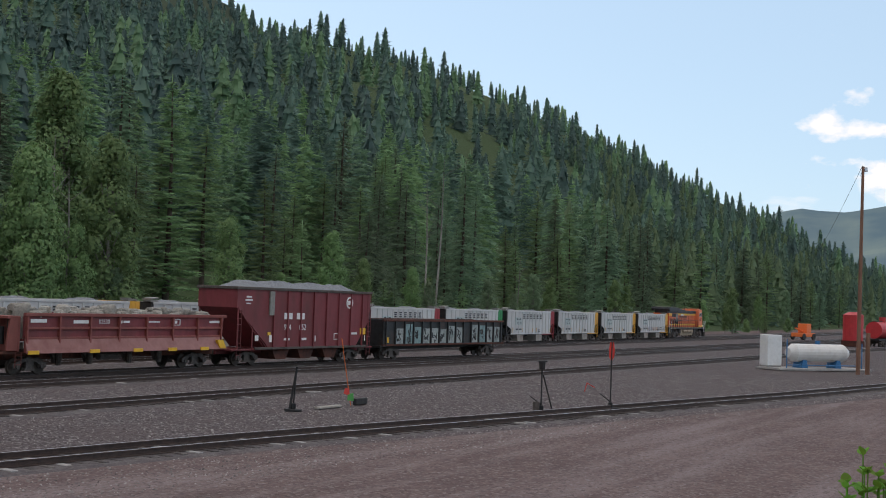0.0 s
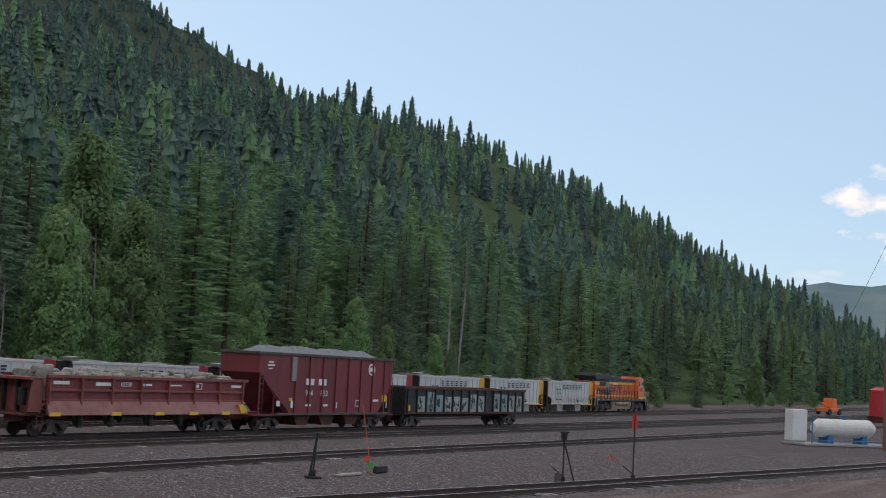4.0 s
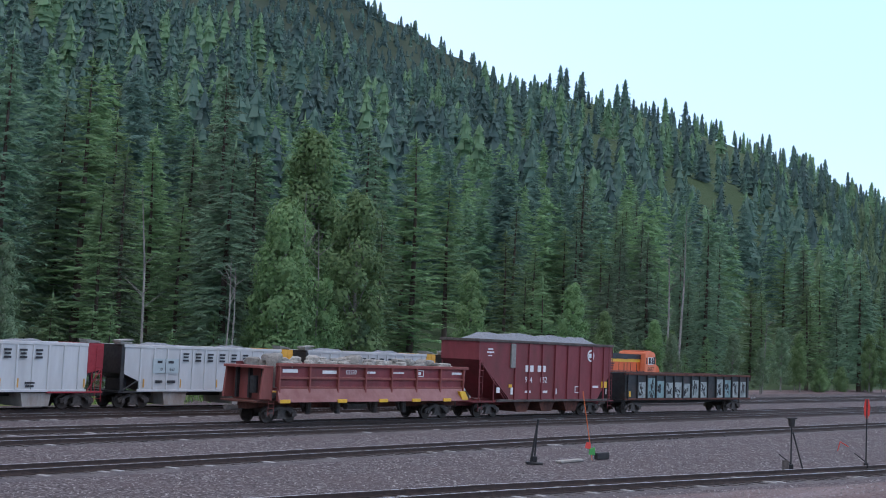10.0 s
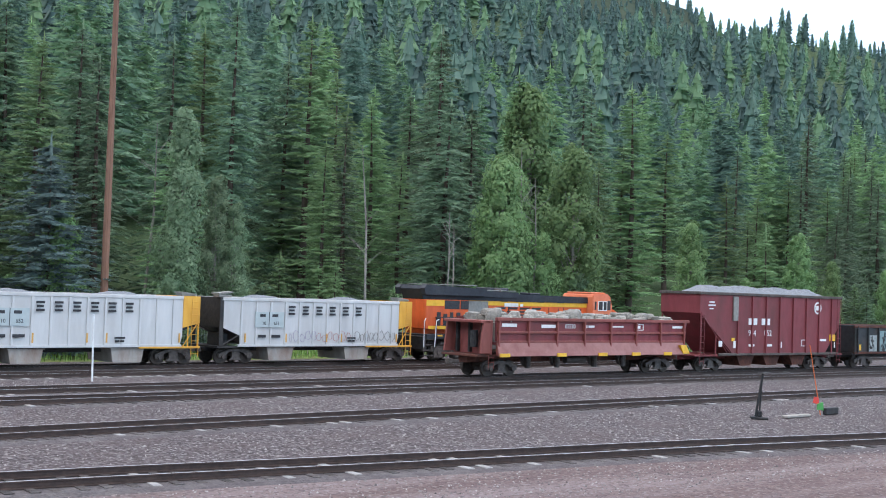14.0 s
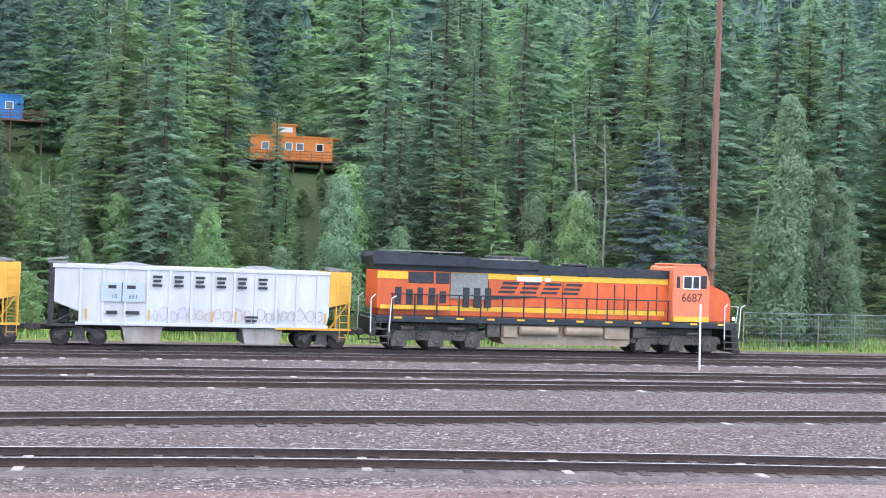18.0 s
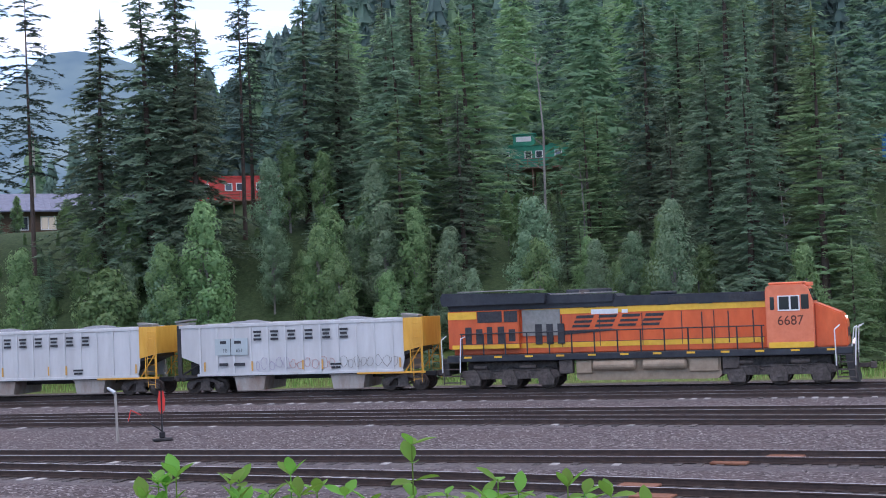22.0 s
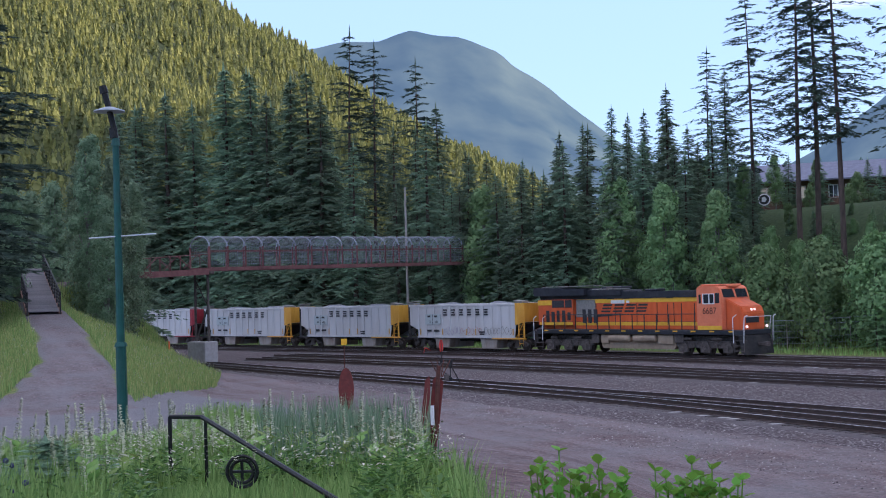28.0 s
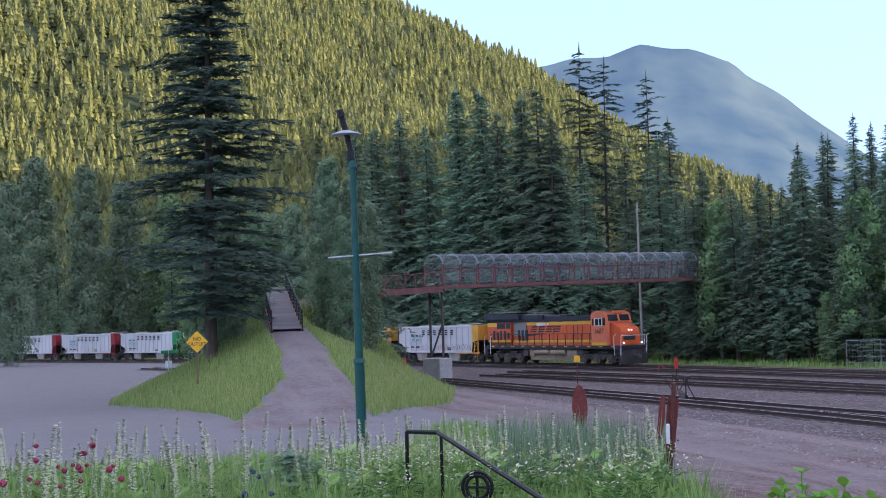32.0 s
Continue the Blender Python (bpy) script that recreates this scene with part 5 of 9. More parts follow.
    tube(bm, [(20.72, -1.4, 1.75), (20.85, -1.4, 2.6), (20.85, -0.4, 2.6), (20.85, 0.4, 2.6), (20.85, 1.4, 2.6), (20.72, 1.4, 1.75)], 0.025, 5)
    part("front_railing", bm, M_WHITE, th)
    for s in (-1, 1):
        bm = B()
        rod(bm, (1.0, s * 1.46, 2.82), (16.7, s * 1.46, 2.82), 0.03, 5)
        rod(bm, (1.0, s * 1.46, 2.30), (16.7, s * 1.46, 2.30), 0.014, 5)
        for i in range(14):
            x = 1.1 + i * 1.19
            rod(bm, (x, s * 1.46, 1.7), (x, s * 1.46, 2.84), 0.042, 5)
        part("walkway_railing", bm, M_LOCOBLK, th)
    # tanks below the frame
    bm = B()
    prism(bm, [(7.15, 1.42), (14.5, 1.42), (14.5, 0.55), (14.3, 0.38), (7.35, 0.38), (7.15, 0.55)], -1.15, 1.15)
    part("fuel_tank", bm, M_TANKB, th, "dusty beige fuel tank")
    for a, b in ((8.15, 10.2), (10.7, 12.75)):
        bm = B()
        rod(bm, (a, -1.28, 1.12), (b, -1.28, 1.12), 0.25, 14)
        rod(bm, (a - 0.09, -1.28, 1.12), (a, -1.28, 1.12), 0.13, 14, 0.25)
        rod(bm, (b, -1.28, 1.12), (b + 0.09, -1.28, 1.12), 0.25, 14, 0.13)
        part("air_reservoir", bm, M_TANKB, th, smooth=False)
    bm = B()
    box(bm, 6.3, 7.0, -1.35, -0.9, 0.75, 1.42, 0.03)
    part("equipment_box", bm, M_GRIMY, th)
    part("equipment_box", box(B(), 14.6, 15.4, -1.35, -0.9, 0.85, 1.42, 0.03), M_GRIMY, th)
    part("tank_end_box", box(B(), 7.2, 8.0, -1.30, -1.16, 0.75, 1.36, 0.02), M_TANKB, th)
    part("tank_end_box", box(B(), 12.95, 14.4, -1.30, -1.16, 0.75, 1.36, 0.02), M_TANKB, th)
    lw = loco_wheel()
    for xc in (3.55, 17.25):
        bm = B()
        for s in (-1, 1):
            prism(bm, [(-2.75, 0.62), (-2.6, 0.95), (-1.4, 1.02), (-1.1, 0.86), (-0.4, 1.0), (0.4, 1.0), (1.1, 0.86), (1.4, 1.02), (2.6, 0.95), (2.75, 0.62), (2.2, 0.52), (-2.2, 0.52)], s * 1.06 - 0.09, s * 1.06 + 0.09)
        box(bm, -2.5, 2.5, -0.6, 0.6, 0.55, 1.35, 0.05)
        tr = part("truck", bm, M_GRIMY, th)
        tr.location = (xc, 0, 0)
        for ax in (-2.0, 0.0, 2.0):
            for s in (-1, 1):
                share("wheel", lw, tr, (ax, s * 0.76, 0), math.pi if s > 0 else 0)
                bm = B()
                prism(bm, [(ax - 0.20, 0.98), (ax + 0.20, 0.98), (ax + 0.42, 0.52), (ax + 0.40, 0.22), (ax - 0.40, 0.22), (ax - 0.42, 0.52)], s * 1.16 - 0.10, s * 1.16 + 0.10)
                rod(bm, (ax, s * 1.2, 0.53), (ax, s * 1.32, 0.53), 0.14, 10)
                part("axle_box", bm, M_GRIMY, tr)
            if ax < 2:
                for s in (-1, 1):
                    bm = B()
                    rod(bm, (ax + 1.0, s * 1.12, 0.55), (ax + 1.0, s * 1.12, 0.95), 0.11, 8)
                    rod(bm, (ax + 0.7, s * 1.16, 0.98), (ax + 1.3, s * 1.16, 0.75), 0.05, 6)
                    part("spring", bm, M_GRIMY, tr)
        bm = B()
        rod(bm, (-1.9, -1.2, 1.12), (-1.2, -1.2, 1.12), 0.10, 8)
        rod(bm, (0.6, -1.2, 1.12), (1.5, -1.2, 1.12), 0.10, 8)
        rod(bm, (-2.4, -1.19, 0.9), (2.4, -1.19, 0.98), 0.025, 5)
        part("brake_cylinder", bm, M_GRIMY, tr)
    coupler(th, 0.0, -1)
    coupler(th, 20.9, 1)
    tagged(th, "orange and black diesel locomotive with yellow stripes, lit headlights", "locomotive")
    return th


CARS = []
END = [(M_YELLOW, "yellow"), (M_YELLOW, "yellow"), (M_YELLOW, "yellow"), (M_CARRED, "dark red"), (M_CARGREEN, "green"), (M_CARRED, "dark red"), (M_CARRED, "dark red"), (M_CARRED, "dark red"), (M_YELLOW, "yellow"), (M_CARRED, "dark red")]
NUMBERS = [10651, 10652, 10653, 10654, 10647, 10658, 10660, 10645, 10649, 10662]
for i, ((em, ew), no) in enumerate(zip(END, NUMBERS)):
    CARS.append(hopper_car(em, ew, no, i == 0))
LOCO = locomotive()
LOCO.scale = (0.955, 1, 1)
CAR_PITCH = 15.35


def stand_on(pts, x_left, length):
    """Pose of a standing car whose left end is at x_left on a track."""
    def at(x):
        for (ax, ay), (bx, by) in zip(pts, pts[1:]):
            if min(ax, bx) <= x <= max(ax, bx):
                return ay + (by - ay) * (x - ax) / (bx - ax)
    y0, y1 = at(x_left), at(x_left + length)
    return pose(x_left, y0, 0, 0, 0, math.degrees(math.atan2(y1 - y0, length)))


def dump_car():
    """Side-dump car: ribbed maroon side door with a dusty apron, end bulkhead, rock load."""
    th = empty("side_dump_car", stand_on(CAR_PTS, 47.0, 17.8))
    L = 17.6
    bm = B()
    prism(bm, [(0.9, 1.95), (L - 0.9, 1.95), (L - 0.55, 3.20), (0.9, 3.20)], -1.62, -1.52)
    prism(bm, [(0.9, 1.95), (L - 0.9, 1.95), (L - 0.55, 3.20), (0.9, 3.20)], 1.52, 1.62)
    box(bm, 0.9, L - 0.9, -1.52, 1.52, 1.75, 1.90, 0.02)
    box(bm, L - 1.0, L - 0.9, -1.52, 1.52, 1.9, 3.1, 0.02)
    body = part("dump_body", bm, M_MAROON, th)
    bm = B()
    box(bm, 0.85, L - 0.5, -1.76, -1.60, 3.04, 3.22, 0.02)
    box(bm, 0.95, L - 0.8, -1.74, -1.60, 2.36, 2.50, 0.02)
    box(bm, 0.95, L - 0.9, -1.72, -1.60, 1.86, 1.98, 0.02)
    part("door_rail", bm, M_MAROON2, body, "faded maroon rails of the side door")
    rib = mesh_of("door_rib", prism(B(), [(-0.05, 1.2), (0.05, 1.2), (0.05, 3.05), (-0.05, 3.05)], -1.80, -1.60), M_MAROON2)
    for i in range(8):
        share("door_rib", rib, body, (1.0 + i * 2.23, 0, 0))
    bm = B()
    a = [bm.verts.new(p) for p in ((0.95, -1.70, 1.88), (L - 0.9, -1.70, 1.88), (L - 0.75, -2.02, 1.16), (0.8, -2.02, 1.16))]
    bm.faces.new(a)
    r_ = bmesh.ops.extrude_face_region(bm, geom=bm.faces[:])
    for v in [e for e in r_["geom"] if isinstance(e, bmesh.types.BMVert)]:
        v.co.y += 0.06
    bmesh.ops.recalc_face_normals(bm, faces=bm.faces[:])
    part("apron", bm, M_MAROONL, body, "dusty sloping apron")
    for x in (0.85, 5.2, 8.6, 11.5, 14.4):
        part("yellow_marker", box(B(), x, x + 0.72, -2.06, -2.0, 1.12, 1.31), M_LOCOYEL, body)
    part("yellow_marker", prism(B(), [(L - 1.35, 1.20), (L - 0.75, 1.20), (L - 1.1, 1.72), (L - 1.65, 1.72)], -2.03, -1.84), M_LOCOYEL, body)
    bm = B()
    for x0, x1, z0, z1 in ((4.3, 5.6, 2.68, 2.86), (7.7, 8.0, 2.70, 2.84), (8.1, 8.6, 2.72, 2.84), (10.0, 11.1, 2.74, 2.82), (1.3, 2.4, 2.72, 2.9), (L - 2.0, L - 1.0, 2.72, 2.86)):
        box(bm, x0, x1, -1.645, -1.60, z0, z1)
    for x0, x1, z0, z1 in ((12.1, 12.9, 2.58, 2.62), (12.1, 12.9, 2.92, 2.96), (12.1, 12.15, 2.58, 2.96), (12.85, 12.9, 2.58, 2.96), (12.38, 12.62, 2.68, 2.86)):
        box(bm, x0, x1, -1.645, -1.60, z0, z1)
    part("stencil", bm, M_WHITE, body, "white stencilled marks")
    text_part("car_number", "02530", 0.34, M_WHITE, body, Matrix.Translation((6.6, -1.632, 2.77)) @ pose(0, 0, 0, 90))
    bm = B()
    box(bm, -0.35, L - 0.2, -1.35, 1.35, 1.10, 1.22, 0.02)
    box(bm, 0, L, -0.35, 0.35, 0.75, 1.10, 0.02)
    part("underframe", bm, M_RUSTD, th)
    bm = B()
    box(bm, 0.62, 0.78, -1.5, 1.5, 1.22, 3.05, 0.03)
    prism(bm, [(-0.1, 1.3), (0.62, 1.3), (0.62, 3.0), (0.1, 3.0)], -1.5, -1.38)
    prism(bm, [(-0.1, 1.3), (0.62, 1.3), (0.62, 3.0), (0.1, 3.0)], 1.38, 1.5)
    box(bm, -0.1, 0.6, -1.5, 1.5, 2.9, 3.05, 0.02)
    part("end_bulkhead", bm, M_MAROON2, th, "faded maroon end bulkhead")
    bm = B()
    for y in (-1.0, 0.0, 1.0):
        box(bm, 0.40, 0.62, y - 0.07, y + 0.07, 1.3, 2.9, 0.01)
    part("end_gear", bm, M_BLACK, th)
    part("brake_cylinder", rod(B(), (0.25, -0.6, 1.6), (0.25, -0.6, 2.5), 0.22, 10), M_BLACK, th)
    for x in (3.9, 6.2, 9.3, 11.8):
        bm = B()
        rod(bm, (x, -1.05, 0.45), (x, -1.05, 1.1), 0.18, 10)
        prism(bm, [(x - 0.35, 1.1), (x + 0.35, 1.1), (x + 0.1, 0.55), (x - 0.1, 0.55)], -0.9, -0.7)
        part("tipping_cylinder", bm, M_GRIMY, th)
    bm = B()
    rod(bm, (7.0, -0.9, 0.85), (8.6, -0.9, 0.85), 0.2, 12)
    part("air_reservoir", bm, M_GRIMY, th)
    bm = B()
    ladder(bm, 0.55, 0.95, -1.45, 0.45, 1.2, 3, 0.02)
    part("ladder", bm, M_MAROON2, th)
    g_ = random.Random(9)
    rocks = [rock_mesh("rock_%d" % k, 40 + k) for k in range(5)]
    for k in range(110):
        x = 1.3 + (L - 2.6) * g_.random()
        y = g_.uniform(-1.25, 1.25)
        s = g_.uniform(0.20, 0.50)
        ob = share("rock", g_.choice(rocks), th, (x, y, 3.12 + 0.42 * (1 - abs(y) / 1.3) * g_.random()), g_.uniform(0, 6.28), (s, s * g_.uniform(0.7, 1), s * g_.uniform(0.55, 0.9)))
    for x, s in ((0.45, 0.55), (3.3, 0.5), (6.7, 0.62), (0.2, 0.3)):
        share("rock", rocks[1], th, (x + 1.2, -0.6, 3.3), x, (s * 1.2, s * 0.8, s))
    bm = B()
    box(bm, 0.95, L - 0.95, -1.5, 1.5, 1.9, 2.95)
    part("rock_fill", bm, M_ROCK, th)
    freight_truck(th, 1.9)
    freight_truck(th, L - 2.6)
    coupler(th, -0.3, -1)
    coupler(th, L - 0.25, 1)
    tagged(th, "maroon side-dump car heaped with grey boulders", "dump car", "standing cars")
    return th


def rock_mesh(name, seed):
    g_ = random.Random(seed)
    bm = B()
    bmesh.ops.create_icosphere(bm, subdivisions=2, radius=1)
    for v in bm.verts:
        v.co *= 1 + 0.35 * noise.noise(v.co * 1.1 + Vector((seed, 0, 0)))
        v.co.x = max(-0.75 + g_.uniform(0, 0.02), min(0.8, v.co.x))
        v.co.z = min(0.72, v.co.z)
    return mesh_of(name, bm, M_ROCK)


def red_hopper():
    """Tall maroon ballast hopper with an overhanging hip, outside stakes and a grey stone load."""
    th = empty("tall_hopper_car", stand_on(CAR_PTS, 65.25, 15.8))
    L, T, W = 15.6, 5.0, 1.58
    bm = B()
    side = [(0.1, T), (0.1, 3.70), (3.2, 1.35), (3.4, 1.10), (L - 1.9, 1.10), (L - 0.2, 3.0), (L - 0.1, T)]
    prism(bm, side, -W, -W + 0.06)
    part("side_wall", bm, M_MAROON, th)
    bm = prism(B(), side, W - 0.06, W)
    part("side_wall", bm, M_MAROON, th)
    bm = B()
    prism(bm, [(0.1, T), (0.1, 3.70), (0.16, 3.70), (0.16, T)], -W + 0.06, W - 0.06)
    prism(bm, [(0.1, 3.70), (3.3, 1.15), (3.3, 1.30), (0.16, 3.85)], -W + 0.06, W - 0.06)
    prism(bm, [(L - 0.2, 3.0), (L - 1.9, 1.1), (L - 1.9, 1.25), (L - 0.25, 3.1)], -W + 0.06, W - 0.06)
    prism(bm, [(L - 0.16, 3.0), (L - 0.1, T), (L - 0.16, T), (L - 0.22, 3.0)], -W + 0.06, W - 0.06)
    box(bm, 3.3, L - 1.9, -W + 0.06, W - 0.06, 1.1, 1.2)
    part("slope_sheet", bm, M_MAROON, th)
    bm = B()
    box(bm, 0.0, L, -W - 0.10, -W + 0.02, T - 0.14, T + 0.04, 0.02)
    box(bm, 0.0, L, W - 0.02, W + 0.10, T - 0.14, T + 0.04, 0.02)
    box(bm, 0.0, 0.12, -W, W, T - 0.14, T + 0.04, 0.02)
    box(bm, 2.0, L - 0.3, -W - 0.08, -W + 0.02, 1.02, 1.18, 0.02)
    part("chord", bm, M_GRIMY, th, "dusty dark top chord")
    stake = mesh_of("side_stake", box(B(), -0.06, 0.06, -0.10, 0, 1.15, T - 0.14, 0.015), M_MAROON)
    for i in range(8):
        share("side_stake", stake, th, (3.9 + i * 1.50, -W, 0))
        share("side_stake", stake, th, (3.9 + i * 1.50, W, 0), math.pi)
    bm = B()
    for y in (-W + 0.02, W - 0.02):
        rod(bm, (0.25, y, 1.05), (0.25, y, 3.75), 0.06, 6)
        rod(bm, (1.75, y, 1.05), (1.75, y, 2.6), 0.05, 6)
        rod(bm, (0.35, y, 3.6), (2.9, y, 1.2), 0.04, 6)
        rod(bm, (L - 0.3, y, 1.05), (L - 0.3, y, 3.1), 0.06, 6)
    box(bm, -0.3, 3.3, -W, W, 0.98, 1.08, 0.02)
    box(bm, L - 2.0, L + 0.3, -W, W, 0.98, 1.08, 0.02)
    box(bm, -0.3, L + 0.3, -0.3, 0.3, 0.72, 0.98, 0.02)
    part("end_frame", bm, M_MAROON, th)
    bm = B()
    ladder(bm, L - 0.65, L - 0.2, -W - 0.12, 0.5, T - 0.1, 12, 0.02)
    part("ladder", bm, M_MAROON, th)
    part("ladder", ladder(B(), 0.1, 0.5, -W - 0.06, 0.5, 3.6, 8, 0.02), M_MAROON, th)
    bm = B()
    box(bm, 3.35, 3.82, -W - 0.125, -W - 0.02, 3.25, 4.8)
    part("faded_panel", bm, M_SILVER, th, "pale weathered panel")
    marks = [(5.05 + (k > 1) * 0.35 + k * 0.52, 5.42 + (k > 1) * 0.35 + k * 0.52, 3.0, 3.42) for k in range(4)]
    marks += [(5.1, 5.7, 1.6, 1.75), (7.1, 7.6, 1.6, 1.75), (8.6, 8.7, 1.5, 1.9), (3.5, 3.75, 1.5, 1.95), (13.1, 13.8, 1.95, 2.1), (2.0, 2.35, 1.6, 1.95), (14.8, 14.9, 1.5, 1.9), (1.0, 1.5, 4.35, 4.45), (0.9, 1.6, 4.15, 4.25), (1.0, 1.4, 3.95, 4.02), (12.5, 13.0, 4.05, 4.35)]
    for x0, x1, z0, z1 in marks:
        part("stencil", box(B(), x0, x1, -W - 0.03, -W, z0, z1), M_WHITE, th)
    bm = B()
    for z in (1.6, 2.0):
        box(bm, 10.9, 11.5, -W - 0.03, -W, z, z + 0.05)
    for x0 in (10.9, 11.45):
        box(bm, x0, x0 + 0.05, -W - 0.03, -W, 1.65, 2.0)
    part("stencil_frame", bm, M_WHITE, th)
    bm = B()
    for k in range(12):
        a0, a1 = 2 * math.pi * k / 12, 2 * math.pi * (k + 1) / 12
        prism(bm, [(12.75 + 0.42 * math.cos(a) * f, 4.2 + 0.42 * math.sin(a) * f) for a, f in ((a0, 1), (a1, 1), (a1, 0.75), (a0, 0.75))], -W - 0.03, -W)
    part("round_emblem", bm, M_WHITE, th, "plain white ring emblem")
    text_part("car_number", "914", 0.55, M_WHITE, th, Matrix.Translation((5.45, -W - 0.012, 2.45)) @ pose(0, 0, 0, 90))
    text_part("car_number", "052", 0.55, M_WHITE, th, Matrix.Translation((7.15, -W - 0.012, 2.45)) @ pose(0, 0, 0, 90))
    bm = B()
    box(bm, 14.2, 14.9, -W - 0.04, -W, 1.95, 2.4)
    part("yellow_marker", bm, M_LOCOYEL, th)
    part("yellow_marker", box(B(), 3.3, 3.6, -W - 0.04, -W, 1.95, 2.15), M_LOCOYEL, th)
    co, fs = heap(0.15, L - 0.15, 3.05, T - 0.10, 0.60, 5, 4, 60, 13, 0.88)
    raw("stone_load", co, fs, M_BALLAST, th)["label"] = "heaped grey crushed stone"
    for x in (5.2, 8.0, 10.9):
        bm = B()
        prism(bm, [(x - 1.0, 1.1), (x + 1.0, 1.1), (x + 0.55, 0.35), (x - 0.55, 0.35)], -1.3, 1.3)
        part("discharge_chute", bm, M_RUSTD, th)
    freight_truck(th, 1.9)
    freight_truck(th, L - 2.0)
    coupler(th, -0.2, -1)
    coupler(th, L + 0.2, 1)
    tagged(th, "tall maroon hopper car heaped with grey crushed stone", "hopper car", "standing cars")
    return th


def gondola():
    """Black gondola with side stakes and pale graffiti panels."""
    th = empty("gondola_car", stand_on(CAR_PTS, 82.5, 19.4))
    L, T, W = 19.2, 3.02, 1.5
    bm = B()
    box(bm, 0.2, L - 0.2, -W, -W + 0.05, 1.15, T)
    box(bm, 0.2, L - 0.2, W - 0.05, W, 1.15, T)
    box(bm, 0.2, 0.26, -W + 0.05, W - 0.05, 1.15, T)
    box(bm, L - 0.26, L - 0.2, -W + 0.05, W - 0.05, 1.15, T)
    box(bm, 0.26, L - 0.26, -W + 0.05, W - 0.05, 1.10, 1.2)
    part("body", bm, M_GONDOLA, th)
    bm = B()
    for y0, y1 in ((-W - 0.1, -W + 0.04), (W - 0.04, W + 0.1)):
        box(bm, 0.1, L - 0.1, y0, y1, T - 0.12, T + 0.05, 0.02)
        box(bm, 0.1, L - 0.1, y0, y1, 1.05, 1.2, 0.02)
    part("top_chord", bm, M_RUSTD, th)
    stake = mesh_of("side_stake", box(B(), -0.07, 0.07, -0.12, 0, 1.15, T - 0.1, 0.015), M_GONDOLA)
    for i in range(15):
        share("side_stake", stake, th, (0.55 + i * 1.29, -W, 0))
        share("side_stake", stake, th, (0.55 + i * 1.29, W, 0), math.pi)
    g_ = random.Random(3)
    for i in range(14):
        x = 0.66 + i * 1.29
        if i in (0, 9):
            continue
        bm = B()
        h1 = g_.uniform(2.25, 2.75)
        box(bm, x + 0.02, x + 1.06, -W - 0.008, -W, 1.22, h1)
        pale = M_GRAFB if i in (2, 3, 11) else M_GRAFW
        part("graffiti", bm, pale, th, "sprayed graffiti panel")
        bm = B()
        for k in range(4):
            cx, cz = x + g_.uniform(0.2, 0.75), g_.uniform(1.4, h1 - 0.2)
            pts = [(cx + g_.uniform(-0.25, 0.25), -W - 0.012, cz + g_.uniform(-0.3, 0.3)) for _ in range(5)]
            tube(bm, pts, 0.035, 4)
        part("graffiti_stroke", bm, M_GONDOLA, th)["kind"] = "stuff"
    bm = B()
    box(bm, 0.7, 1.0, -W - 0.02, -W, 1.3, 1.7)
    part("yellow_marker", bm, M_LOCOYEL, th)
    bm = B()
    box(bm, -0.2, L + 0.2, -0.25, 0.25, 0.75, 1.1, 0.02)
    box(bm, -0.1, 0.2, -W, W, 0.95, 1.1)
    part("underframe", bm, M_BLACK, th)
    bm = B()
    ladder(bm, 0.02, 0.42, -W - 0.14, 0.5, T, 7, 0.02)
    part("ladder", bm, M_BLACK, th)
    freight_truck(th, 2.0)
    freight_truck(th, L - 2.0)
    coupler(th, -0.15, -1)
    coupler(th, L + 0.15, 1)
    tagged(th, "black gondola car covered with pale graffiti", "gondola", "standing cars")
    return th


dump_car()
red_hopper()
gondola()

# ---- the wooded slopes ----
def spot_ok(x, y):
    for cx, cy, cr in CLEAR:
        if (x - cx) ** 2 + (y - cy) ** 2 < cr * cr:
            return False
    return True


# clearings: the cabins, the lodge, the poles
CLEAR = [(-80, 6, 3), (-58, 142, 6), (-13, 151, 6), (21, 150, 6), (-88, 123, 6), (-104, 96, 9), (-94, 104, 9), (-112, 88, 8), (34, 70, 3), (-100, 78, 4)]


# sight lines kept open to the cabins and the lodge: bearings, slope of the sill, distance
OPEN = [(-22.5, -20.2, 0.088, 150), (-5.8, -1.9, 0.080, 147), (7.0, 10.4, 0.062, 148), (-36.0, -33.6, 0.084, 150), (-51.5, -42.2, 0.066, 128)]


def tallest(x, y):
    """How high a tree may rise at a place and leave the cabins in view."""
    az, r = math.degrees(math.atan2(x, y)), math.hypot(x, y)
    for a0, a1, e, far in OPEN:
        m = math.degrees(1.6 / r)
        if a0 - m < az < a1 + m and r < far:
            return EYE[2] + e * r - sit(x, y)
    return 99.0


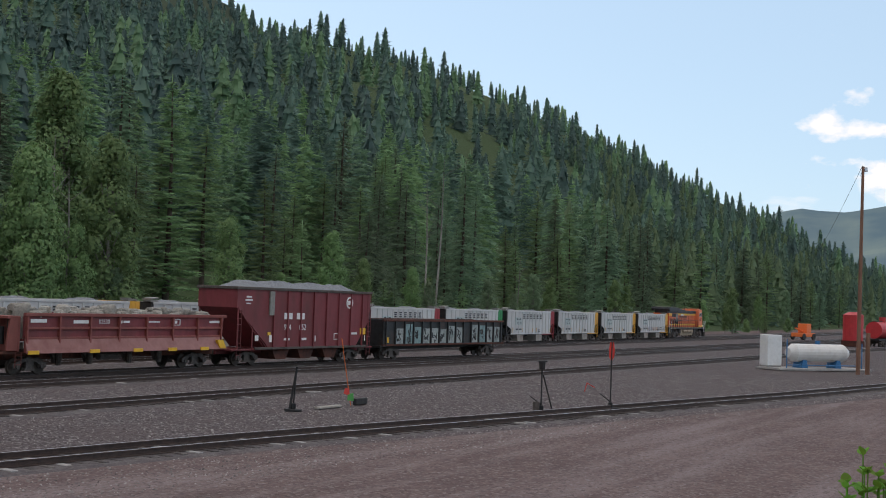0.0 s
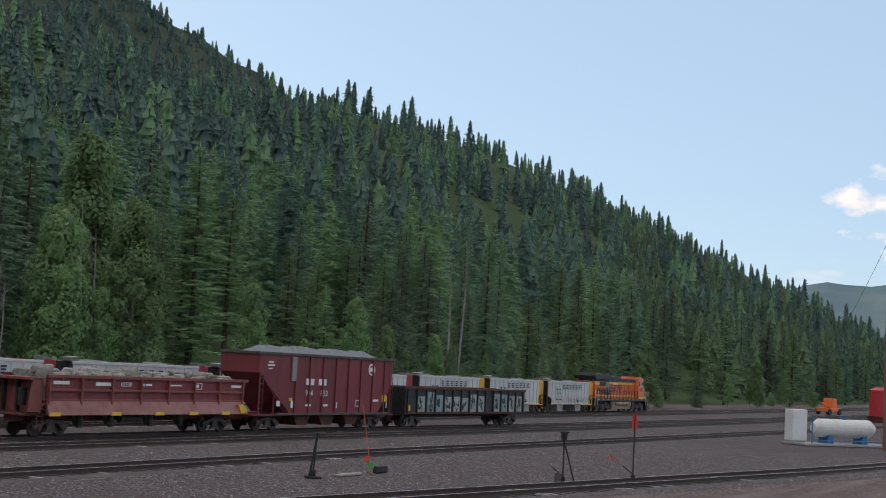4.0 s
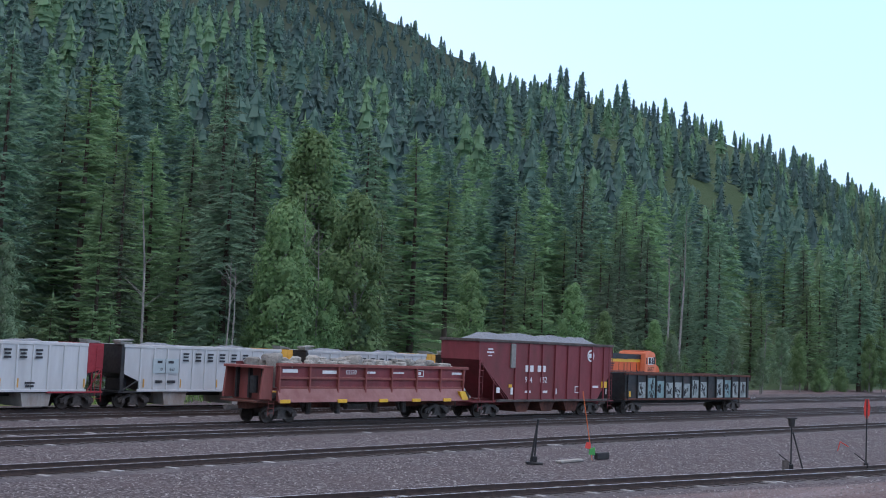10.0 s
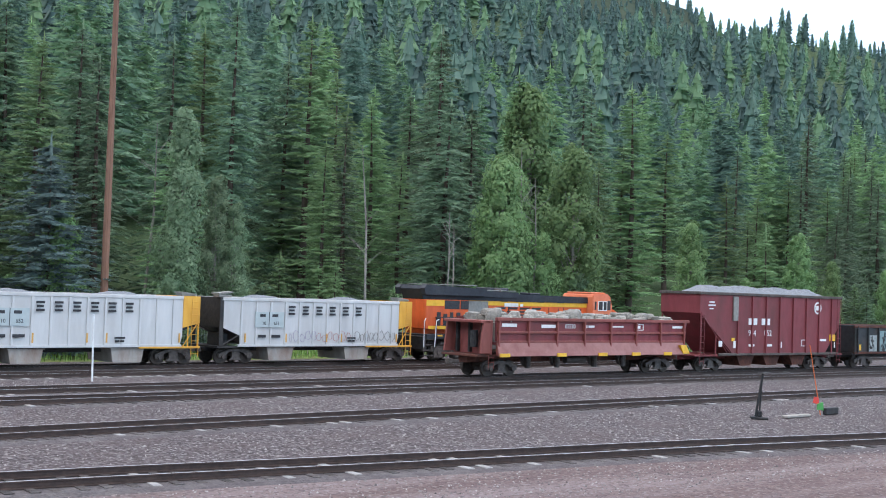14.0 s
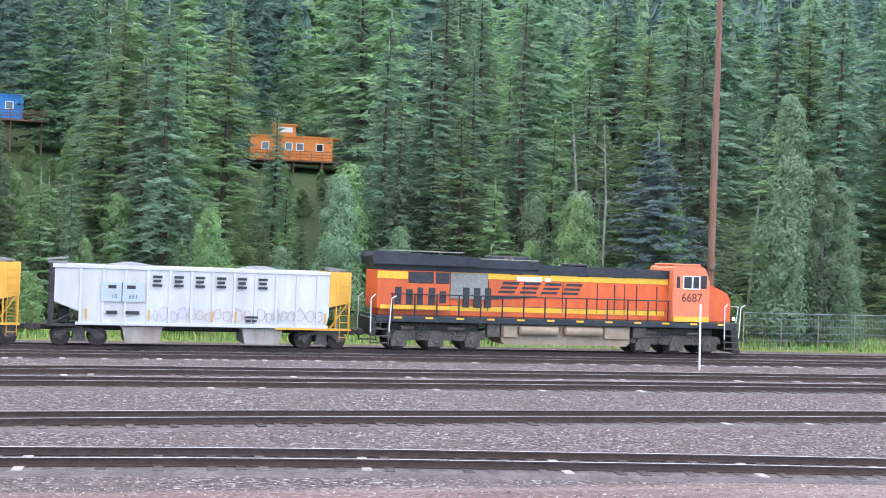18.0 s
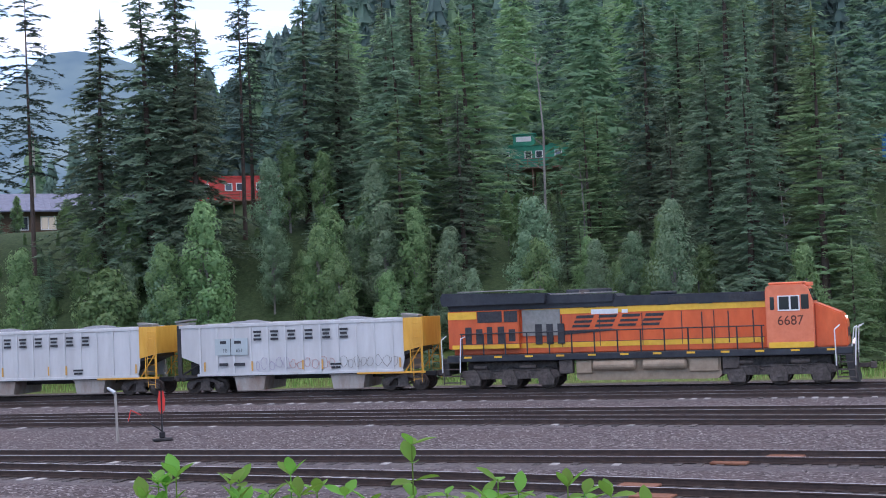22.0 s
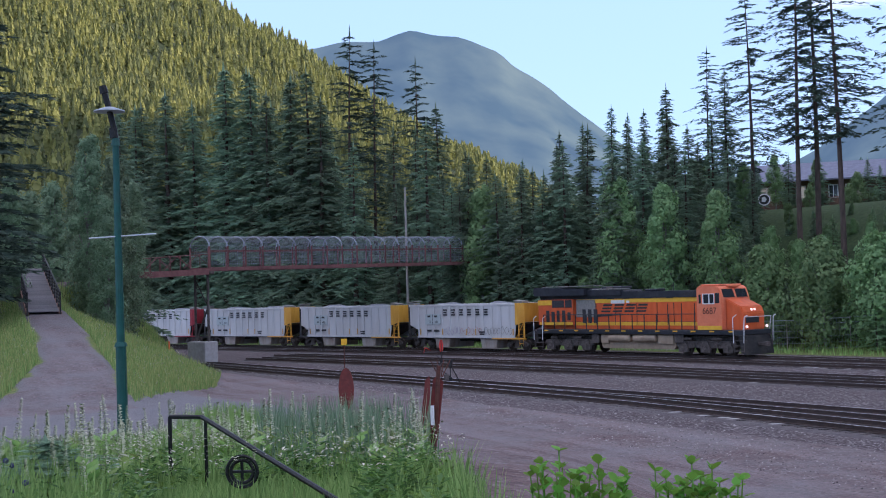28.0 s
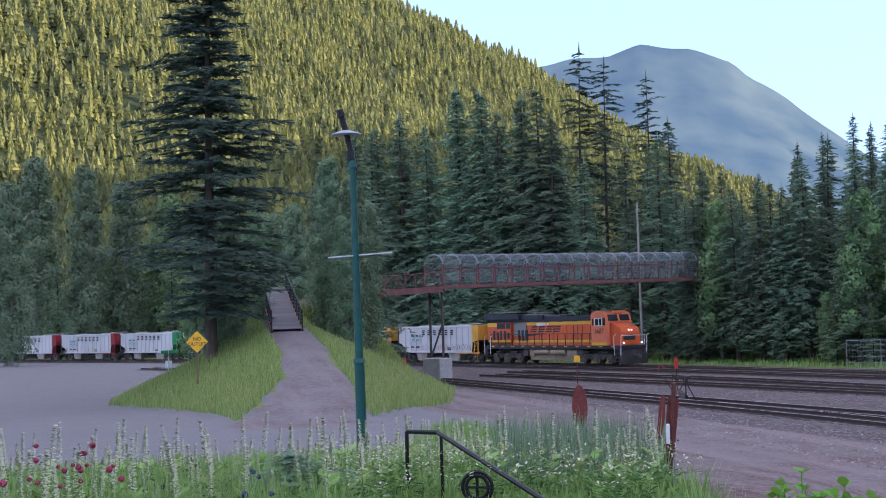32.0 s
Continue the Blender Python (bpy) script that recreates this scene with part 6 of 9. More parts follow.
def grove(count, az0, az1, d0, d1, kinds, seed, group, smin=0.75, smax=1.15):
    """Single trees between two azimuths and two distances beyond the main line."""
    g = random.Random(seed)
    placed, tries = [], 0
    while len(placed) < count and tries < count * 40:
        tries += 1
        az = radians(g.uniform(az0, az1))
        d = g.uniform(d0 ** 0.5, d1 ** 0.5) ** 2
        # walk out along the azimuth until the wanted distance beyond the line is reached
        r = 20.0
        while r < 520 and float(beyond(r * math.sin(az), r * math.cos(az))) < d:
            r += 2.0
        if r >= 520:
            continue
        x, y = r * math.sin(az), r * math.cos(az)
        if not spot_ok(x, y) or any((x - a) ** 2 + (y - b) ** 2 < c for a, b, c in placed):
            continue
        meshes, lab, nm, tall = g.choice(kinds)
        sc = g.uniform(smin, smax)
        room, high = tallest(x, y), (24.6 if "fir" in meshes[0].name[:3] else 12.0) * tall
        if room < high * sc:
            sc = room / high * g.uniform(0.6, 1.0)
            if sc < 0.1:
                continue
        placed.append((x, y, (2.2 + r * 0.004) ** 2))
        plant(meshes, x, y, lab, "tree", group, sc, name=nm, tall=tall, wide=g.uniform(1.1, 1.5) if "fir" in meshes[0].name[:3] else 1.0)


K_FIR = [(FIRS[0], L_FIR, "conifer_tree", 1.0), (FIRS[1], L_FIR, "conifer_tree", 1.0), (FIRS[2], L_FIR, "conifer_tree", 1.1), (FIRS[0], L_FIR, "conifer_tree", 1.12)]
K_LARCH = [(FIRS[3], L_LARCH, "larch_tree", 1.0), (FIRS[4], L_LARCH, "larch_tree", 1.0)]
K_BROAD = [(BROADS[0], L_BROAD, "alder_tree", 1.0), (BROADS[1], L_BROAD, "alder_tree", 1.0), (BROADS[2], "grey-green willow at the foot of the wooded slope", "willow_tree", 1.0), (BROADS[3], "low leafy bush at the foot of the wooded slope", "bush", 1.0)]
K_YOUNG = [(YOUNG[0], "young dark fir at the edge of the wood", "young_fir", 1.0), (YOUNG[1], "young pale larch at the edge of the wood", "young_fir", 1.0)]
grove(46, -30, 60, 17, 34, K_FIR + K_LARCH * 2, 7, "trees at the wood's edge", 0.55, 0.9)
grove(60, -30, 62, 34, 66, K_FIR * 2 + K_LARCH * 2, 9, "trees at the wood's edge", 0.75, 1.1)
grove(80, -32, 62, 10.5, 20, K_BROAD * 2 + K_YOUNG * 2, 8, "bushes and young trees along the line", 0.42, 0.85)
grove(70, 58, 80, 13, 75, K_FIR + K_LARCH, 10, "trees at the wood's edge", 0.55, 0.95)
grove(34, 60, 78, 9, 15, K_BROAD + K_YOUNG, 11, "bushes and young trees along the line", 0.5, 0.9)
# the bank below the lodge and the cabins
grove(84, -60, -26, 10, 30, K_BROAD * 3 + K_YOUNG * 2, 12, "bushes on the bank", 0.4, 0.72)
grove(46, -53, -40, 24, 44, [K_BROAD[3], K_BROAD[0], K_YOUNG[0]], 13, "bushes on the bank", 0.3, 0.6)
grove(30, -24, 12, 60, 84, [K_BROAD[3], K_BROAD[0], K_YOUNG[0], K_YOUNG[1]], 16, "bushes below the cabins", 0.4, 0.7)
grove(36, -8, 12, 22, 66, [K_BROAD[3], K_BROAD[0], K_YOUNG[0], K_YOUNG[1]], 17, "bushes below the cabins", 0.4, 0.8)
grove(16, -24, -18, 22, 70, [K_BROAD[3], K_BROAD[0], K_YOUNG[0], K_YOUNG[1]], 18, "bushes below the cabins", 0.4, 0.8)
grove(60, -53, -40, 14, 46, [K_BROAD[3], K_BROAD[3], K_YOUNG[0]], 19, "bushes on the bank", 0.25, 0.5)
# beyond the footbridge
grove(44, -97, -66, 12, 60, K_FIR * 3 + K_LARCH + K_YOUNG, 14, "trees beyond the footbridge", 0.6, 0.85)
grove(46, -70, -54, 9, 30, K_FIR * 2 + K_YOUNG * 2, 15, "young trees beyond the curve", 0.42, 0.66)


def skirts(g, H, R, tiers, per, low=0.04, power=0.8):
    """A far conifer's body: tiers of ragged drooping boughs round the stem. Corners, triangles, normals."""
    V, N = [], []
    for i in range(tiers):
        t = low + (1 - low) * i / tiers
        t1 = low + (1 - low) * min(1.0, (i + 1.75) / tiers)
        a0 = g.uniform(0, 6.28)
        for k in range(per):
            a = a0 + 6.283 * (k + g.uniform(-0.3, 0.3)) / per
            da = 3.1416 / per * g.uniform(0.75, 1.35)
            r = R * (1 - t) ** power * g.uniform(0.7, 1.15) + 0.02 * H
            dz = H * g.uniform(-0.035, 0.03)
            V += [(r * math.cos(a - da), r * math.sin(a - da), t * H + dz), (r * math.cos(a + da), r * math.sin(a + da), t * H + dz + H * g.uniform(-0.02, 0.02)), (0.06 * r * math.cos(a), 0.06 * r * math.sin(a), t1 * H)]
            nn = np.array((math.cos(a), math.sin(a), 0.75))
            N += [nn, nn, nn]
    N = np.array(N)
    return np.array(V), np.arange(len(V)).reshape(-1, 3), N / np.linalg.norm(N, axis=1)[:, None]


def small_fir(g, H, R, n=84):
    """A far conifer: skirts, fringed with twigs where it stands near enough."""
    if n < 40:
        return skirts(g, H, R, 6, 4 if n < 24 else 5)
    V, T, NN = skirts(g, H, R * 0.72, 9, 5)
    t = 0.04 + 0.94 * g.random(n) ** 1.05
    a = g.uniform(0, 6.283, n)
    r = R * (1 - t) ** 0.75 * g.uniform(0.35, 1.0, n) + 0.10
    P = np.stack([r * np.cos(a), r * np.sin(a), t * H], -1)
    N = np.stack([np.cos(a), np.sin(a), 0.7 + 0.4 * g.random(n)], -1)
    N /= np.linalg.norm(N, axis=1)[:, None]
    V2, T2, N2 = sprays(P, N, H * 0.088 * g.uniform(0.7, 1.2, n) * (0.5 + 0.6 * (1 - t)), g, 0.35, 0.15, 3)
    return np.concatenate([V, V2]), np.concatenate([T, T2 + len(V)]), np.concatenate([NN, N2])


def woods(name, places, mats, label, seed, hmin=14, hmax=24, shares=None, fine=54, wide=1.25):
    """A far wood: many small trees joined into one."""
    g = np.random.default_rng(seed)
    protos = [small_fir(g, 20, g.uniform(2.9, 4.4), fine) for _ in range(14)]
    C, T, MI, NS, off = [], [], [], [], 0
    for x, y, z in places:
        co, ts, nn = protos[g.integers(len(protos))]
        s = (hmin + (hmax - hmin) * g.random() ** 1.9) / 20
        a = g.uniform(0, 6.28)
        rot = np.array([[math.cos(a), -math.sin(a), 0], [math.sin(a), math.cos(a), 0], [0, 0, 1]])
        C.append(co @ rot.T * s * np.array([wide, wide, 1]) + (x, y, z - 0.4))
        NS.append(nn @ rot.T)
        T.append(ts + off)
        MI.append(np.full(len(ts), g.choice(len(mats), p=shares)))
        off += len(co)
    me = tri_mesh(name, np.concatenate(C), np.concatenate(T), mats, np.concatenate(MI))
    if fine > 40:
        soft_leaves(me, np.concatenate(NS))
    return tagged(new(name, me), label, "woods", kind="stuff")


MIDS = [fir_mesh("mid_fir_%d" % i, 60 + i, 22, 4.3, 0.06, 34, 7, 5, [M_NEEDLE, M_NEEDLEL][i % 2], 0.2, 0.95, None, 0.95, fan=3, slim=0.13)[1] for i in range(6)]


def mid_woods(name, places, label, seed, hmin, hmax):
    """The lower slope's wood: many middling trees joined into one."""
    g = np.random.default_rng(seed)
    protos = []
    for me in MIDS:
        co = np.empty(len(me.vertices) * 3, np.float32)
        me.vertices.foreach_get("co", co)
        ts = np.empty(len(me.polygons) * 3, np.int32)
        me.polygons.foreach_get("vertices", ts)
        nr = np.array([v.vector for v in me.corner_normals], np.float32)
        vn = np.zeros((len(me.vertices), 3), np.float32)
        vn[ts] = nr
        protos.append((co.reshape(-1, 3), ts.reshape(-1, 3), vn))
    C, T, MI, NS, off = [], [], [], [], 0
    for x, y, z in places:
        co, ts, nn = protos[g.integers(6)]
        s, a = g.uniform(hmin, hmax) / 22, g.uniform(0, 6.28)
        rot = np.array([[math.cos(a), -math.sin(a), 0], [math.sin(a), math.cos(a), 0], [0, 0, 1]])
        C.append(co @ rot.T * s + (x, y, z - 0.3))
        NS.append(nn @ rot.T)
        T.append(ts + off)
        MI.append(np.full(len(ts), g.choice(4, p=[0.3, 0.25, 0.3, 0.15])))
        off += len(co)
    me = tri_mesh(name, np.concatenate(C), np.concatenate(T), [M_NEEDLE, M_NEEDLEL, M_FARFIR, M_FARLARCH], np.concatenate(MI))
    soft_leaves(me, np.concatenate(NS))
    return tagged(new(name, me), label, "woods", kind="stuff")


g = np.random.default_rng(76)
mid = []
while len(mid) < 310:
    az = radians(g.uniform(-30, 79))
    r = g.uniform(115, 420)
    x, y = r * math.sin(az), r * math.cos(az)
    d = float(beyond(x, y))
    if 50 < d < 175 and spot_ok(x, y) and tallest(x, y) > 24:
        mid.append((x, y, sit(x, y)))
mid_woods("slope_woods", mid, "tall mixed conifers on the lower slope", 2, 19, 29)
g = np.random.default_rng(77)
spots = []
while len(spots) < 4600:
    az = radians(g.uniform(-44, 84))
    u = g.random()
    r = 210 + 1500 * u ** 1.7
    x, y = r * math.sin(az), r * math.cos(az)
    d = float(beyond(x, y))
    if d < (150 if az < 0.7 else 110) or d > 760:
        continue
    spots.append((x, y, 0))
sp_ = np.array(spots)
sp_[:, 2] = land(sp_[:, 0], sp_[:, 1])
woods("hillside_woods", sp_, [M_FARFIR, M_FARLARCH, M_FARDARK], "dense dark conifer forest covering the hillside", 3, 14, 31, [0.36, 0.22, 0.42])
g = np.random.default_rng(78)
n = 900
az = np.radians(g.uniform(68, 86, n))
r = g.uniform(330, 1300, n)
x, y = r * np.sin(az), r * np.cos(az)
d = beyond(x, y)
k = (d > 25)
woods("valley_woods", np.stack([x, y, land(x, y)], -1)[k], [M_FARFIR, M_FARLARCH], "conifer forest on the valley floor beyond the yard", 4, 14, 22)
g = np.random.default_rng(79)
n = 1000
az = np.radians(g.uniform(-112, -40, n))
r = g.uniform(185, 460, n)
x, y = r * np.sin(az), r * np.cos(az)
d = beyond(x, y)
k = (d > 45)
woods("west_woods", np.stack([x, y, land(x, y)], -1)[k], [M_FARFIR, M_FARLARCH], "conifer forest behind the footbridge and the lodge", 5, 9, 15)

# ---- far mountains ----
# bluish emission stands in for the haze over the far mountains
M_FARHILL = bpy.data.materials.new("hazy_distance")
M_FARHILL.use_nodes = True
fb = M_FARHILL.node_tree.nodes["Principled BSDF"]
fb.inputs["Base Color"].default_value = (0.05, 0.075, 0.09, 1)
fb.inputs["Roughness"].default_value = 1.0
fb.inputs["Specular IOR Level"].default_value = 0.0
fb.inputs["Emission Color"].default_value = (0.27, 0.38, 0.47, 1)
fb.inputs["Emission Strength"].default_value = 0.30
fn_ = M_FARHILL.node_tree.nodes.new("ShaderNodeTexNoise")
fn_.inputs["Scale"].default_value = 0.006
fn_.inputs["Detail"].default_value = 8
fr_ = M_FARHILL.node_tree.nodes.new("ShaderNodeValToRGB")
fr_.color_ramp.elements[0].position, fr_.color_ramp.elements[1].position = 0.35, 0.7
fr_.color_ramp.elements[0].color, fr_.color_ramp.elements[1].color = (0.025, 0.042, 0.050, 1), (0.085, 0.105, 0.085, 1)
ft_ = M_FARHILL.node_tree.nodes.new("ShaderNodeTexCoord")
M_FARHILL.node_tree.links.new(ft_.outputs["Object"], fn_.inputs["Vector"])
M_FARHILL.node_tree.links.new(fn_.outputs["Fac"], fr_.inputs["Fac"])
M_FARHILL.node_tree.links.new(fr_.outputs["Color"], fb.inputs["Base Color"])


def crest(pairs, dist, foot, extra=None):
    """Crest rows between (azimuth, slope) pairs, with small teeth."""
    out = []
    az = pairs[0][0]
    while az <= pairs[-1][0]:
        e = np.interp(az, [p[0] for p in pairs], [p[1] for p in pairs])
        D_ = dist(az) if callable(dist) else dist
        out.append((az, D_, 4.57 + e * D_ + 3 * math.sin(az * 2.3), foot(az) if callable(foot) else foot))
        az += 0.35
    return out


# one forest ground in two tints: yellower for sunlit slopes, bluer for shaded
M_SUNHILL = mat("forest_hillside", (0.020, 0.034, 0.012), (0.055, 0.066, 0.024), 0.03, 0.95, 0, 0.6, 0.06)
M_DARKHILL = mat("shaded_forest_hillside", (0.022, 0.036, 0.022), (0.05, 0.07, 0.036), 0.02, 0.95, 0, 0.5, 0.06)
SUNNY = crest([(-130, 0.30), (-112, 0.34), (-100, 0.33), (-92, 0.315), (-86, 0.30), (-81, 0.27), (-76.2, 0.23), (-72.2, 0.193), (-68.3, 0.145), (-66.4, 0.122), (-62.8, 0.093), (-59, 0.05), (-55, 0.01)], lambda a: 1500 + 14 * (a + 95), 420)
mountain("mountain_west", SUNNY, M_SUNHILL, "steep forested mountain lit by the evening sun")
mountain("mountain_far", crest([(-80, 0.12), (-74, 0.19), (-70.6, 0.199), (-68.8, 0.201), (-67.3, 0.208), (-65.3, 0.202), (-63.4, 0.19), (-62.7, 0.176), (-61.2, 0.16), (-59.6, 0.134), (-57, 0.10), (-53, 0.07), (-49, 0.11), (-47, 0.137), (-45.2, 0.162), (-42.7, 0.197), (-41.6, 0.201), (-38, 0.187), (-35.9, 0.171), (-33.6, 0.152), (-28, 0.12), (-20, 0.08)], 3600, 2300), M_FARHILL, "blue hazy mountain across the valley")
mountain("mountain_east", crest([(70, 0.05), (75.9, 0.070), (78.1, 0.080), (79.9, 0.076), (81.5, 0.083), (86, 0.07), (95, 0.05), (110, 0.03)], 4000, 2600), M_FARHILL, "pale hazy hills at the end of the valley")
NORTH = crest([(-34, 0.14), (-31.1, 0.172), (-29, 0.19), (-26.2, 0.231), (-20, 0.30), (0, 0.36), (30, 0.36), (40, 0.33), (47.2, 0.268), (49.8, 0.245), (52.2, 0.224), (54.3, 0.203), (56, 0.183), (59, 0.15), (64, 0.1)], 1700, 720)
mountain("mountain_north", NORTH, M_DARKHILL, "dark forested mountain above the wooded slope")
g = np.random.default_rng(89)
tops = []
for _ in range(8000):
    az, D_, top, foot = NORTH[g.integers(len(NORTH))]
    if -20 < az < 36:
        continue
    az += g.uniform(-0.2, 0.2)
    t = 1 - 0.5 * g.random() ** 1.3
    r = foot + (D_ - foot) * t
    z = -20 + (top + 20) * (t ** 1.15) + mountain_lumps(r * math.sin(radians(az)), r * math.cos(radians(az))) * math.sin(t * math.pi)
    tops.append((r * math.sin(radians(az)), r * math.cos(radians(az)), z - 3))
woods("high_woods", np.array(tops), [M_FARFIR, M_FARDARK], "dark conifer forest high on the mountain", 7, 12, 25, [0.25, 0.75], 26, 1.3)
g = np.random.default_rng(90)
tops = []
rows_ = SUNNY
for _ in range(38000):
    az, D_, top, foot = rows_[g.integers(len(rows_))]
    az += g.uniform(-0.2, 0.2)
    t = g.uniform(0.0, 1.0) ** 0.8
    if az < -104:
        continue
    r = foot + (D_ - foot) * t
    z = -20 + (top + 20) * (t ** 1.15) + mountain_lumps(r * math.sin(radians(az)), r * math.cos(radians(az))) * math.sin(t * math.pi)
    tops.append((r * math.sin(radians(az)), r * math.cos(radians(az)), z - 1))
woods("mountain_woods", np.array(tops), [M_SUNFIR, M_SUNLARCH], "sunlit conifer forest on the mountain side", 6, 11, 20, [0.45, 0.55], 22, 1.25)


# ---- poles, lamp, signs ----
def utility_pole(x, y, H, lean, label, mtl=M_POLE, r=0.16, arm=False, z=None):
    th = empty("utility_pole", pose(x, y, (sit(x, y) if z is None else z) - 0.3, lean[0], lean[1], 0))
    bm = rod(B(), (0, 0, 0), (0, 0, H + 0.3), r, 10, r * 0.62)
    part("pole_shaft", bm, mtl, th)
    if arm:
        bm = B()
        rod(bm, (0, 0, H), (0.45, -0.1, H + 0.2), 0.03, 6)
        rod(bm, (0.45, -0.1, H + 0.28), (0.45, -0.1, H - 0.05), 0.17, 10, 0.24)
        part("yard_lamp", bm, M_GALV, th)
        bm = B()
        tube(bm, [(-0.1, 0.1, H - 0.2), (-0.5, 0.1, H - 0.5), (-0.45, 0, H - 1.1), (-0.15, 0, H - 1.7)], 0.012, 4)
        part("cable_loop", bm, M_BLACK, th)
    return tagged(th, label, "pole")


utility_pole(109.4, 18.3, 17.2, (0, 0.9), "tall weathered wooden pole with a yard lamp on top", r=0.19, arm=True)
utility_pole(37.0, 72.0, 25.0, (1.0, -0.5), "tall leaning brown wooden pole at the wood's edge", r=0.25)
utility_pole(-111.0, 45.3, 15.0, (0, 0), "pale wooden pole beside the footbridge", M_POLEGREY, 0.14)
utility_pole(-98.8, 104.5, 12.0, (0, 0), "grey wooden pole in front of the lodge", M_POLEGREY, 0.15)
th = empty("timber_post", pose(110.3, 17.7, -0.3))
part("post", rod(B(), (0, 0, 0), (0, 0, 3.5), 0.2, 10, 0.19), M_POLE, th)
tagged(th, "short thick dark timber post beside the tall pole", "post")


def wire(a, b, sag, r=0.012):
    bm = B()
    pts = []
    for i in range(15):
        t = i / 14
        p = Vector(a).lerp(Vector(b), t)
        p.z -= sag * 4 * t * (1 - t)
        pts.append(p)
    tube(bm, pts, r, 3)
    ob = part("overhead_wire", bm, M_BLACK)
    return tagged(ob, "thin dark overhead wire between poles", "wire")


wire((109.4, 18.3, 17.0), (300, 64, 13.0), 1.5, 0.02)
wire((34.6, 72.0, 15.5), (200, 96, 13.5), 1.2, 0.02)

lp = (-24.98, 4.25)
th = empty("street_lamp", pose(lp[0], lp[1], 1.9, 0.5, 0.4, 0))
bm = rod(B(), (0, 0, 0), (0, 0, 1.85), 0.105, 12, 0.10)
rod(bm, (0, 0, 1.85), (0, 0, 1.93), 0.125, 12, 0.10)
rod(bm, (0, 0, 1.93), (0, 0, 5.85), 0.078, 12, 0.062)
rod(bm, (0, 0, 5.70), (0, 0, 5.85), 0.09, 12, 0.07)
part("post", bm, M_GREENPOLE, th)
bm = tube(B(), [(0, 0, 5.82), (0.0, -0.02, 6.02), (-0.02, -0.10, 6.40), (-0.03, -0.20, 6.80)], 0.058, 8)
rod(bm, (-0.03, -0.185, 6.72), (-0.035, -0.215, 6.86), 0.085, 8, 0.07)
rod(bm, (0.0, -0.02, 5.86), (0.0, -0.06, 6.05), 0.085, 8, 0.06)
part("neck", bm, M_IRON, th, "dark bent neck")
bm = rod(B(), (-0.02, -0.10, 6.36), (-0.02, -0.10, 6.38), 0.30, 18, 0.29)
rod(bm, (-0.02, -0.10, 6.38), (-0.02, -0.10, 6.45), 0.29, 18, 0.08)
part("shade", bm, M_MESH, th, "flat dull metal lamp shade")
bm = B()
rod(bm, (0.02, -0.55, 3.93), (0.04, 0.72, 4.0), 0.015, 5)
part("banner_arm", bm, M_GALV, th)
tagged(th, "tall green street lamp with a bent neck above the grass", "street lamp")


# dead-end warning sign on the mound
nx, ny = -69.0, 3.05
nz = 2.3
th = empty("warning_sign", pose(nx, ny, nz, 0, 0, 90 + math.degrees(math.atan2(ny, nx)) + 180))
part("post", rod(B(), (0, 0.05, -0.8), (0, 0.05, 1.2), 0.04, 6), M_DECK, th)
bm = prism(B(), [(-0.58, 1.42), (0, 0.84), (0.58, 1.42), (0, 2.0)], -0.015, 0.015)
pl = part("sign_plate", bm, M_SIGNY, th, "yellow diamond plate")
text_part("lettering", "NO", 0.27, M_SIGNK, pl, Matrix.Translation((0, -0.022, 1.57)) @ pose(0, 0, 0, 90))
text_part("lettering", "OUTLET", 0.255, M_SIGNK, pl, Matrix.Translation((0, -0.022, 1.30)) @ pose(0, 0, 0, 90))
tagged(th, "yellow diamond NO OUTLET sign on a wooden post", "road sign")

# street name post beside the lot
th = empty("street_sign", pose(-97.0, 2.2, sit(-97.0, 2.2) - 0.2, 0, 0, 268))
part("post", rod(B(), (0, 0, 0), (0, 0, 3.3), 0.035, 6), M_GALV, th)
blade = part("name_blade", box(B(), -0.75, 0.55, -0.02, 0.02, 3.02, 3.26, 0.008), M_CARGREEN, th, "green street name blade")
part("lettering_bar", box(B(), -0.60, 0.40, -0.026, -0.02, 3.09, 3.19), M_WHITE, blade)
part("notice_plate", box(B(), -0.24, 0.24, -0.05, -0.02, 1.95, 2.5, 0.008), M_WHITE, th, "small white notice plate")
tagged(th, "green street name sign and small white notice on a steel post", "street sign")

# round emblem board by the lodge
rs = (-102.4, 80.0)
th = empty("round_sign", pose(rs[0], rs[1], sit(*rs), 0, 0, 52))
gzr = 13.08 - sit(*rs)
part("post", rod(B(), (0, 0.06, -0.5), (0, 0.06, max(0.4, gzr)), 0.07, 6), M_DECK, th)
pl = part("disc", rod(B(), (0, -0.03, gzr), (0, 0.03, gzr), 0.62, 24), M_SIGNK, th, "black disc with a white rim")
bm = B()
for k in range(24):
    a0, a1 = 2 * math.pi * k / 24, 2 * math.pi * (k + 1) / 24
    prism(bm, [(math.cos(a) * f, gzr + math.sin(a) * f) for a, f in ((a0, 0.60), (a1, 0.60), (a1, 0.48), (a0, 0.48))], -0.05, -0.028)
prism(bm, [(-0.25, gzr - 0.2), (0.1, gzr - 0.25), (0.25, gzr + 0.05), (0.05, gzr + 0.3), (-0.2, gzr + 0.2)], -0.05, -0.028)
part("emblem", bm, M_WHITE, pl, "plain white emblem shape")
tagged(th, "round black and white emblem sign in front of the lodge", "sign")

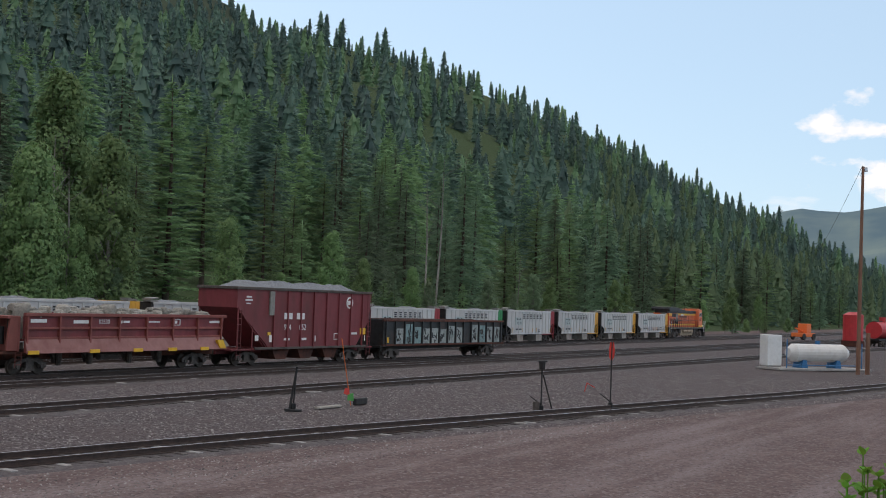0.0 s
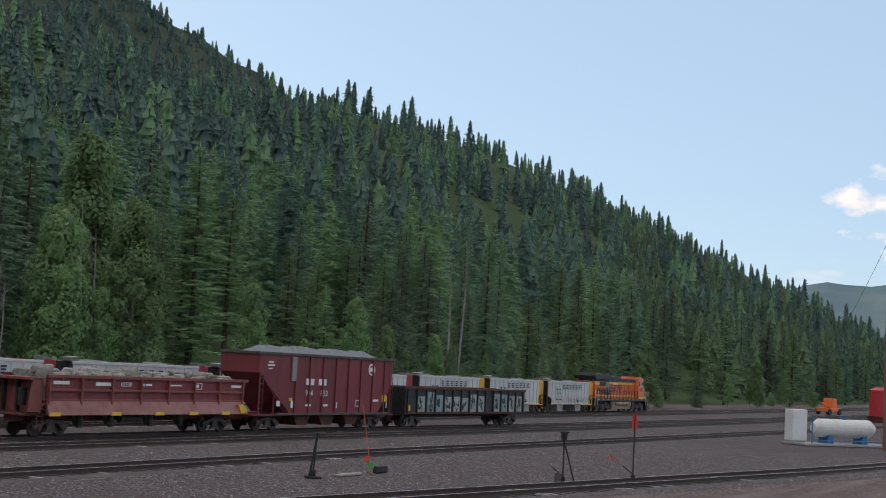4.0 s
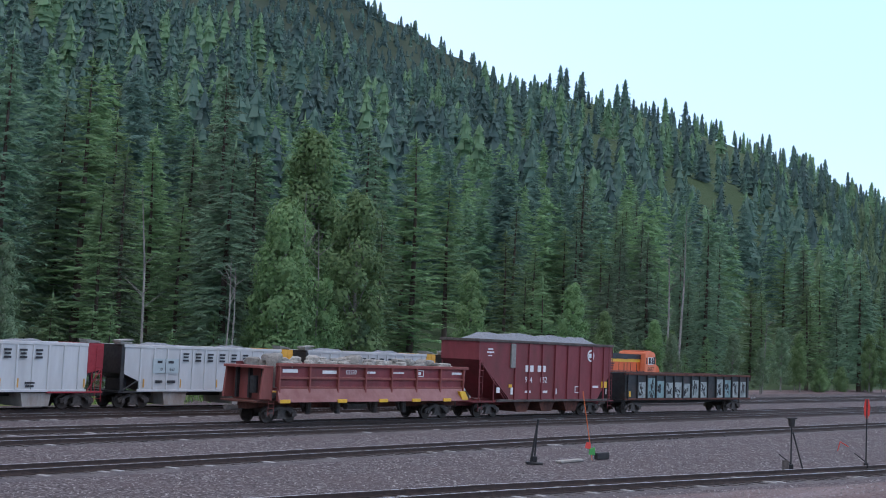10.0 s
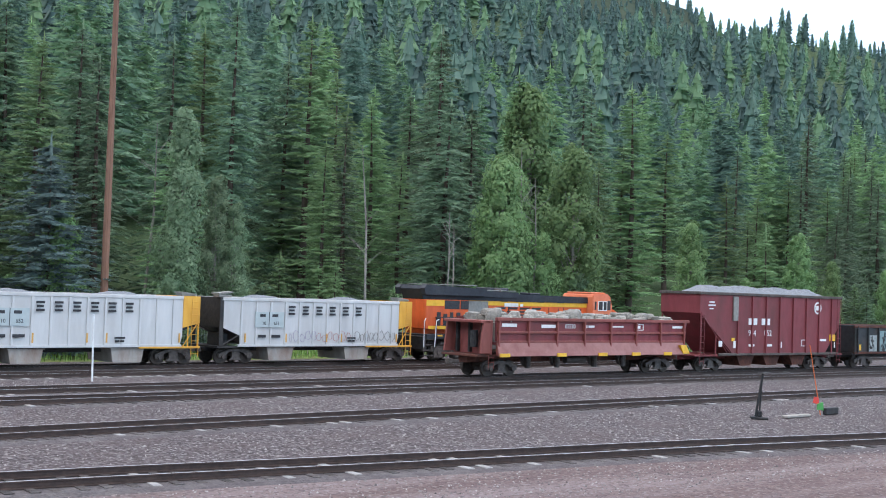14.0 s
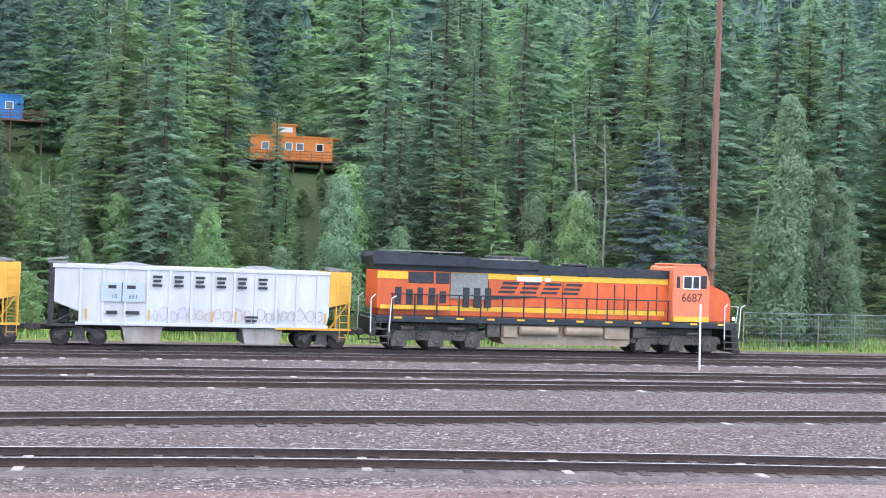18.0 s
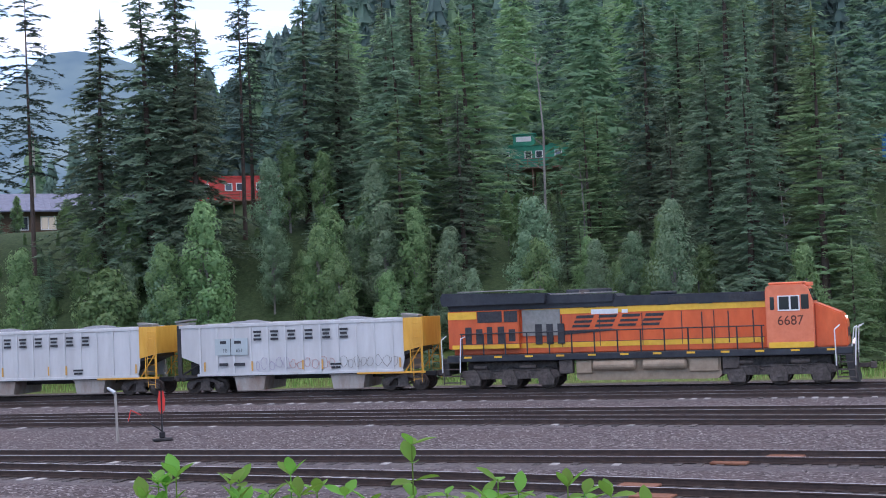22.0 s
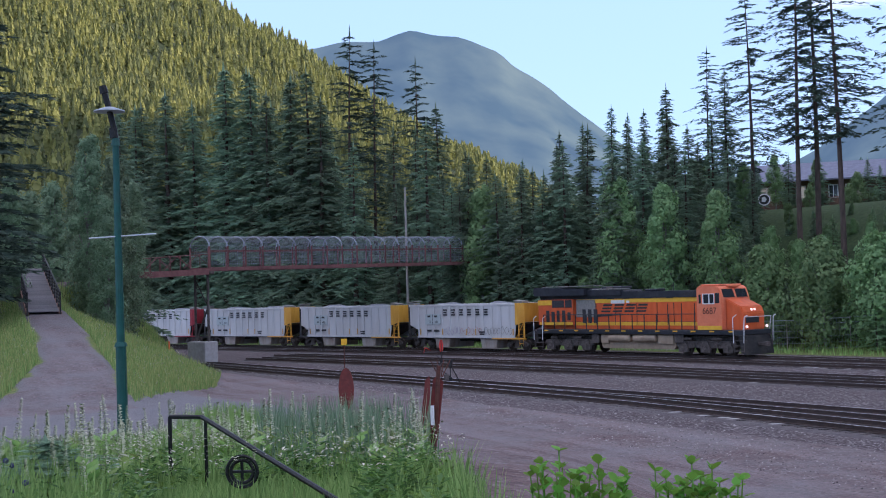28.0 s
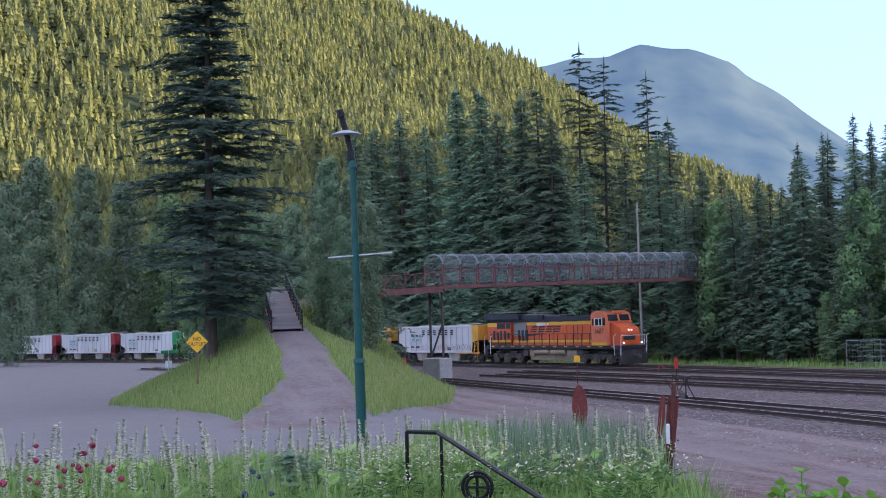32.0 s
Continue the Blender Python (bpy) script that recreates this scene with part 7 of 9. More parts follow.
# two rusty switch targets set up in the flower bed
th = empty("rusty_oval_target", pose(-25.9, 9.1, 1.05, 0, 0, 70))
part("stem", rod(B(), (0, 0, 0), (0, 0, 1.35), 0.04, 8), M_RUSTD, th)
bm = B()
n = 20
pts = [(0.165 * math.cos(2 * math.pi * k / n), 1.55 + 0.47 * math.sin(2 * math.pi * k / n)) for k in range(n)]
prism(bm, pts, -0.02, 0.02)
part("plate", bm, M_TARGET, th, "rust-red oval plate")
tagged(th, "rust-red oval railway target standing in the tall grass", "railway signal")
th = empty("rusty_switch_stand", pose(-21.2, 9.0, 1.25, 0, 0, 66))
part("stem", rod(rod(B(), (0.0, 0, -0.3), (0.1, 0, 0.75), 0.04, 8), (0.1, 0, 0.7), (0.2, 0, 2.05), 0.04, 8), M_RUSTD, th)
for x0, s in ((-0.07, -1), (0.07, 1)):
    bm = prism(B(), [(x0 - 0.10, 0.85), (x0 - 0.02, 0.62), (x0 + 0.08, 0.72), (x0 + 0.16 + 0.05 * s, 1.75), (x0 + 0.10, 1.88), (x0 + 0.02, 1.80)], -0.02 + 0.06 * s, 0.02 + 0.06 * s)
    part("blade", bm, M_TARGET, th, "peeling rust-red target blade")
bm = box(B(), 0.03, 0.10, -0.12, -0.08, 1.0, 1.35, 0.01)
part("white_tag", bm, M_WHITE, th)
for k in range(4):
    part("top_iron", rod(B(), (0.2 + 0.02 * k, 0, 1.85), (0.05 + 0.12 * k, 0.05, 2.15), 0.012, 4), M_RUSTD, th)
tagged(th, "peeling rust-red switch stand in the flower bed", "railway signal")

# wrought-iron handrail with a wheel ornament
th = empty("handrail", pose(0, 0, 0))
bm = B()
tube(bm, [(-12.72, 2.62, 2.3), (-12.72, 2.62, 3.44), (-12.45, 2.88, 3.44)], 0.022, 6)
tube(bm, [(-12.45, 2.88, 3.44), (-9.3, 3.38, 2.89)], 0.024, 6)
rod(bm, (-12.40, 2.9, 2.3), (-12.40, 2.9, 3.42), 0.018, 6)
rod(bm, (-9.9, 3.28, 2.2), (-9.9, 3.28, 2.98), 0.018, 6)
part("rail_bar", bm, M_IRON, th)
bm = B()
c = Vector((-11.05, 2.90, 3.07))
ux = Vector((0.45, 0.89, 0)).normalized()
for rad in (0.135, 0.10):
    pts = [c + ux * rad * math.cos(2 * math.pi * k / 24) + Vector((0, 0, rad * math.sin(2 * math.pi * k / 24))) for k in range(25)]
    tube(bm, pts, 0.017, 5)
for k in range(4):
    a = k * math.pi / 4
    d_ = ux * math.cos(a) + Vector((0, 0, math.sin(a)))
    if k % 2 == 0:
        rod(bm, c - d_ * 0.10, c + d_ * 0.10, 0.014, 5)
part("wheel_ornament", bm, M_IRON, th, "iron wheel ornament")
tagged(th, "black wrought-iron handrail with a wheel ornament in the garden", "handrail")


# ---- switch stands and yard small things ----
def switch_stand(x, y, H, head, lean=(0, 0), label=""):
    th = empty("switch_stand", pose(x, y, -0.22, lean[0], lean[1], 15 - math.degrees(math.atan2(x, y))))
    bm = box(B(), -0.35, 0.35, -0.14, 0.14, 0, 0.10, 0.02)
    box(bm, -0.10, 0.10, -0.09, 0.09, 0.10, 0.34, 0.03)
    part("base", bm, M_BLACK, th)
    part("mast", rod(B(), (0, 0, 0.3), (0, 0, H), 0.035, 7), M_BLACK, th)
    if head != "post":
        part("lever", rod(B(), (0.08, 0, 0.30), (-0.55, -0.1, 0.75), 0.03, 6, 0.02), M_BLACK, th)
    if head == "red":
        bm = B()
        prism(bm, [(-0.11, H - 0.75), (0.11, H - 0.75), (0.14, H - 0.35), (0.08, H), (-0.08, H), (-0.14, H - 0.35)], -0.015, 0.015)
        prism(bm, [(-0.06, H - 0.85), (0.06, H - 0.85), (0.06, H - 0.75), (-0.06, H - 0.75)], -0.01, 0.01)
        part("target", bm, M_SIGRED, th, "red target plate")
        bm = tube(B(), [(-1.2, 0.2, 0.8), (-1.1, 0.2, 1.2), (-0.75, 0.1, 1.0)], 0.02, 5)
        part("lock_chain", bm, M_SIGRED, th)
    elif head == "lamp":
        bm = rod(B(), (0, 0, H - 0.32), (0, 0, H), 0.13, 8, 0.16)
        box(bm, -0.22, 0.22, -0.1, 0.1, H, H + 0.06, 0.01)
        part("lamp_head", bm, M_BLACK, th)
        part("brace", rod(B(), (0.55, 0, 0.0), (0.06, 0, H * 0.75), 0.035, 6), M_BLACK, th)
        part("box", box(B(), -0.35, -0.1, -0.12, 0.12, 0.0, 0.5, 0.02), M_GRIMY, th)
    else:
        part("brace", rod(B(), (-0.16, 0, 0.0), (0.02, 0, H), 0.05, 6), M_BLACK, th)
    return tagged(th, label, "switch stand")


switch_stand(57.1, 20.7, 3.15, "red", label="black switch stand with a tall red target beside the near track")
switch_stand(52.6, 22.3, 2.25, "lamp", label="black switch stand with a lamp head")
switch_stand(44.5, 30.0, 1.85, "post", (0, 3), label="short leaning black switch post beside the second track")
switch_stand(-30.4, 38.4, 1.85, "red", label="low black switch stand with a red target")
switch_stand(-80.9, 35.4, 1.7, "red", label="distant switch stand with a red target")
switch_stand(-63.3, 28.2, 1.25, "lamp", label="small switch stand where the tracks join")
th = empty("marker_post", pose(-32.0, 37.8, -0.2, 0, -2, 0))
part("post", rod(B(), (0, 0, 0), (0, 0, 1.8), 0.05, 7), M_POLEGREY, th)
part("reflector", rod(B(), (0, 0, 1.8), (-0.35, 0.02, 2.0), 0.08, 8, 0.05), M_GALV, th)
tagged(th, "weathered grey marker post between the tracks", "post")
th = empty("marker_post", pose(27.8, 54.9, -0.2, 0, -1, 0))
part("post", rod(B(), (0, 0, 0), (0, 0, 3.1), 0.045, 7), M_WHITE, th)
tagged(th, "thin white marker post between the tracks", "post")
th = empty("derail_flag", pose(48.9, 29.9, -0.22))
bm = rod(B(), (0, 0, 0), (-0.95, 0, 3.0), 0.02, 5)
part("whip_mast", bm, M_SIGORANGE, th)
part("frame", box(B(), -2.8, -1.0, -0.2, 0.1, 0, 0.10, 0.02), M_POLEGREY, th)
part("motor_box", box(B(), 0.3, 1.3, -0.1, 0.1, 0.0, 0.3, 0.03), M_BLACK, th)
part("red_flag", prism(B(), [(-0.6, 0.55), (-0.15, 0.45), (-0.2, 0.75), (-0.5, 0.8)], -0.02, 0.02), M_SIGRED, th)
part("green_flag", prism(B(), [(-0.35, 0.25), (0.15, 0.20), (0.1, 0.55), (-0.3, 0.5)], -0.06, -0.02), M_FLAGG, th)
tagged(th, "switch machine with red and green flags and a whip mast", "switch machine")
th = empty("yellow_marker", pose(-82.2, 28.8, -0.2, 0, 0, 70))
part("post", rod(B(), (0, 0, 0), (0, 0, 1.7), 0.035, 6), M_RUSTD, th)
part("plate", box(B(), -0.20, 0.20, -0.03, 0.02, 1.55, 1.98, 0.01), M_SIGNY, th)
tagged(th, "small yellow marker plate on a post by the track", "marker")
th = empty("yellow_marker", pose(-66.0, 62.0, sit(-66.0, 62.0), 0, 0, 45))
part("post", rod(B(), (0, 0, 0), (0, 0, 1.9), 0.035, 6), M_RUSTD, th)
part("plate", box(B(), -0.28, 0.28, -0.03, 0.02, 1.8, 2.35, 0.01), M_SIGNY, th)
tagged(th, "small yellow marker plate on a post by the main line", "marker")
th = empty("orange_marker", pose(-92.0, 19.0, sit(-92.0, 19.0), 0, 0, 70))
part("post", rod(B(), (0, 0, 0), (0, 0, 0.7), 0.055, 8), M_WHITE, th)
part("cap", rod(B(), (0, 0, 0.7), (0, 0, 1.45), 0.06, 8), M_SIGORANGE, th)
tagged(th, "orange and white marker tube beside the bridge pier", "marker")

# propane tank on its pad, control box, far red tank and loader
th = empty("propane_tank", pose(113.0, 22.3, -0.2, 0, 0, -39))
part("pad", box(B(), -5.2, 4.6, -1.6, 1.6, 0, 0.18, 0.02), M_CONC, th)
bm = B()
rod(bm, (-2.6, 0, 1.45), (2.6, 0, 1.45), 0.78, 20)
rod(bm, (-3.15, 0, 1.45), (-2.6, 0, 1.45), 0.40, 20, 0.78)
rod(bm, (2.6, 0, 1.45), (3.15, 0, 1.45), 0.78, 20, 0.40)
part("vessel", bm, M_TANKW, th, "white steel pressure vessel")
part("valve_dome", rod(B(), (0, 0, 2.2), (0, 0, 2.5), 0.22, 12), M_BLUESTEEL, th)
for x in (-1.8, 1.8):
    part("saddle", prism(B(), [(x - 0.35, 0.18), (x + 0.35, 0.18), (x + 0.18, 0.85), (x - 0.18, 0.85)], -0.6, 0.6), M_BLUESTEEL, th)
bm = tube(B(), [(-4.2, -1.2, 0.2), (-4.2, -1.2, 2.6)], 0.05, 6)
tube(bm, [(3.8, -1.2, 0.2), (3.8, -1.2, 2.4)], 0.05, 6)
tube(bm, [(-4.2, -1.2, 0.45), (3.8, -1.2, 0.45)], 0.04, 6)
part("guard_frame", bm, M_BLUESTEEL, th, "blue pipe guard frame")
tagged(th, "white propane tank on blue saddles and a concrete pad", "propane tank")
th = empty("control_box", pose(110.0, 25.6, -0.04, 0, 0, -39))
part("cabinet", box(B(), -0.75, 0.75, -0.55, 0.55, 0.15, 2.75, 0.04), M_WHITE, th)
part("plinth", box(B(), -0.7, 0.7, -0.5, 0.5, 0, 0.15), M_CONC, th)
tagged(th, "white metal control cabinet beside the propane tank", "cabinet")
th = empty("red_tank", pose(207.0, 35.5, -0.2, 0, 0, -20))
rod_bm = rod(B(), (0, 0, 0.9), (0, 0, 4.9), 1.55, 22)
rod(rod_bm, (0, 0, 4.9), (0, 0, 5.35), 1.55, 22, 0.6)
part("shell", rod_bm, M_TANKRED, th)
part("stand", box(B(), -1.3, 1.3, -1.3, 1.3, 0, 0.9, 0.05), M_RUSTD, th)
tagged(th, "upright red storage tank at the end of the yard", "storage tank")
th = empty("red_tank_car", pose(214.0, 33.5, -0.2, 0, 0, -12))
bm = rod(B(), (0, 0, 2.6), (9, 0, 2.6), 1.35, 20)
rod(bm, (3.6, 0, 3.8), (3.6, 0, 4.7), 0.5, 12)
part("vessel", bm, M_TANKRED, th)
part("frame", box(B(), -0.5, 9.5, -1.1, 1.1, 0.9, 1.25, 0.03), M_BLACK, th)
part("roof_walk", box(B(), 0.2, 8.8, -0.3, 0.3, 4.0, 4.1), M_BLACK, th)
for x in (1.4, 7.6):
    freight_truck(th, x)
tagged(th, "dark red tank car standing beyond the pole", "tank car")
th = empty("track_machine", pose(240.0, 50.0, -0.2, 0, 0, -15))
part("chassis", box(B(), -2.6, 2.6, -1.1, 1.1, 0.6, 1.3, 0.05), M_SIGORANGE, th)
part("cab", box(B(), -0.4, 1.4, -0.9, 0.9, 1.3, 3.0, 0.08), M_SIGORANGE, th)
part("boom", rod(B(), (-0.4, 0, 1.6), (-3.0, 0, 2.2), 0.16, 8), M_SIGORANGE, th)
for x in (-1.9, 1.9):
    for s in (-1, 1):
        part("wheel", rod(B(), (x, s * 0.95, 0.62), (x, s * 1.25, 0.62), 0.6, 16), M_BLACK, th)
tagged(th, "small orange track machine far down the yard", "track machine")


# ---- enclosed footbridge over the tracks ----
def footbridge():
    A, E = Vector((-97.4, 22.6, 7.15)), Vector((-115.9, 59.8, 7.85))
    d = (E - A)
    n = d.length
    th = empty("footbridge", Matrix.Translation(A) @ pose(0, 0, 0, 0, 0, math.degrees(math.atan2(d.y, d.x))))
    rise = d.z / n
    W, Hc = 1.15, 2.35
    bm = B()
    prism(bm, [(0, -0.28), (n, d.z - 0.28), (n, d.z), (0, 0)], -W - 0.05, -W + 0.05)
    prism(bm, [(0, -0.28), (n, d.z - 0.28), (n, d.z), (0, 0)], W - 0.05, W + 0.05)
    prism(bm, [(0, -0.12), (n, d.z - 0.12), (n, d.z - 0.02), (0, -0.02)], -W + 0.05, W - 0.05)
    part("deck_girder", bm, M_BRIDGE, th)
    bays = 23
    for s in (-1, 1):
        bm = B()
        prism(bm, [(0, 1.22), (n, d.z + 1.22), (n, d.z + 1.28), (0, 1.28)], s * W - 0.04, s * W + 0.04)
        for i in range(bays + 1):
            x = n * i / bays
            box(bm, x - 0.06, x + 0.06, s * W - 0.05, s * W + 0.05, x * rise, x * rise + 1.6)
        part("side_truss", bm, M_BRIDGE, th)
    for i in range(bays + 1):
        x = n * i / bays
        bm = B()
        pts = [(x, -W, x * rise + 0.2), (x, -W, x * rise + 1.5)]
        for k in range(9):
            a = math.pi * k / 8
            pts.append((x, -W * math.cos(a), x * rise + 1.55 + 0.85 * math.sin(a)))
        pts += [(x, W, x * rise + 1.5), (x, W, x * rise + 0.2)]
        tube(bm, pts, 0.045, 6)
        part("hoop", bm, M_MESH, th)
    # chain-link skin of the canopy: a net of thin wires
    bm = B()
    for k in range(13):
        a = math.pi * k / 12
        y, z = -W * math.cos(a), 1.55 + 0.85 * math.sin(a)
        rod(bm, (0, y, z), (n, y, d.z + z), 0.012, 3)
    for k in range(6):
        for s in (-1, 1):
            rod(bm, (0, s * W, 0.25 + k * 0.22), (n, s * W, d.z + 0.25 + k * 0.22), 0.010, 3)
    for i in range(230):
        x = n * (i + 0.5) / 230
        pts = [(x, -W, x * rise + 0.1)] + [(x, -W * math.cos(math.pi * k / 6), x * rise + 1.55 + 0.85 * math.sin(math.pi * k / 6)) for k in range(7)] + [(x, W, x * rise + 0.1)]
        tube(bm, pts, 0.007, 3)
    part("wire_mesh", bm, M_MESH, th, "chain-link mesh skin")
    # approach span, lower and open
    bm = B()
    m_ = 4.2
    prism(bm, [(-m_ - 2.5, -0.82), (0, -0.55), (0, -0.1), (-m_ - 2.5, -0.37)], -W - 0.05, -W + 0.05)
    prism(bm, [(-m_ - 2.5, -0.82), (0, -0.55), (0, -0.1), (-m_ - 2.5, -0.37)], W - 0.05, W + 0.05)
    prism(bm, [(-m_ - 2.5, -0.60), (0, -0.33), (0, -0.2), (-m_ - 2.5, -0.47)], -W + 0.05, W - 0.05)
    part("approach_girder", bm, M_BRIDGE, th)
    bm = B()
    for s in (-1, 1):
        for i in range(7):
            x = -m_ * i / 6 * 1.35
            rod(bm, (x, s * W, -0.1 + x * 0.06), (x, s * W, 1.0 + x * 0.06), 0.03, 5)
        rod(bm, (0, s * W, 1.0), (-m_ * 1.35, s * W, 1.0 - m_ * 0.081), 0.03, 5)
        for i in range(3):
            x = -m_ * i / 3 * 1.35
            rod(bm, (x, s * W, 0.0 + x * 0.06), (x - 1.2, s * W, 0.95 + x * 0.06), 0.025, 5)
            rod(bm, (x - 1.2, s * W, 0.95 + x * 0.06), (x - 2.5, s * W, -0.1 + x * 0.06), 0.025, 5)
    part("approach_railing", bm, M_BRIDGE, th)
    # pier
    for s in (-1, 1):
        bm = B()
        rod(bm, (0.1, s * 0.75, -0.3), (0.1, s * 0.75, -5.7), 0.10, 8)
        part("pier_leg", bm, M_GRIMY, th)
    bm = B()
    rod(bm, (0.1, 0.75, -0.9), (0.1, -0.75, -3.0), 0.05, 6)
    rod(bm, (0.1, -0.75, -3.0), (0.1, 0.75, -5.6), 0.08, 6)
    box(bm, -0.1, 0.3, -1.3, 1.3, -0.5, -0.28, 0.02)
    part("pier_brace", bm, M_GRIMY, th)
    part("footing", box(B(), -0.55, 0.75, -1.05, 1.05, -7.6, -5.65, 0.05), M_CONC, th, "pale concrete footing")
    bm = B()
    for s in (-1, 1):
        rod(bm, (n - 0.4, s * 1.0, d.z - 0.3), (n - 0.4, s * 1.0, -8), 0.12, 8)
    part("far_pier", bm, M_BRIDGE, th)
    tagged(th, "enclosed steel footbridge with a wire-mesh hooped canopy over the tracks", "footbridge")


footbridge()
# timber ramp with railings from the mound up to the footbridge
th = empty("timber_ramp")
RA, RB = Vector((-77.5, 8.78, 4.24)), Vector((-97.4, 10.1, 7.3))
rd = (RB - RA)
board = mesh_of("plank", box(B(), -0.135, 0.135, -0.85, 0.85, -0.05, 0.0, 0.008), M_BOARD)
for i in range(74):
    p = RA + rd * ((i + 0.5) / 74)
    ob = share("plank", board, th, p, math.atan2(rd.y, rd.x))
    ob.rotation_euler = (0, -math.asin(rd.z / rd.length), math.atan2(rd.y, rd.x))
side_ = Vector((-rd.y, rd.x, 0)).normalized()
for s in (-1, 1):
    o = side_ * (0.92 * s)
    bm = B()
    a, b = RA + o, RB + o
    prism_z = Vector((0, 0, 1))
    for z0 in (0.22, 0.42, 0.62, 0.82):
        rod(bm, a + prism_z * z0, b + prism_z * z0, 0.022, 4)
    part("infill_rail", bm, M_BLACK, th)["kind"] = "stuff"
    part("top_rail", rod(B(), a + prism_z * 1.08, b + prism_z * 1.08, 0.05, 6), M_BLACK, th)
    part("stringer", rod(B(), a - prism_z * 0.14, b - prism_z * 0.14, 0.11, 4), M_DECK, th)
    for i in range(12):
        p = a.lerp(b, i / 11)
        part("post", rod(B(), p - prism_z * 0.9, p + prism_z * 1.08, 0.05, 6), M_BLACK, th)
tagged(th, "grey timber ramp with dark railings rising from the mound", "ramp")


# ---- lodge on the bank ----
def lodge():
    x0, y0 = -112.0, 85.5
    ang = math.degrees(math.atan2(111.0 - 88.0, -90.5 + 112.0))
    zb = 12.7
    th = empty("lodge", pose(x0, y0, zb, 0, 0, ang))
    L, D_, Hw = 33.0, 9.0, 3.1
    bm = B()
    # front wall with openings: piers between windows
    wins = [(1.2, 2.6), (3.4, 4.3), (4.9, 5.9), (8.2, 9.2), (9.9, 11.6), (15.6, 17.2), (20.5, 22.0), (23.2, 24.8), (27.2, 28.6)]
    x = 0.0
    for a, b in wins:
        box(bm, x, a, 0, 0.25, 0, Hw)
        box(bm, a, b, 0, 0.25, 0, 0.9)
        box(bm, a, b, 0, 0.25, 2.35, Hw)
        x = b
    box(bm, x, L, 0, 0.25, 0, Hw)
    box(bm, 0, 0.25, 0.25, D_, 0, Hw)
    box(bm, L - 0.25, L, 0.25, D_, 0, Hw)
    box(bm, 0, L, D_ - 0.25, D_, 0, Hw)
    box(bm, 0, L, 0.25, D_, -0.2, 0.0)
    part("wall", bm, M_LOG, th)
    for i, (a, b) in enumerate(wins):
        bm = B()
        for p in ((a, a + 0.09, 0.9, 2.35), (b - 0.09, b, 0.9, 2.35), (a, b, 0.9, 0.99), (a, b, 2.26, 2.35), ((a + b) / 2 - 0.04, (a + b) / 2 + 0.04, 0.9, 2.35)):
            box(bm, p[0], p[1], -0.04, 0.10, p[2], p[3])
        w = part("window", bm, M_WHITE, th)
        part("pane", box(B(), a + 0.09, b - 0.09, 0.11, 0.13, 0.99, 2.26), M_WINLIT if i in (0, 2, 4, 7) else M_GLASS, w)
    bm = B()
    # roof slopes
    for (ya, za, yb, zb_) in ((-1.3, Hw - 0.35, D_ / 2, Hw + 1.9), (D_ + 1.0, Hw - 0.35, D_ / 2, Hw + 1.9)):
        a = [bm.verts.new(p) for p in ((-0.8, ya, za), (L + 0.8, ya, za), (L + 0.8, yb, zb_), (-0.8, yb, zb_))]
        b2 = [bm.verts.new((v.co.x, v.co.y, v.co.z + 0.16)) for v in a]
        bm.faces.new(a)
        bm.faces.new(b2[::-1])
        for i in range(4):
            bm.faces.new((a[i], b2[i], b2[(i + 1) % 4], a[(i + 1) % 4]))
    bmesh.ops.recalc_face_normals(bm, faces=bm.faces[:])
    rf = part("roof", bm, M_METALROOF, th, "grey standing-seam metal roof")
    bm = B()
    for i in range(56):
        x = -0.7 + i * 0.61
        ln = Vector((0, D_ / 2 + 1.3, 2.25)).normalized()
        a = Vector((x, -1.3, Hw - 0.17))
        rod(bm, a, (x, D_ / 2, Hw + 2.07), 0.025, 4)
    part("seam", bm, M_METALROOF, rf)
    bm = box(B(), -1.0, L - 12, -2.6, -0.05, -0.35, -0.15, 0.02)
    part("porch_deck", bm, M_DECK, th)
    bm = B()
    for i in range(9):
        x = -0.8 + i * 2.5
        rod(bm, (x, -2.5, -1.8), (x, -2.5, 0.85), 0.06, 6)
    rod(bm, (-0.9, -2.5, 0.85), (19.2, -2.5, 0.85), 0.05, 6)
    rod(bm, (-0.9, -2.5, 0.4), (19.2, -2.5, 0.4), 0.03, 6)
    part("porch_rail", bm, M_DECK, th)
    part("foundation", box(B(), 0.05, L - 0.05, 0.3, D_ - 0.3, -4.5, -0.2), M_CONC, th)
    tagged(th, "long low timber lodge with a grey metal roof and lit windows", "lodge")


lodge()


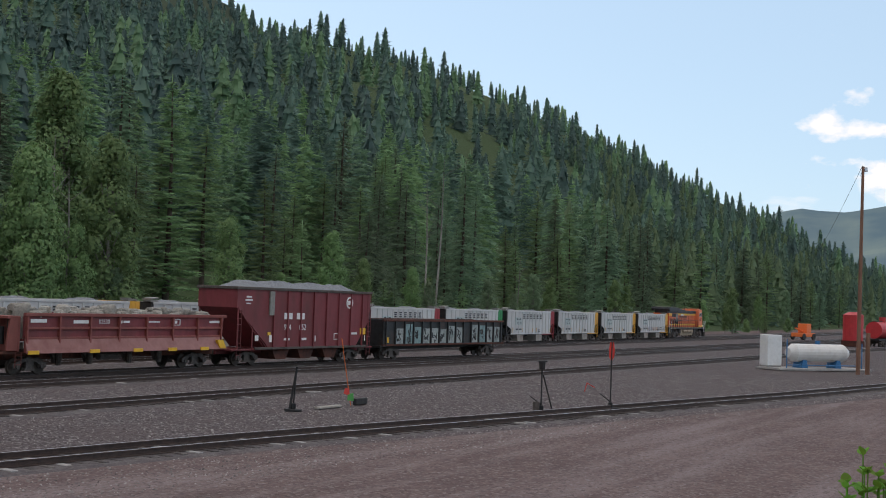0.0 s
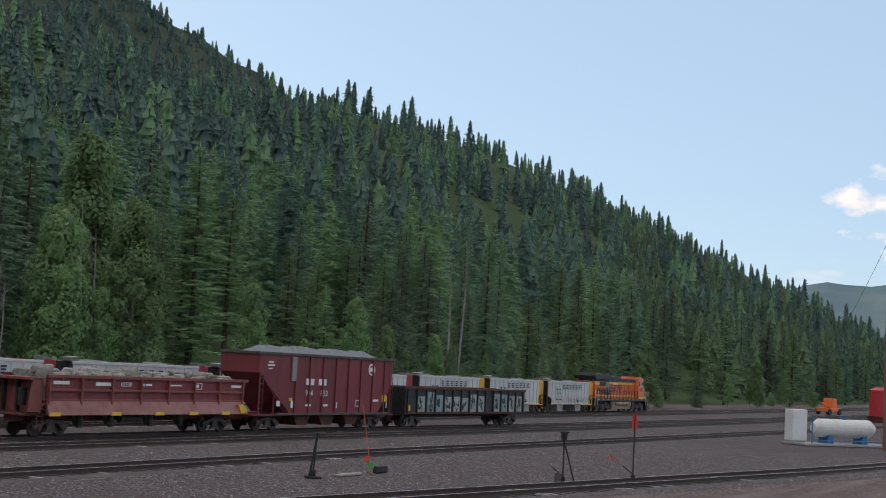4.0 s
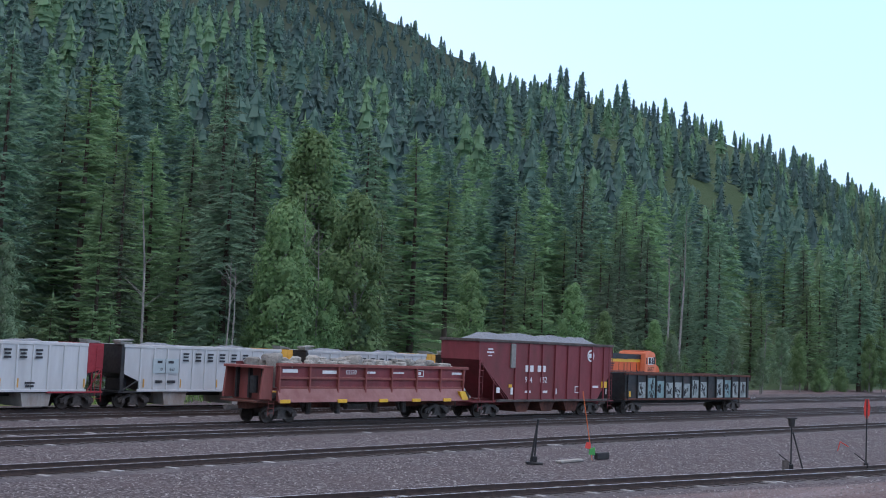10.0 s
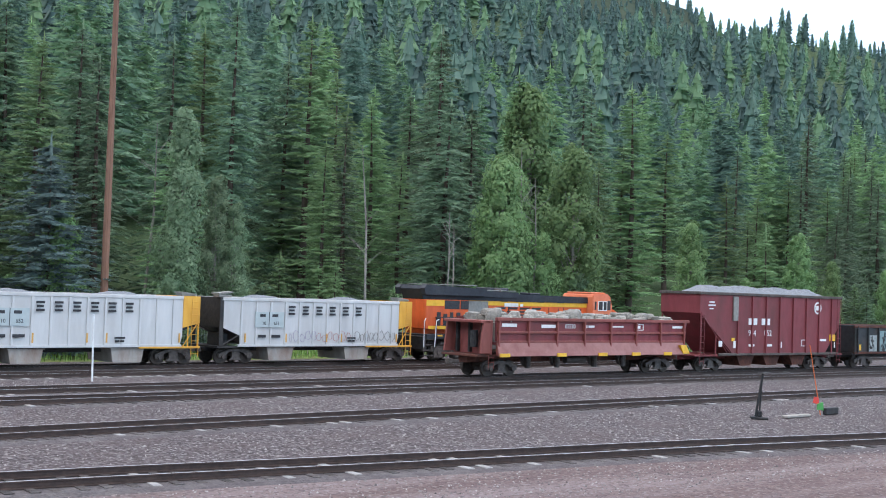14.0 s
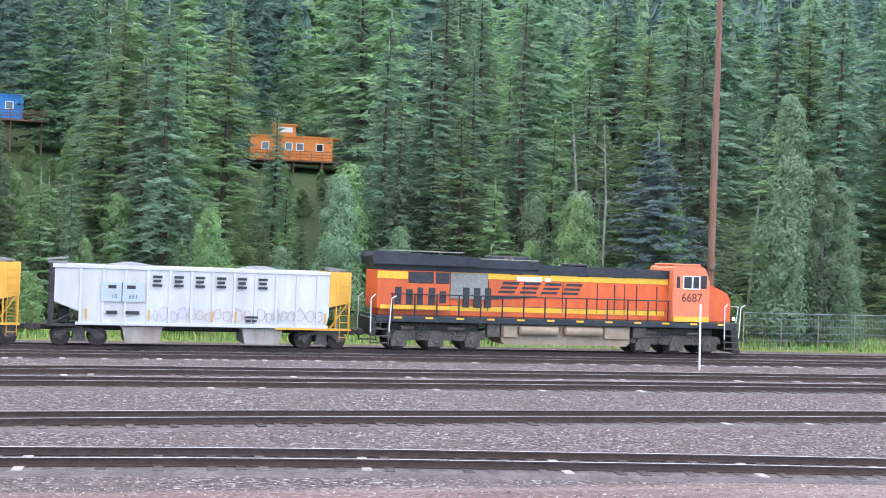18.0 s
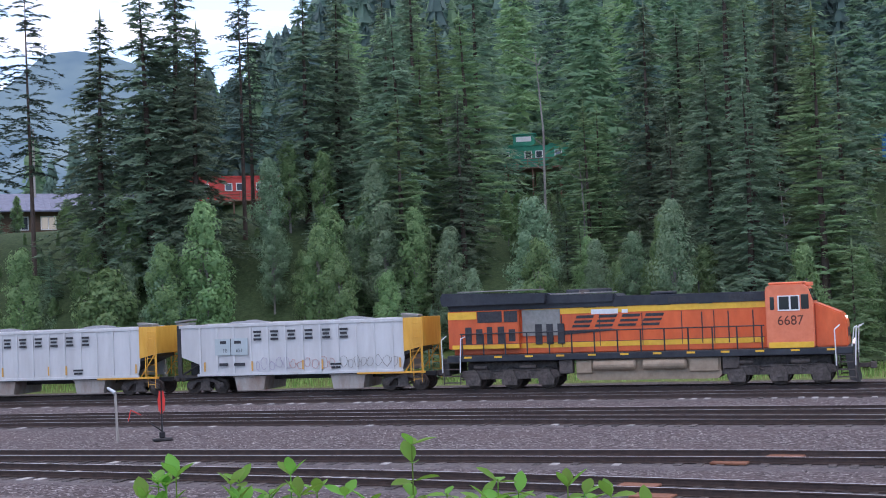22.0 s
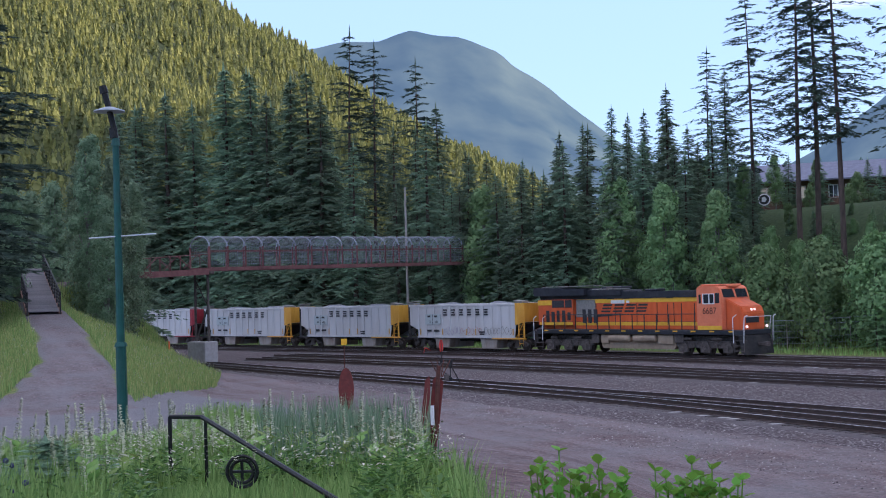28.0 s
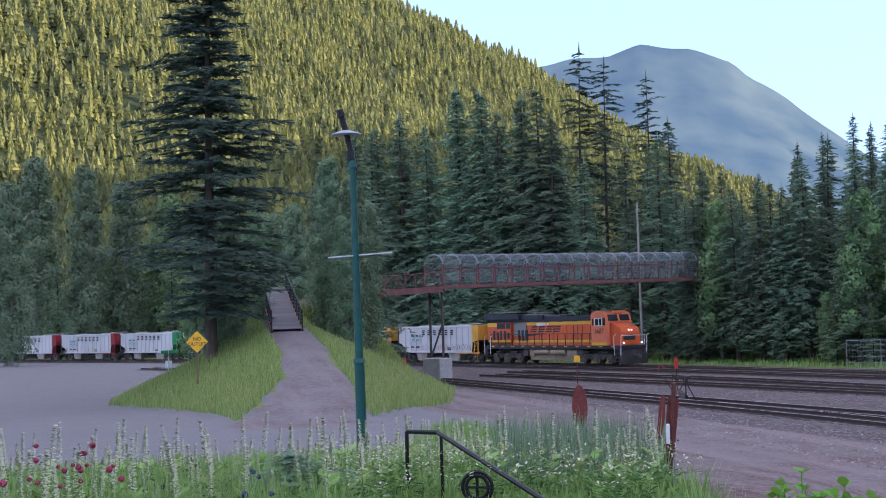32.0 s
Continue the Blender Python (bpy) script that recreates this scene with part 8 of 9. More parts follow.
def caboose(x, y, z, rz, paint, word, cup=True, deck=True):
    """A railway caboose used as a cabin on a timber deck."""
    th = empty("caboose_cabin", pose(x, y, z, 0, 0, rz))
    L, W, H = 9.5, 2.9, 2.6
    bm = B()
    wins = [(1.3, 2.1), (4.0, 4.8), (5.3, 6.1), (7.6, 8.4)]
    px = 0.0
    for a, b in wins:
        box(bm, px, a, -W / 2, -W / 2 + 0.1, 0, H)
        box(bm, a, b, -W / 2, -W / 2 + 0.1, 0, 1.1)
        box(bm, a, b, -W / 2, -W / 2 + 0.1, 1.9, H)
        px = b
    box(bm, px, L, -W / 2, -W / 2 + 0.1, 0, H)
    box(bm, 0, L, W / 2 - 0.1, W / 2, 0, H)
    box(bm, 0, 0.1, -W / 2 + 0.1, W / 2 - 0.1, 0, H)
    box(bm, L - 0.1, L, -W / 2 + 0.1, W / 2 - 0.1, 0, H)
    box(bm, 0, L, -W / 2 + 0.1, W / 2 - 0.1, -0.1, 0)
    if cup:
        box(bm, 2.6, 5.2, -1.2, 1.2, H + 0.2, H + 1.35, 0.04)
        box(bm, 2.4, 5.4, -1.3, 1.3, H + 1.36, H + 1.5, 0.03)
    part("body", bm, paint, th)
    for a, b in wins:
        bm = B()
        for p in ((a - 0.05, a + 0.06, 1.05, 1.95), (b - 0.06, b + 0.05, 1.05, 1.95), (a, b, 1.04, 1.12), (a, b, 1.88, 1.96)):
            box(bm, p[0], p[1], -W / 2 - 0.03, -W / 2 + 0.06, p[2], p[3])
        w = part("window", bm, M_WHITE, th)
        part("pane", box(B(), a + 0.06, b - 0.06, -W / 2 + 0.04, -W / 2 + 0.06, 1.12, 1.88), M_GLASS, w)
    if cup:
        w = part("cupola_window", box(B(), 3.0, 4.8, -1.23, -1.19, H + 0.55, H + 1.15), M_WHITE, th)
    bm = B()
    prism(bm, [(-0.9, H), (L + 0.9, H), (L + 0.9, H + 0.1), (L * 0.5, H + 0.2), (-0.9, H + 0.1)], -W / 2 - 0.1, W / 2 + 0.1)
    part("roof", bm, paint, th)
    if deck:
        bm = box(B(), -2.0, L + 2.6, -W / 2 - 1.9, W / 2, -0.35, -0.15, 0.02)
        part("deck", bm, M_DECK, th)
        bm = B()
        for i in range(12):
            xx = -1.9 + i * (L + 4.4) / 11
            rod(bm, (xx, -W / 2 - 1.85, -0.2), (xx, -W / 2 - 1.85, 0.85), 0.05, 5)
        for zz in (0.85, 0.5, 0.2):
            rod(bm, (-1.9, -W / 2 - 1.85, zz), (L + 2.5, -W / 2 - 1.85, zz), 0.04, 5)
        part("deck_rail", bm, M_DECK, th)
        for i in range(5):
            xx = -1.6 + i * (L + 3.6) / 4
            part("deck_post", rod(B(), (xx, -W / 2 - 1.6, -0.35), (xx, -W / 2 - 1.6, -7), 0.10, 6), M_DECK, th)
            part("deck_post", rod(B(), (xx, W / 2 - 0.3, -0.35), (xx, W / 2 - 0.3, -5), 0.10, 6), M_DECK, th)
    tagged(th, "%s caboose used as a cabin on the wooded slope" % word, "cabin", "caboose cabins")


caboose(-61.5, 142.5, 20.1, 18, M_CABGREEN, "green")
caboose(-17.5, 152.0, 18.6, 3, M_CABBLUE, "bright blue")
caboose(17.5, 150.5, 15.6, -6, M_CABORANGE, "orange")
caboose(-91.0, 121.5, 17.2, 35, M_CABRED2, "red", False)


# chain-link fences beyond the main line
def link_fence(line, label):
    th = empty("chain_link_fence")
    prev = None
    bm_w = B()
    for (ax, ay), (bx, by) in zip(line, line[1:]):
        for k in range(3):
            x, y = ax + (bx - ax) * k / 3, ay + (by - ay) * k / 3
            z = sit(x, y)
            part("post", rod(B(), (x, y, z - 0.3), (x, y, z + 2.25), 0.03, 6), M_POLEGREY, th)
            if prev:
                for f in (0.08, 0.5, 0.95, 1.4, 1.85, 2.2):
                    rod(bm_w, (prev[0], prev[1], prev[2] + f), (x, y, z + f), 0.012 if f < 2.1 else 0.025, 4)
                for j in range(12):
                    q0 = Vector(prev).lerp(Vector((x, y, z)), j / 12)
                    rod(bm_w, q0, q0 + Vector((0, 0, 2.2)), 0.005, 3)
            prev = (x, y, z)
    part("wire_mesh", bm_w, M_MESH, th)
    tagged(th, label, "fence")


link_fence([(-88.0, 52.5), (-82.0, 57.5), (-76.0, 61.0), (-70.0, 64.6), (-63.0, 67.6), (-55.0, 70.2)], "grey chain-link fence at the foot of the wooded bank")
link_fence([(39.0, 71.3), (47.0, 71.6), (55.0, 71.9), (63.0, 72.2), (71.0, 72.6)], "grey chain-link fence along the grass verge")

# ---- trees told apart singly: place and height of the top ----
def clear_of_line(x, y, top):
    """Moves a tree out along the sight line until it stands clear of the main line."""
    while -14 < float(beyond(x, y)) < 10.5 and y > 16:
        x, y, top = x * 1.02, y * 1.02, EYE[2] + (top - EYE[2]) * 1.02
    return x, y, top


def single(kind, rows, label):
    """Trees of one kind at (x, y, top) rows."""
    for x, y, top in rows:
        x, y, top = clear_of_line(x, y, top)
        meshes, tall, nm, cat = SINGLE[kind]
        s = max(0.25, (top - sit(x, y)) / tall)
        th = plant(meshes, x, y, label, cat, "", s, name=nm, sink=0.05, wide=1.2 if kind in ("fir", "narrow", "larch", "bigfir") else 1.0)


SINGLE = {"pine": (PINES[0], 30.5, "tall_pine", "tree"), "barepine": (PINES[1], 30.5, "tall_pine", "tree"), "fir": (FIRS[0], 24.5, "conifer_tree", "tree"), "narrow": (FIRS[2], 24.5, "conifer_tree", "tree"), "bigfir": (FIRS[1], 24.5, "conifer_tree", "tree"), "larch": (FIRS[4], 24.5, "larch_tree", "tree"), "young": (YOUNG[1], 9.4, "young_fir", "tree"), "spruce": (SPRUCE, 11.6, "blue_spruce", "tree"), "aspen": (ASPEN, 14.5, "aspen_tree", "tree"), "willow": (BROADS[2], 11.6, "willow_tree", "tree"), "broad": (BROADS[0], 10.8, "alder_tree", "tree"), "bush": (BROADS[3], 5.2, "bush", "bush")}
single("pine", [(-141.1, 50.8, 36.6), (-142.9, 60.1, 33.8), (-93.6, 71.9, 32.2), (-87.0, 73.6, 37.6), (-75.8, 74.1, 35.5), (-57.8, 84.1, 31.0), (-60.6, 89.4, 32.0)], "tall thin pine with sparse drooping boughs on the bank")
single("barepine", [(-142.0, 54.1, 35.1), (-101.5, 72.9, 27.8), (-86.5, 71.2, 36.1), (-81.2, 71.2, 36.1), (-71.6, 75.5, 31.2), (-67.6, 89.3, 33.5), (-55.4, 104.2, 32.4)], "tall bare-trunked pine with ragged boughs on the bank")
single("fir", [(-135.6, 42.2, 29.7), (-136.0, 37.1, 30.3), (-123.9, 22.9, 23.9), (-137.4, 60.2, 27.3), (-127.7, 62.0, 20.1), (-124.1, 69.0, 21.0), (-127.8, 78.5, 26.3), (-101.3, 75.0, 25.9), (-132.7, 44.7, 25.3), (-136.4, 39.6, 28.1), (23.4, 89.0, 13.8), (3.2, 91.9, 18.0), (-6.1, 85.8, 13.3), (111.4, 100.5, 30.8), (89.6, 101.0, 32.7)], "dark green fir standing above its neighbours")
single("narrow", [(-133.7, 34.2, 30.1), (-127.2, 26.7, 25.9), (-128.6, 29.7, 24.1), (-131.4, 61.3, 21.3), (-133.1, 69.2, 20.4), (-119.2, 69.5, 22.8), (-125.1, 79.1, 24.9), (-123.2, 21.2, 22.9), (-130.2, 51.6, 23.5), (29.6, 87.1, 24.6), (3.0, 87.9, 17.7), (-19.0, 90.0, 25.6), (86.2, 97.3, 31.8)], "narrow dark fir standing above its neighbours")
single("bigfir", [(-65.1, 75.9, 27.7), (-61.2, 76.6, 30.3), (-60.1, 78.7, 31.7), (-57.2, 77.1, 26.1), (-54.6, 88.5, 31.5), (-53.4, 91.6, 31.6)], "broad dense dark fir on the bank")
single("aspen", [(43.5, 74.2, 15.1), (45.6, 73.2, 11.1), (47.6, 74.0, 9.5), (-87.6, 7.9, 12.8), (-83.8, 6.1, 11.3), (-101.0, 14.3, 15.1), (-97.9, 14.9, 12.0), (-107.2, 13.0, 13.8), (-98.6, 16.8, 11.1), (-209.9, -7.7, 28.9), (-185.5, -17.0, 24.0)], "pale leafy aspen with light bark")
single("spruce", [(34.4, 74.2, 13.6)], "dense blue-grey spruce beside the tall pole")
single("larch", [(40.1, 89.4, 22.6), (70.0, 97.5, 30.3), (9.2, 94.6, 22.2), (-31.2, 89.7, 19.0), (-15.9, 96.7, 25.8), (-31.1, 91.9, 19.3), (105.7, 75.7, 16.8), (115.3, 95.9, 29.6), (99.4, 98.6, 29.4)], "pale green larch rising from the wood")
single("young", [(25.4, 80.1, 10.0), (26.6, 83.9, 10.1), (-3.1, 81.9, 9.0), (-2.7, 84.0, 8.9), (97.9, 65.8, 11.5)], "young bright green fir at the edge of the wood")
single("broad", [(17.3, 88.3, 10.7), (66.6, 67.8, 14.0), (70.2, 71.2, 14.3), (76.9, 70.0, 16.0), (71.0, 67.5, 9.0), (94.2, 71.1, 11.1), (102.9, 65.6, 10.4), (100.0, 98.0, 26.3), (77.4, 78.1, 15.6), (-212.0, 5.4, 25.5), (-95.9, 4.4, 10.7), (-50.9, 69.3, 11.3), (-51.9, 66.1, 8.6), (-43.7, 71.7, 9.3), (-61.1, 63.3, 8.7)], "bright green alder at the foot of the slope")
single("willow", [(-43.0, 79.0, 14.1), (-52.8, 80.2, 15.2), (-224.0, -16.5, 31.7), (-218.0, -1.5, 27.0), (-111.4, 11.5, 13.3), (-36.1, 75.8, 8.9), (-30.4, 78.3, 9.7)], "grey-green willow on the bank")
single("bush", [(-70.2, 59.5, 7.6), (-66.3, 60.8, 7.8), (-55.8, 65.4, 7.3), (-75.0, 58.4, 7.4)], "low leafy green bush on the bank")
west = [(-101.5, 47.3, 17.1), (-93.2, 46.1, 14.6), (-104.8, 54.3, 16.6), (-95.0, 51.4, 14.9), (-101.2, 56.8, 18.4), (-103.6, 60.6, 20.2), (-92.2, 56.3, 16.2), (-102.3, 66.4, 19.8), (-92.6, 63.0, 17.5), (-98.0, 69.2, 18.3)]
single("bigfir", west, "dense dark fir in the belt beyond the curve")
single("fir", [(-88.4, 65.4, 16.6), (-92.0, 70.6, 15.1), (-98.5, 44.3, 14.1), (-110.2, 47.4, 21.4), (-114.2, 36.8, 26.5), (-105.3, 38.2, 18.4)], "dense dark fir in the belt beyond the curve")
single("broad", [(-88.3, 42.4, 12.3), (-85.1, 52.5, 12.7), (-84.9, 56.5, 12.3), (-84.2, 61.0, 11.8)], "leafy green alder in front of the firs")
single("bigfir", [(-116.3, 19.9, 22.5), (-119.9, 22.7, 23.6), (-121.4, 25.1, 25.0), (-122.8, 28.2, 24.3), (-117.2, 34.0, 23.6), (-119.5, 39.9, 24.7)], "tall dark fir behind the footbridge")
single("fir", [(-122.1, 30.9, 27.9), (-121.5, 33.3, 27.3), (-118.4, 36.7, 26.3)], "tall dark fir behind the footbridge")
single("aspen", [(-84.0, 4.6, 12.6), (-91.3, 13.6, 15.7), (-89.0, 14.8, 13.9), (-93.7, 17.0, 12.8), (-87.2, 13.9, 11.3), (-90.0, 6.0, 14.5), (-95.5, 5.5, 15.5)], "pale leafy aspen with light bark")
# bushes close under the cabins' decks, and firs half before them
for k, (az_, r_) in enumerate([(a_ * 0.9 - 7.2, 128 + 6 * (a_ % 3)) for a_ in range(8)] + [(6.6 + a_ * 0.8, 126 + 6 * (a_ % 3)) for a_ in range(7)] + [(-23.2 + a_ * 0.9, 128 + 5 * (a_ % 3)) for a_ in range(5)]):
    x, y = r_ * math.sin(radians(az_)), r_ * math.cos(radians(az_))
    plant(BROADS[3 if k % 3 else 0], x, y, "leafy bush on the slope below a cabin", "bush", "bushes below the cabins", 0.55 if k % 3 else 0.34, name="bush")
single("fir", [(-11.6, 115.0, 20.5), (15.2, 112.0, 17.5), (-45.5, 117.0, 16.0)], "green fir standing half before a cabin")
plant(BIGFIR, -78.0, 4.3, "huge dark fir with drooping boughs beside the mound path", "tree", "", 1.0, name="big_fir_tree")


def snag(x, y, top, seed):
    """A bare pale dead tree with a few broken limbs."""
    g_ = random.Random(seed)
    z0 = sit(x, y)
    th = empty("dead_tree", pose(x, y, z0, g_.uniform(-2, 2), g_.uniform(-2, 2), 0))
    h_ = top - z0
    bm = rod(B(), (0, 0, -0.2), (0.02 * h_, 0, h_ * 0.6), 0.006 * h_ + 0.03, 6, 0.004 * h_ + 0.02)
    rod(bm, (0.02 * h_, 0, h_ * 0.6), (0.0, 0, h_), 0.004 * h_ + 0.02, 5, 0.02)
    part("trunk", bm, M_BIRCH, th)
    for k in range(6):
        z = h_ * g_.uniform(0.4, 0.92)
        a = g_.uniform(0, 6.28)
        l_ = g_.uniform(0.08, 0.16) * h_
        part("limb", rod(B(), (0.015 * h_, 0, z), (math.cos(a) * l_, math.sin(a) * l_, z + l_ * 0.7), 0.035, 4, 0.01), M_BIRCH, th)
    tagged(th, "bare pale dead tree among the conifers", "tree", "dead trees")


for i, (x, y, top) in enumerate([(123.7, 65.5, 20.1), (121.5, 65.5, 17.8), (136.7, 61.6, 10.1), (66.6, 87.6, 8.8), (33.3, 85.8, 16.3)]):
    snag(*clear_of_line(x, y, top), i)

q_ = random.Random(77)
for i in range(16):
    az_, r_ = radians(q_.uniform(-28, 62)), q_.uniform(86, 104)
    x, y = r_ * math.sin(az_), r_ * math.cos(az_)
    x, y, top = clear_of_line(x, y, sit(x, y) + q_.uniform(9, 17))
    if beyond(x, y) > 10 and spot_ok(x, y):
        snag(x, y, top, 20 + i)

# ---- garden, mound and bank plants ----
def in_lawn(x, y):
    az = math.degrees(math.atan2(x, y))
    r = math.hypot(x, y)
    return r < float(lawn_limit(az))


def blades(name, places, mtl, hmin, hmax, width, seed, label, lean=0.35):
    """Grass: bent two-piece blades joined into one."""
    g = np.random.default_rng(seed)
    C, T = [], []
    for x, y, z, k in places:
        az_, r_ = math.degrees(math.atan2(x, y)), math.hypot(x, y)
        h_ = g.uniform(hmin, hmax) * k * (0.38 if r_ < 12.6 and -80 < az_ < -69 else 0.6 if r_ < 14 and -81 < az_ < -66 else 1.0)
        a, b = g.uniform(0, 6.28), g.uniform(0, 6.28)
        w = width * g.uniform(0.7, 1.3)
        dx, dy = math.cos(a) * w, math.sin(a) * w
        lx, ly = math.cos(b) * h_ * lean * g.uniform(0.2, 1), math.sin(b) * h_ * lean * g.uniform(0.2, 1)
        i0 = len(C)
        C += [(x - dx, y - dy, z - 0.03), (x + dx, y + dy, z - 0.03), (x + lx * 0.35 - dx * 0.7, y + ly * 0.35 - dy * 0.7, z + h_ * 0.6), (x + lx * 0.35 + dx * 0.7, y + ly * 0.35 + dy * 0.7, z + h_ * 0.6), (x + lx, y + ly, z + h_)]
        T += [(i0, i0 + 1, i0 + 3), (i0, i0 + 3, i0 + 2), (i0 + 2, i0 + 3, i0 + 4)]
    C, T = np.array(C), np.array(T)
    N = g.normal(0, 0.35, C.shape) + np.array([0.45, -0.15, 1.0])
    N /= np.linalg.norm(N, axis=1)[:, None]
    fl = np.einsum('ij,ij->i', np.cross(C[T[:, 1]] - C[T[:, 0]], C[T[:, 2]] - C[T[:, 0]]), np.array([[0.95, -0.2, 0.2]]).repeat(len(T), 0)) < 0
    T[fl] = T[fl][:, ::-1]
    ob = new(name, soft_leaves(tri_mesh(name, C, T, [mtl]), N))
    return tagged(ob, label, "grass", kind="stuff")


g = np.random.default_rng(200)


def scatter(n, az0, az1, r0, r1, test, power=1.0):
    out = []
    while len(out) < n:
        az = radians(g.uniform(az0, az1))
        r = r0 + (r1 - r0) * g.random() ** power
        x, y = r * math.sin(az), r * math.cos(az)
        if test(x, y):
            out.append((x, y))
    a = np.array(out)
    z = land(a[:, 0], a[:, 1])
    return [(x, y, zz, 1.0) for (x, y), zz in zip(out, z)]


blades("lawn_grass", scatter(52000, -104, -63, 7.0, 40, in_lawn, 0.9), M_GRASS, 0.20, 0.60, 0.008, 1, "lush green garden grass in front of the yard")
reeds = [p for p in scatter(2600, -74.5, -66.5, 13.5, 21, in_lawn)]
blades("tall_grass", reeds, M_REED, 0.5, 0.98, 0.007, 2, "tall seeding grass clump in the flower bed", 0.18)


def mound_spots(n):
    """Places on the grassy sides of the embankment."""
    x, y = g.uniform(-100, -44, n * 14), g.uniform(-6, 24, n * 14)
    rz, near = ramp_height(x, y)
    base = open_land(x, y)
    k = np.flatnonzero((near > 0.1) & (rz > base + 0.06))[:n]
    return [(a, b, c, 1.0) for a, b, c in zip(x[k].tolist(), y[k].tolist(), np.maximum(base, np.minimum(rz, 9.0))[k].tolist())]


blades("mound_grass", mound_spots(30000), M_GRASS, 0.18, 0.5, 0.016, 3, "green grass on the mound beside the path")
blades("mound_seed_grass", mound_spots(22000), M_GRASSY, 0.25, 0.62, 0.013, 4, "yellow seeding grass on the mound beside the path")


def verge(n):
    out = []
    while len(out) < n:
        s = g.uniform(-170, 130)
        x, y, _ = main_line(s, g.uniform(6.0, 15.0))
        out.append((x, y))
    a = np.array(out)
    z = land(a[:, 0], a[:, 1])
    return [(x, y, zz, 1.0) for (x, y), zz in zip(out, z)]


blades("verge_grass", verge(20000), M_GRASS, 0.2, 0.55, 0.03, 5, "bright grass verge along the main line")


def in_bed(x, y):
    """In the garden, but for the low strip before the handrail."""
    az_, r_ = math.degrees(math.atan2(x, y)), math.hypot(x, y)
    return in_lawn(x, y) and not (r_ < 12.4 and -79 < az_ < -70)


# leafy garden plants: rosettes of broad leaves joined into one
def rosettes(name, places, mtl, hmin, hmax, leaf, per, seed, label):
    g_ = np.random.default_rng(seed)
    P = np.repeat(np.array([p[:3] for p in places]), per, axis=0)
    n_ = len(P)
    hh = np.repeat(g_.uniform(hmin, hmax, len(places)), per) * g_.uniform(0.15, 1.0, n_)
    a = g_.uniform(0, 6.283, n_)
    out = np.stack([np.cos(a), np.sin(a), g_.uniform(0.0, 0.9, n_)], -1)
    lat = np.stack([-np.sin(a), np.cos(a), np.zeros(n_)], -1)
    s_ = (leaf * g_.uniform(0.6, 1.3, n_))[:, None]
    P = P + np.stack([np.zeros(n_), np.zeros(n_), hh], -1) + out * 0.03
    V = np.stack([P, P + out * s_ * 0.5 + lat * s_ * 0.26, P + out * s_ - np.array([0, 0, 0.25]) * s_, P + out * s_ * 0.5 - lat * s_ * 0.26], 1).reshape(-1, 3)
    k = np.arange(n_)[:, None] * 4
    T = np.concatenate([k + [0, 2, 1], k + [0, 3, 2]])
    N = np.repeat(out * 0.5 + np.array([0.3, -0.1, 1.0]) + g_.normal(0, 0.3, (n_, 3)), 4, axis=0)
    N /= np.linalg.norm(N, axis=1)[:, None]
    fl = np.einsum('ij,ij->i', np.cross(V[T[:, 1]] - V[T[:, 0]], V[T[:, 2]] - V[T[:, 0]]), N[T[:, 0]]) < 0
    T[fl] = T[fl][:, ::-1]
    return tagged(new(name, soft_leaves(tri_mesh(name, V, T, [mtl]), N)), label, "plants", kind="stuff")


rosettes("garden_plants", scatter(900, -101, -66, 8.0, 18, in_bed), M_GARDEN, 0.10, 0.42, 0.085, 24, 31, "leafy green perennials filling the garden bed")
rosettes("low_garden_plants", scatter(520, -101, -64, 7.2, 13, in_bed), M_SHRUB, 0.05, 0.26, 0.07, 18, 32, "bright low leafy plants in the garden bed")
rosettes("white_daisies", [(x, y, z + 0.42, k) for x, y, z, k in scatter(420, -82, -64, 9.5, 22, in_lawn)], M_FLOWERW, 0.02, 0.22, 0.035, 7, 33, "small white daisies among the garden grass")
rosettes("mound_flowers", [(x, y, z + 0.40, k) for x, y, z, k in mound_spots(900)], M_FLOWERW, 0.02, 0.3, 0.06, 5, 34, "small cream wild flowers on the mound")


# flowering stalks
def stalk_mesh(name, seed, H, petals, size, fl_mat, top=0.45):
    g_ = np.random.default_rng(seed)
    C, T, MI = [], [], []

    def tri(p, e1, e2, s, mi):
        i0 = len(C)
        C.extend([p - e1 * s, p + e2 * s * 0.6, p + e1 * s, p - e2 * s * 0.6])
        T.extend([(i0, i0 + 1, i0 + 2), (i0, i0 + 2, i0 + 3)])
        MI.extend([mi, mi])
    for k in range(3):
        a = 2.1 * k
        i0 = len(C)
        C.extend([np.array([0.006 * math.cos(a), 0.006 * math.sin(a), 0]), np.array([0.006 * math.cos(a + 2.1), 0.006 * math.sin(a + 2.1), 0]), np.array([0.02, 0.0, H])])
        T.append((i0, i0 + 1, i0 + 2))
        MI.append(0)
    for k in range(10):
        z = H * g_.uniform(0.05, 1 - top)
        a = g_.uniform(0, 6.28)
        d_ = np.array([math.cos(a), math.sin(a), 0.5])
        tri(d_ * 0.07 + np.array([0, 0, z]), d_, np.array([-math.sin(a), math.cos(a), 0.0]), 0.07, 0)
    for k in range(petals):
        f = k / petals
        z = H * (1 - top + top * f)
        a = k * 2.4
        r = size * (1.25 - f)
        d_ = np.array([math.cos(a), math.sin(a), g_.uniform(-0.2, 0.5)])
        tri(d_ * r + np.array([0.02 * f, 0, z]), d_, np.array([-math.sin(a), math.cos(a), 0.3]), size * g_.uniform(0.6, 1.0), 1)
    return tri_mesh(name, C, T, [M_GRASS, fl_mat], MI)


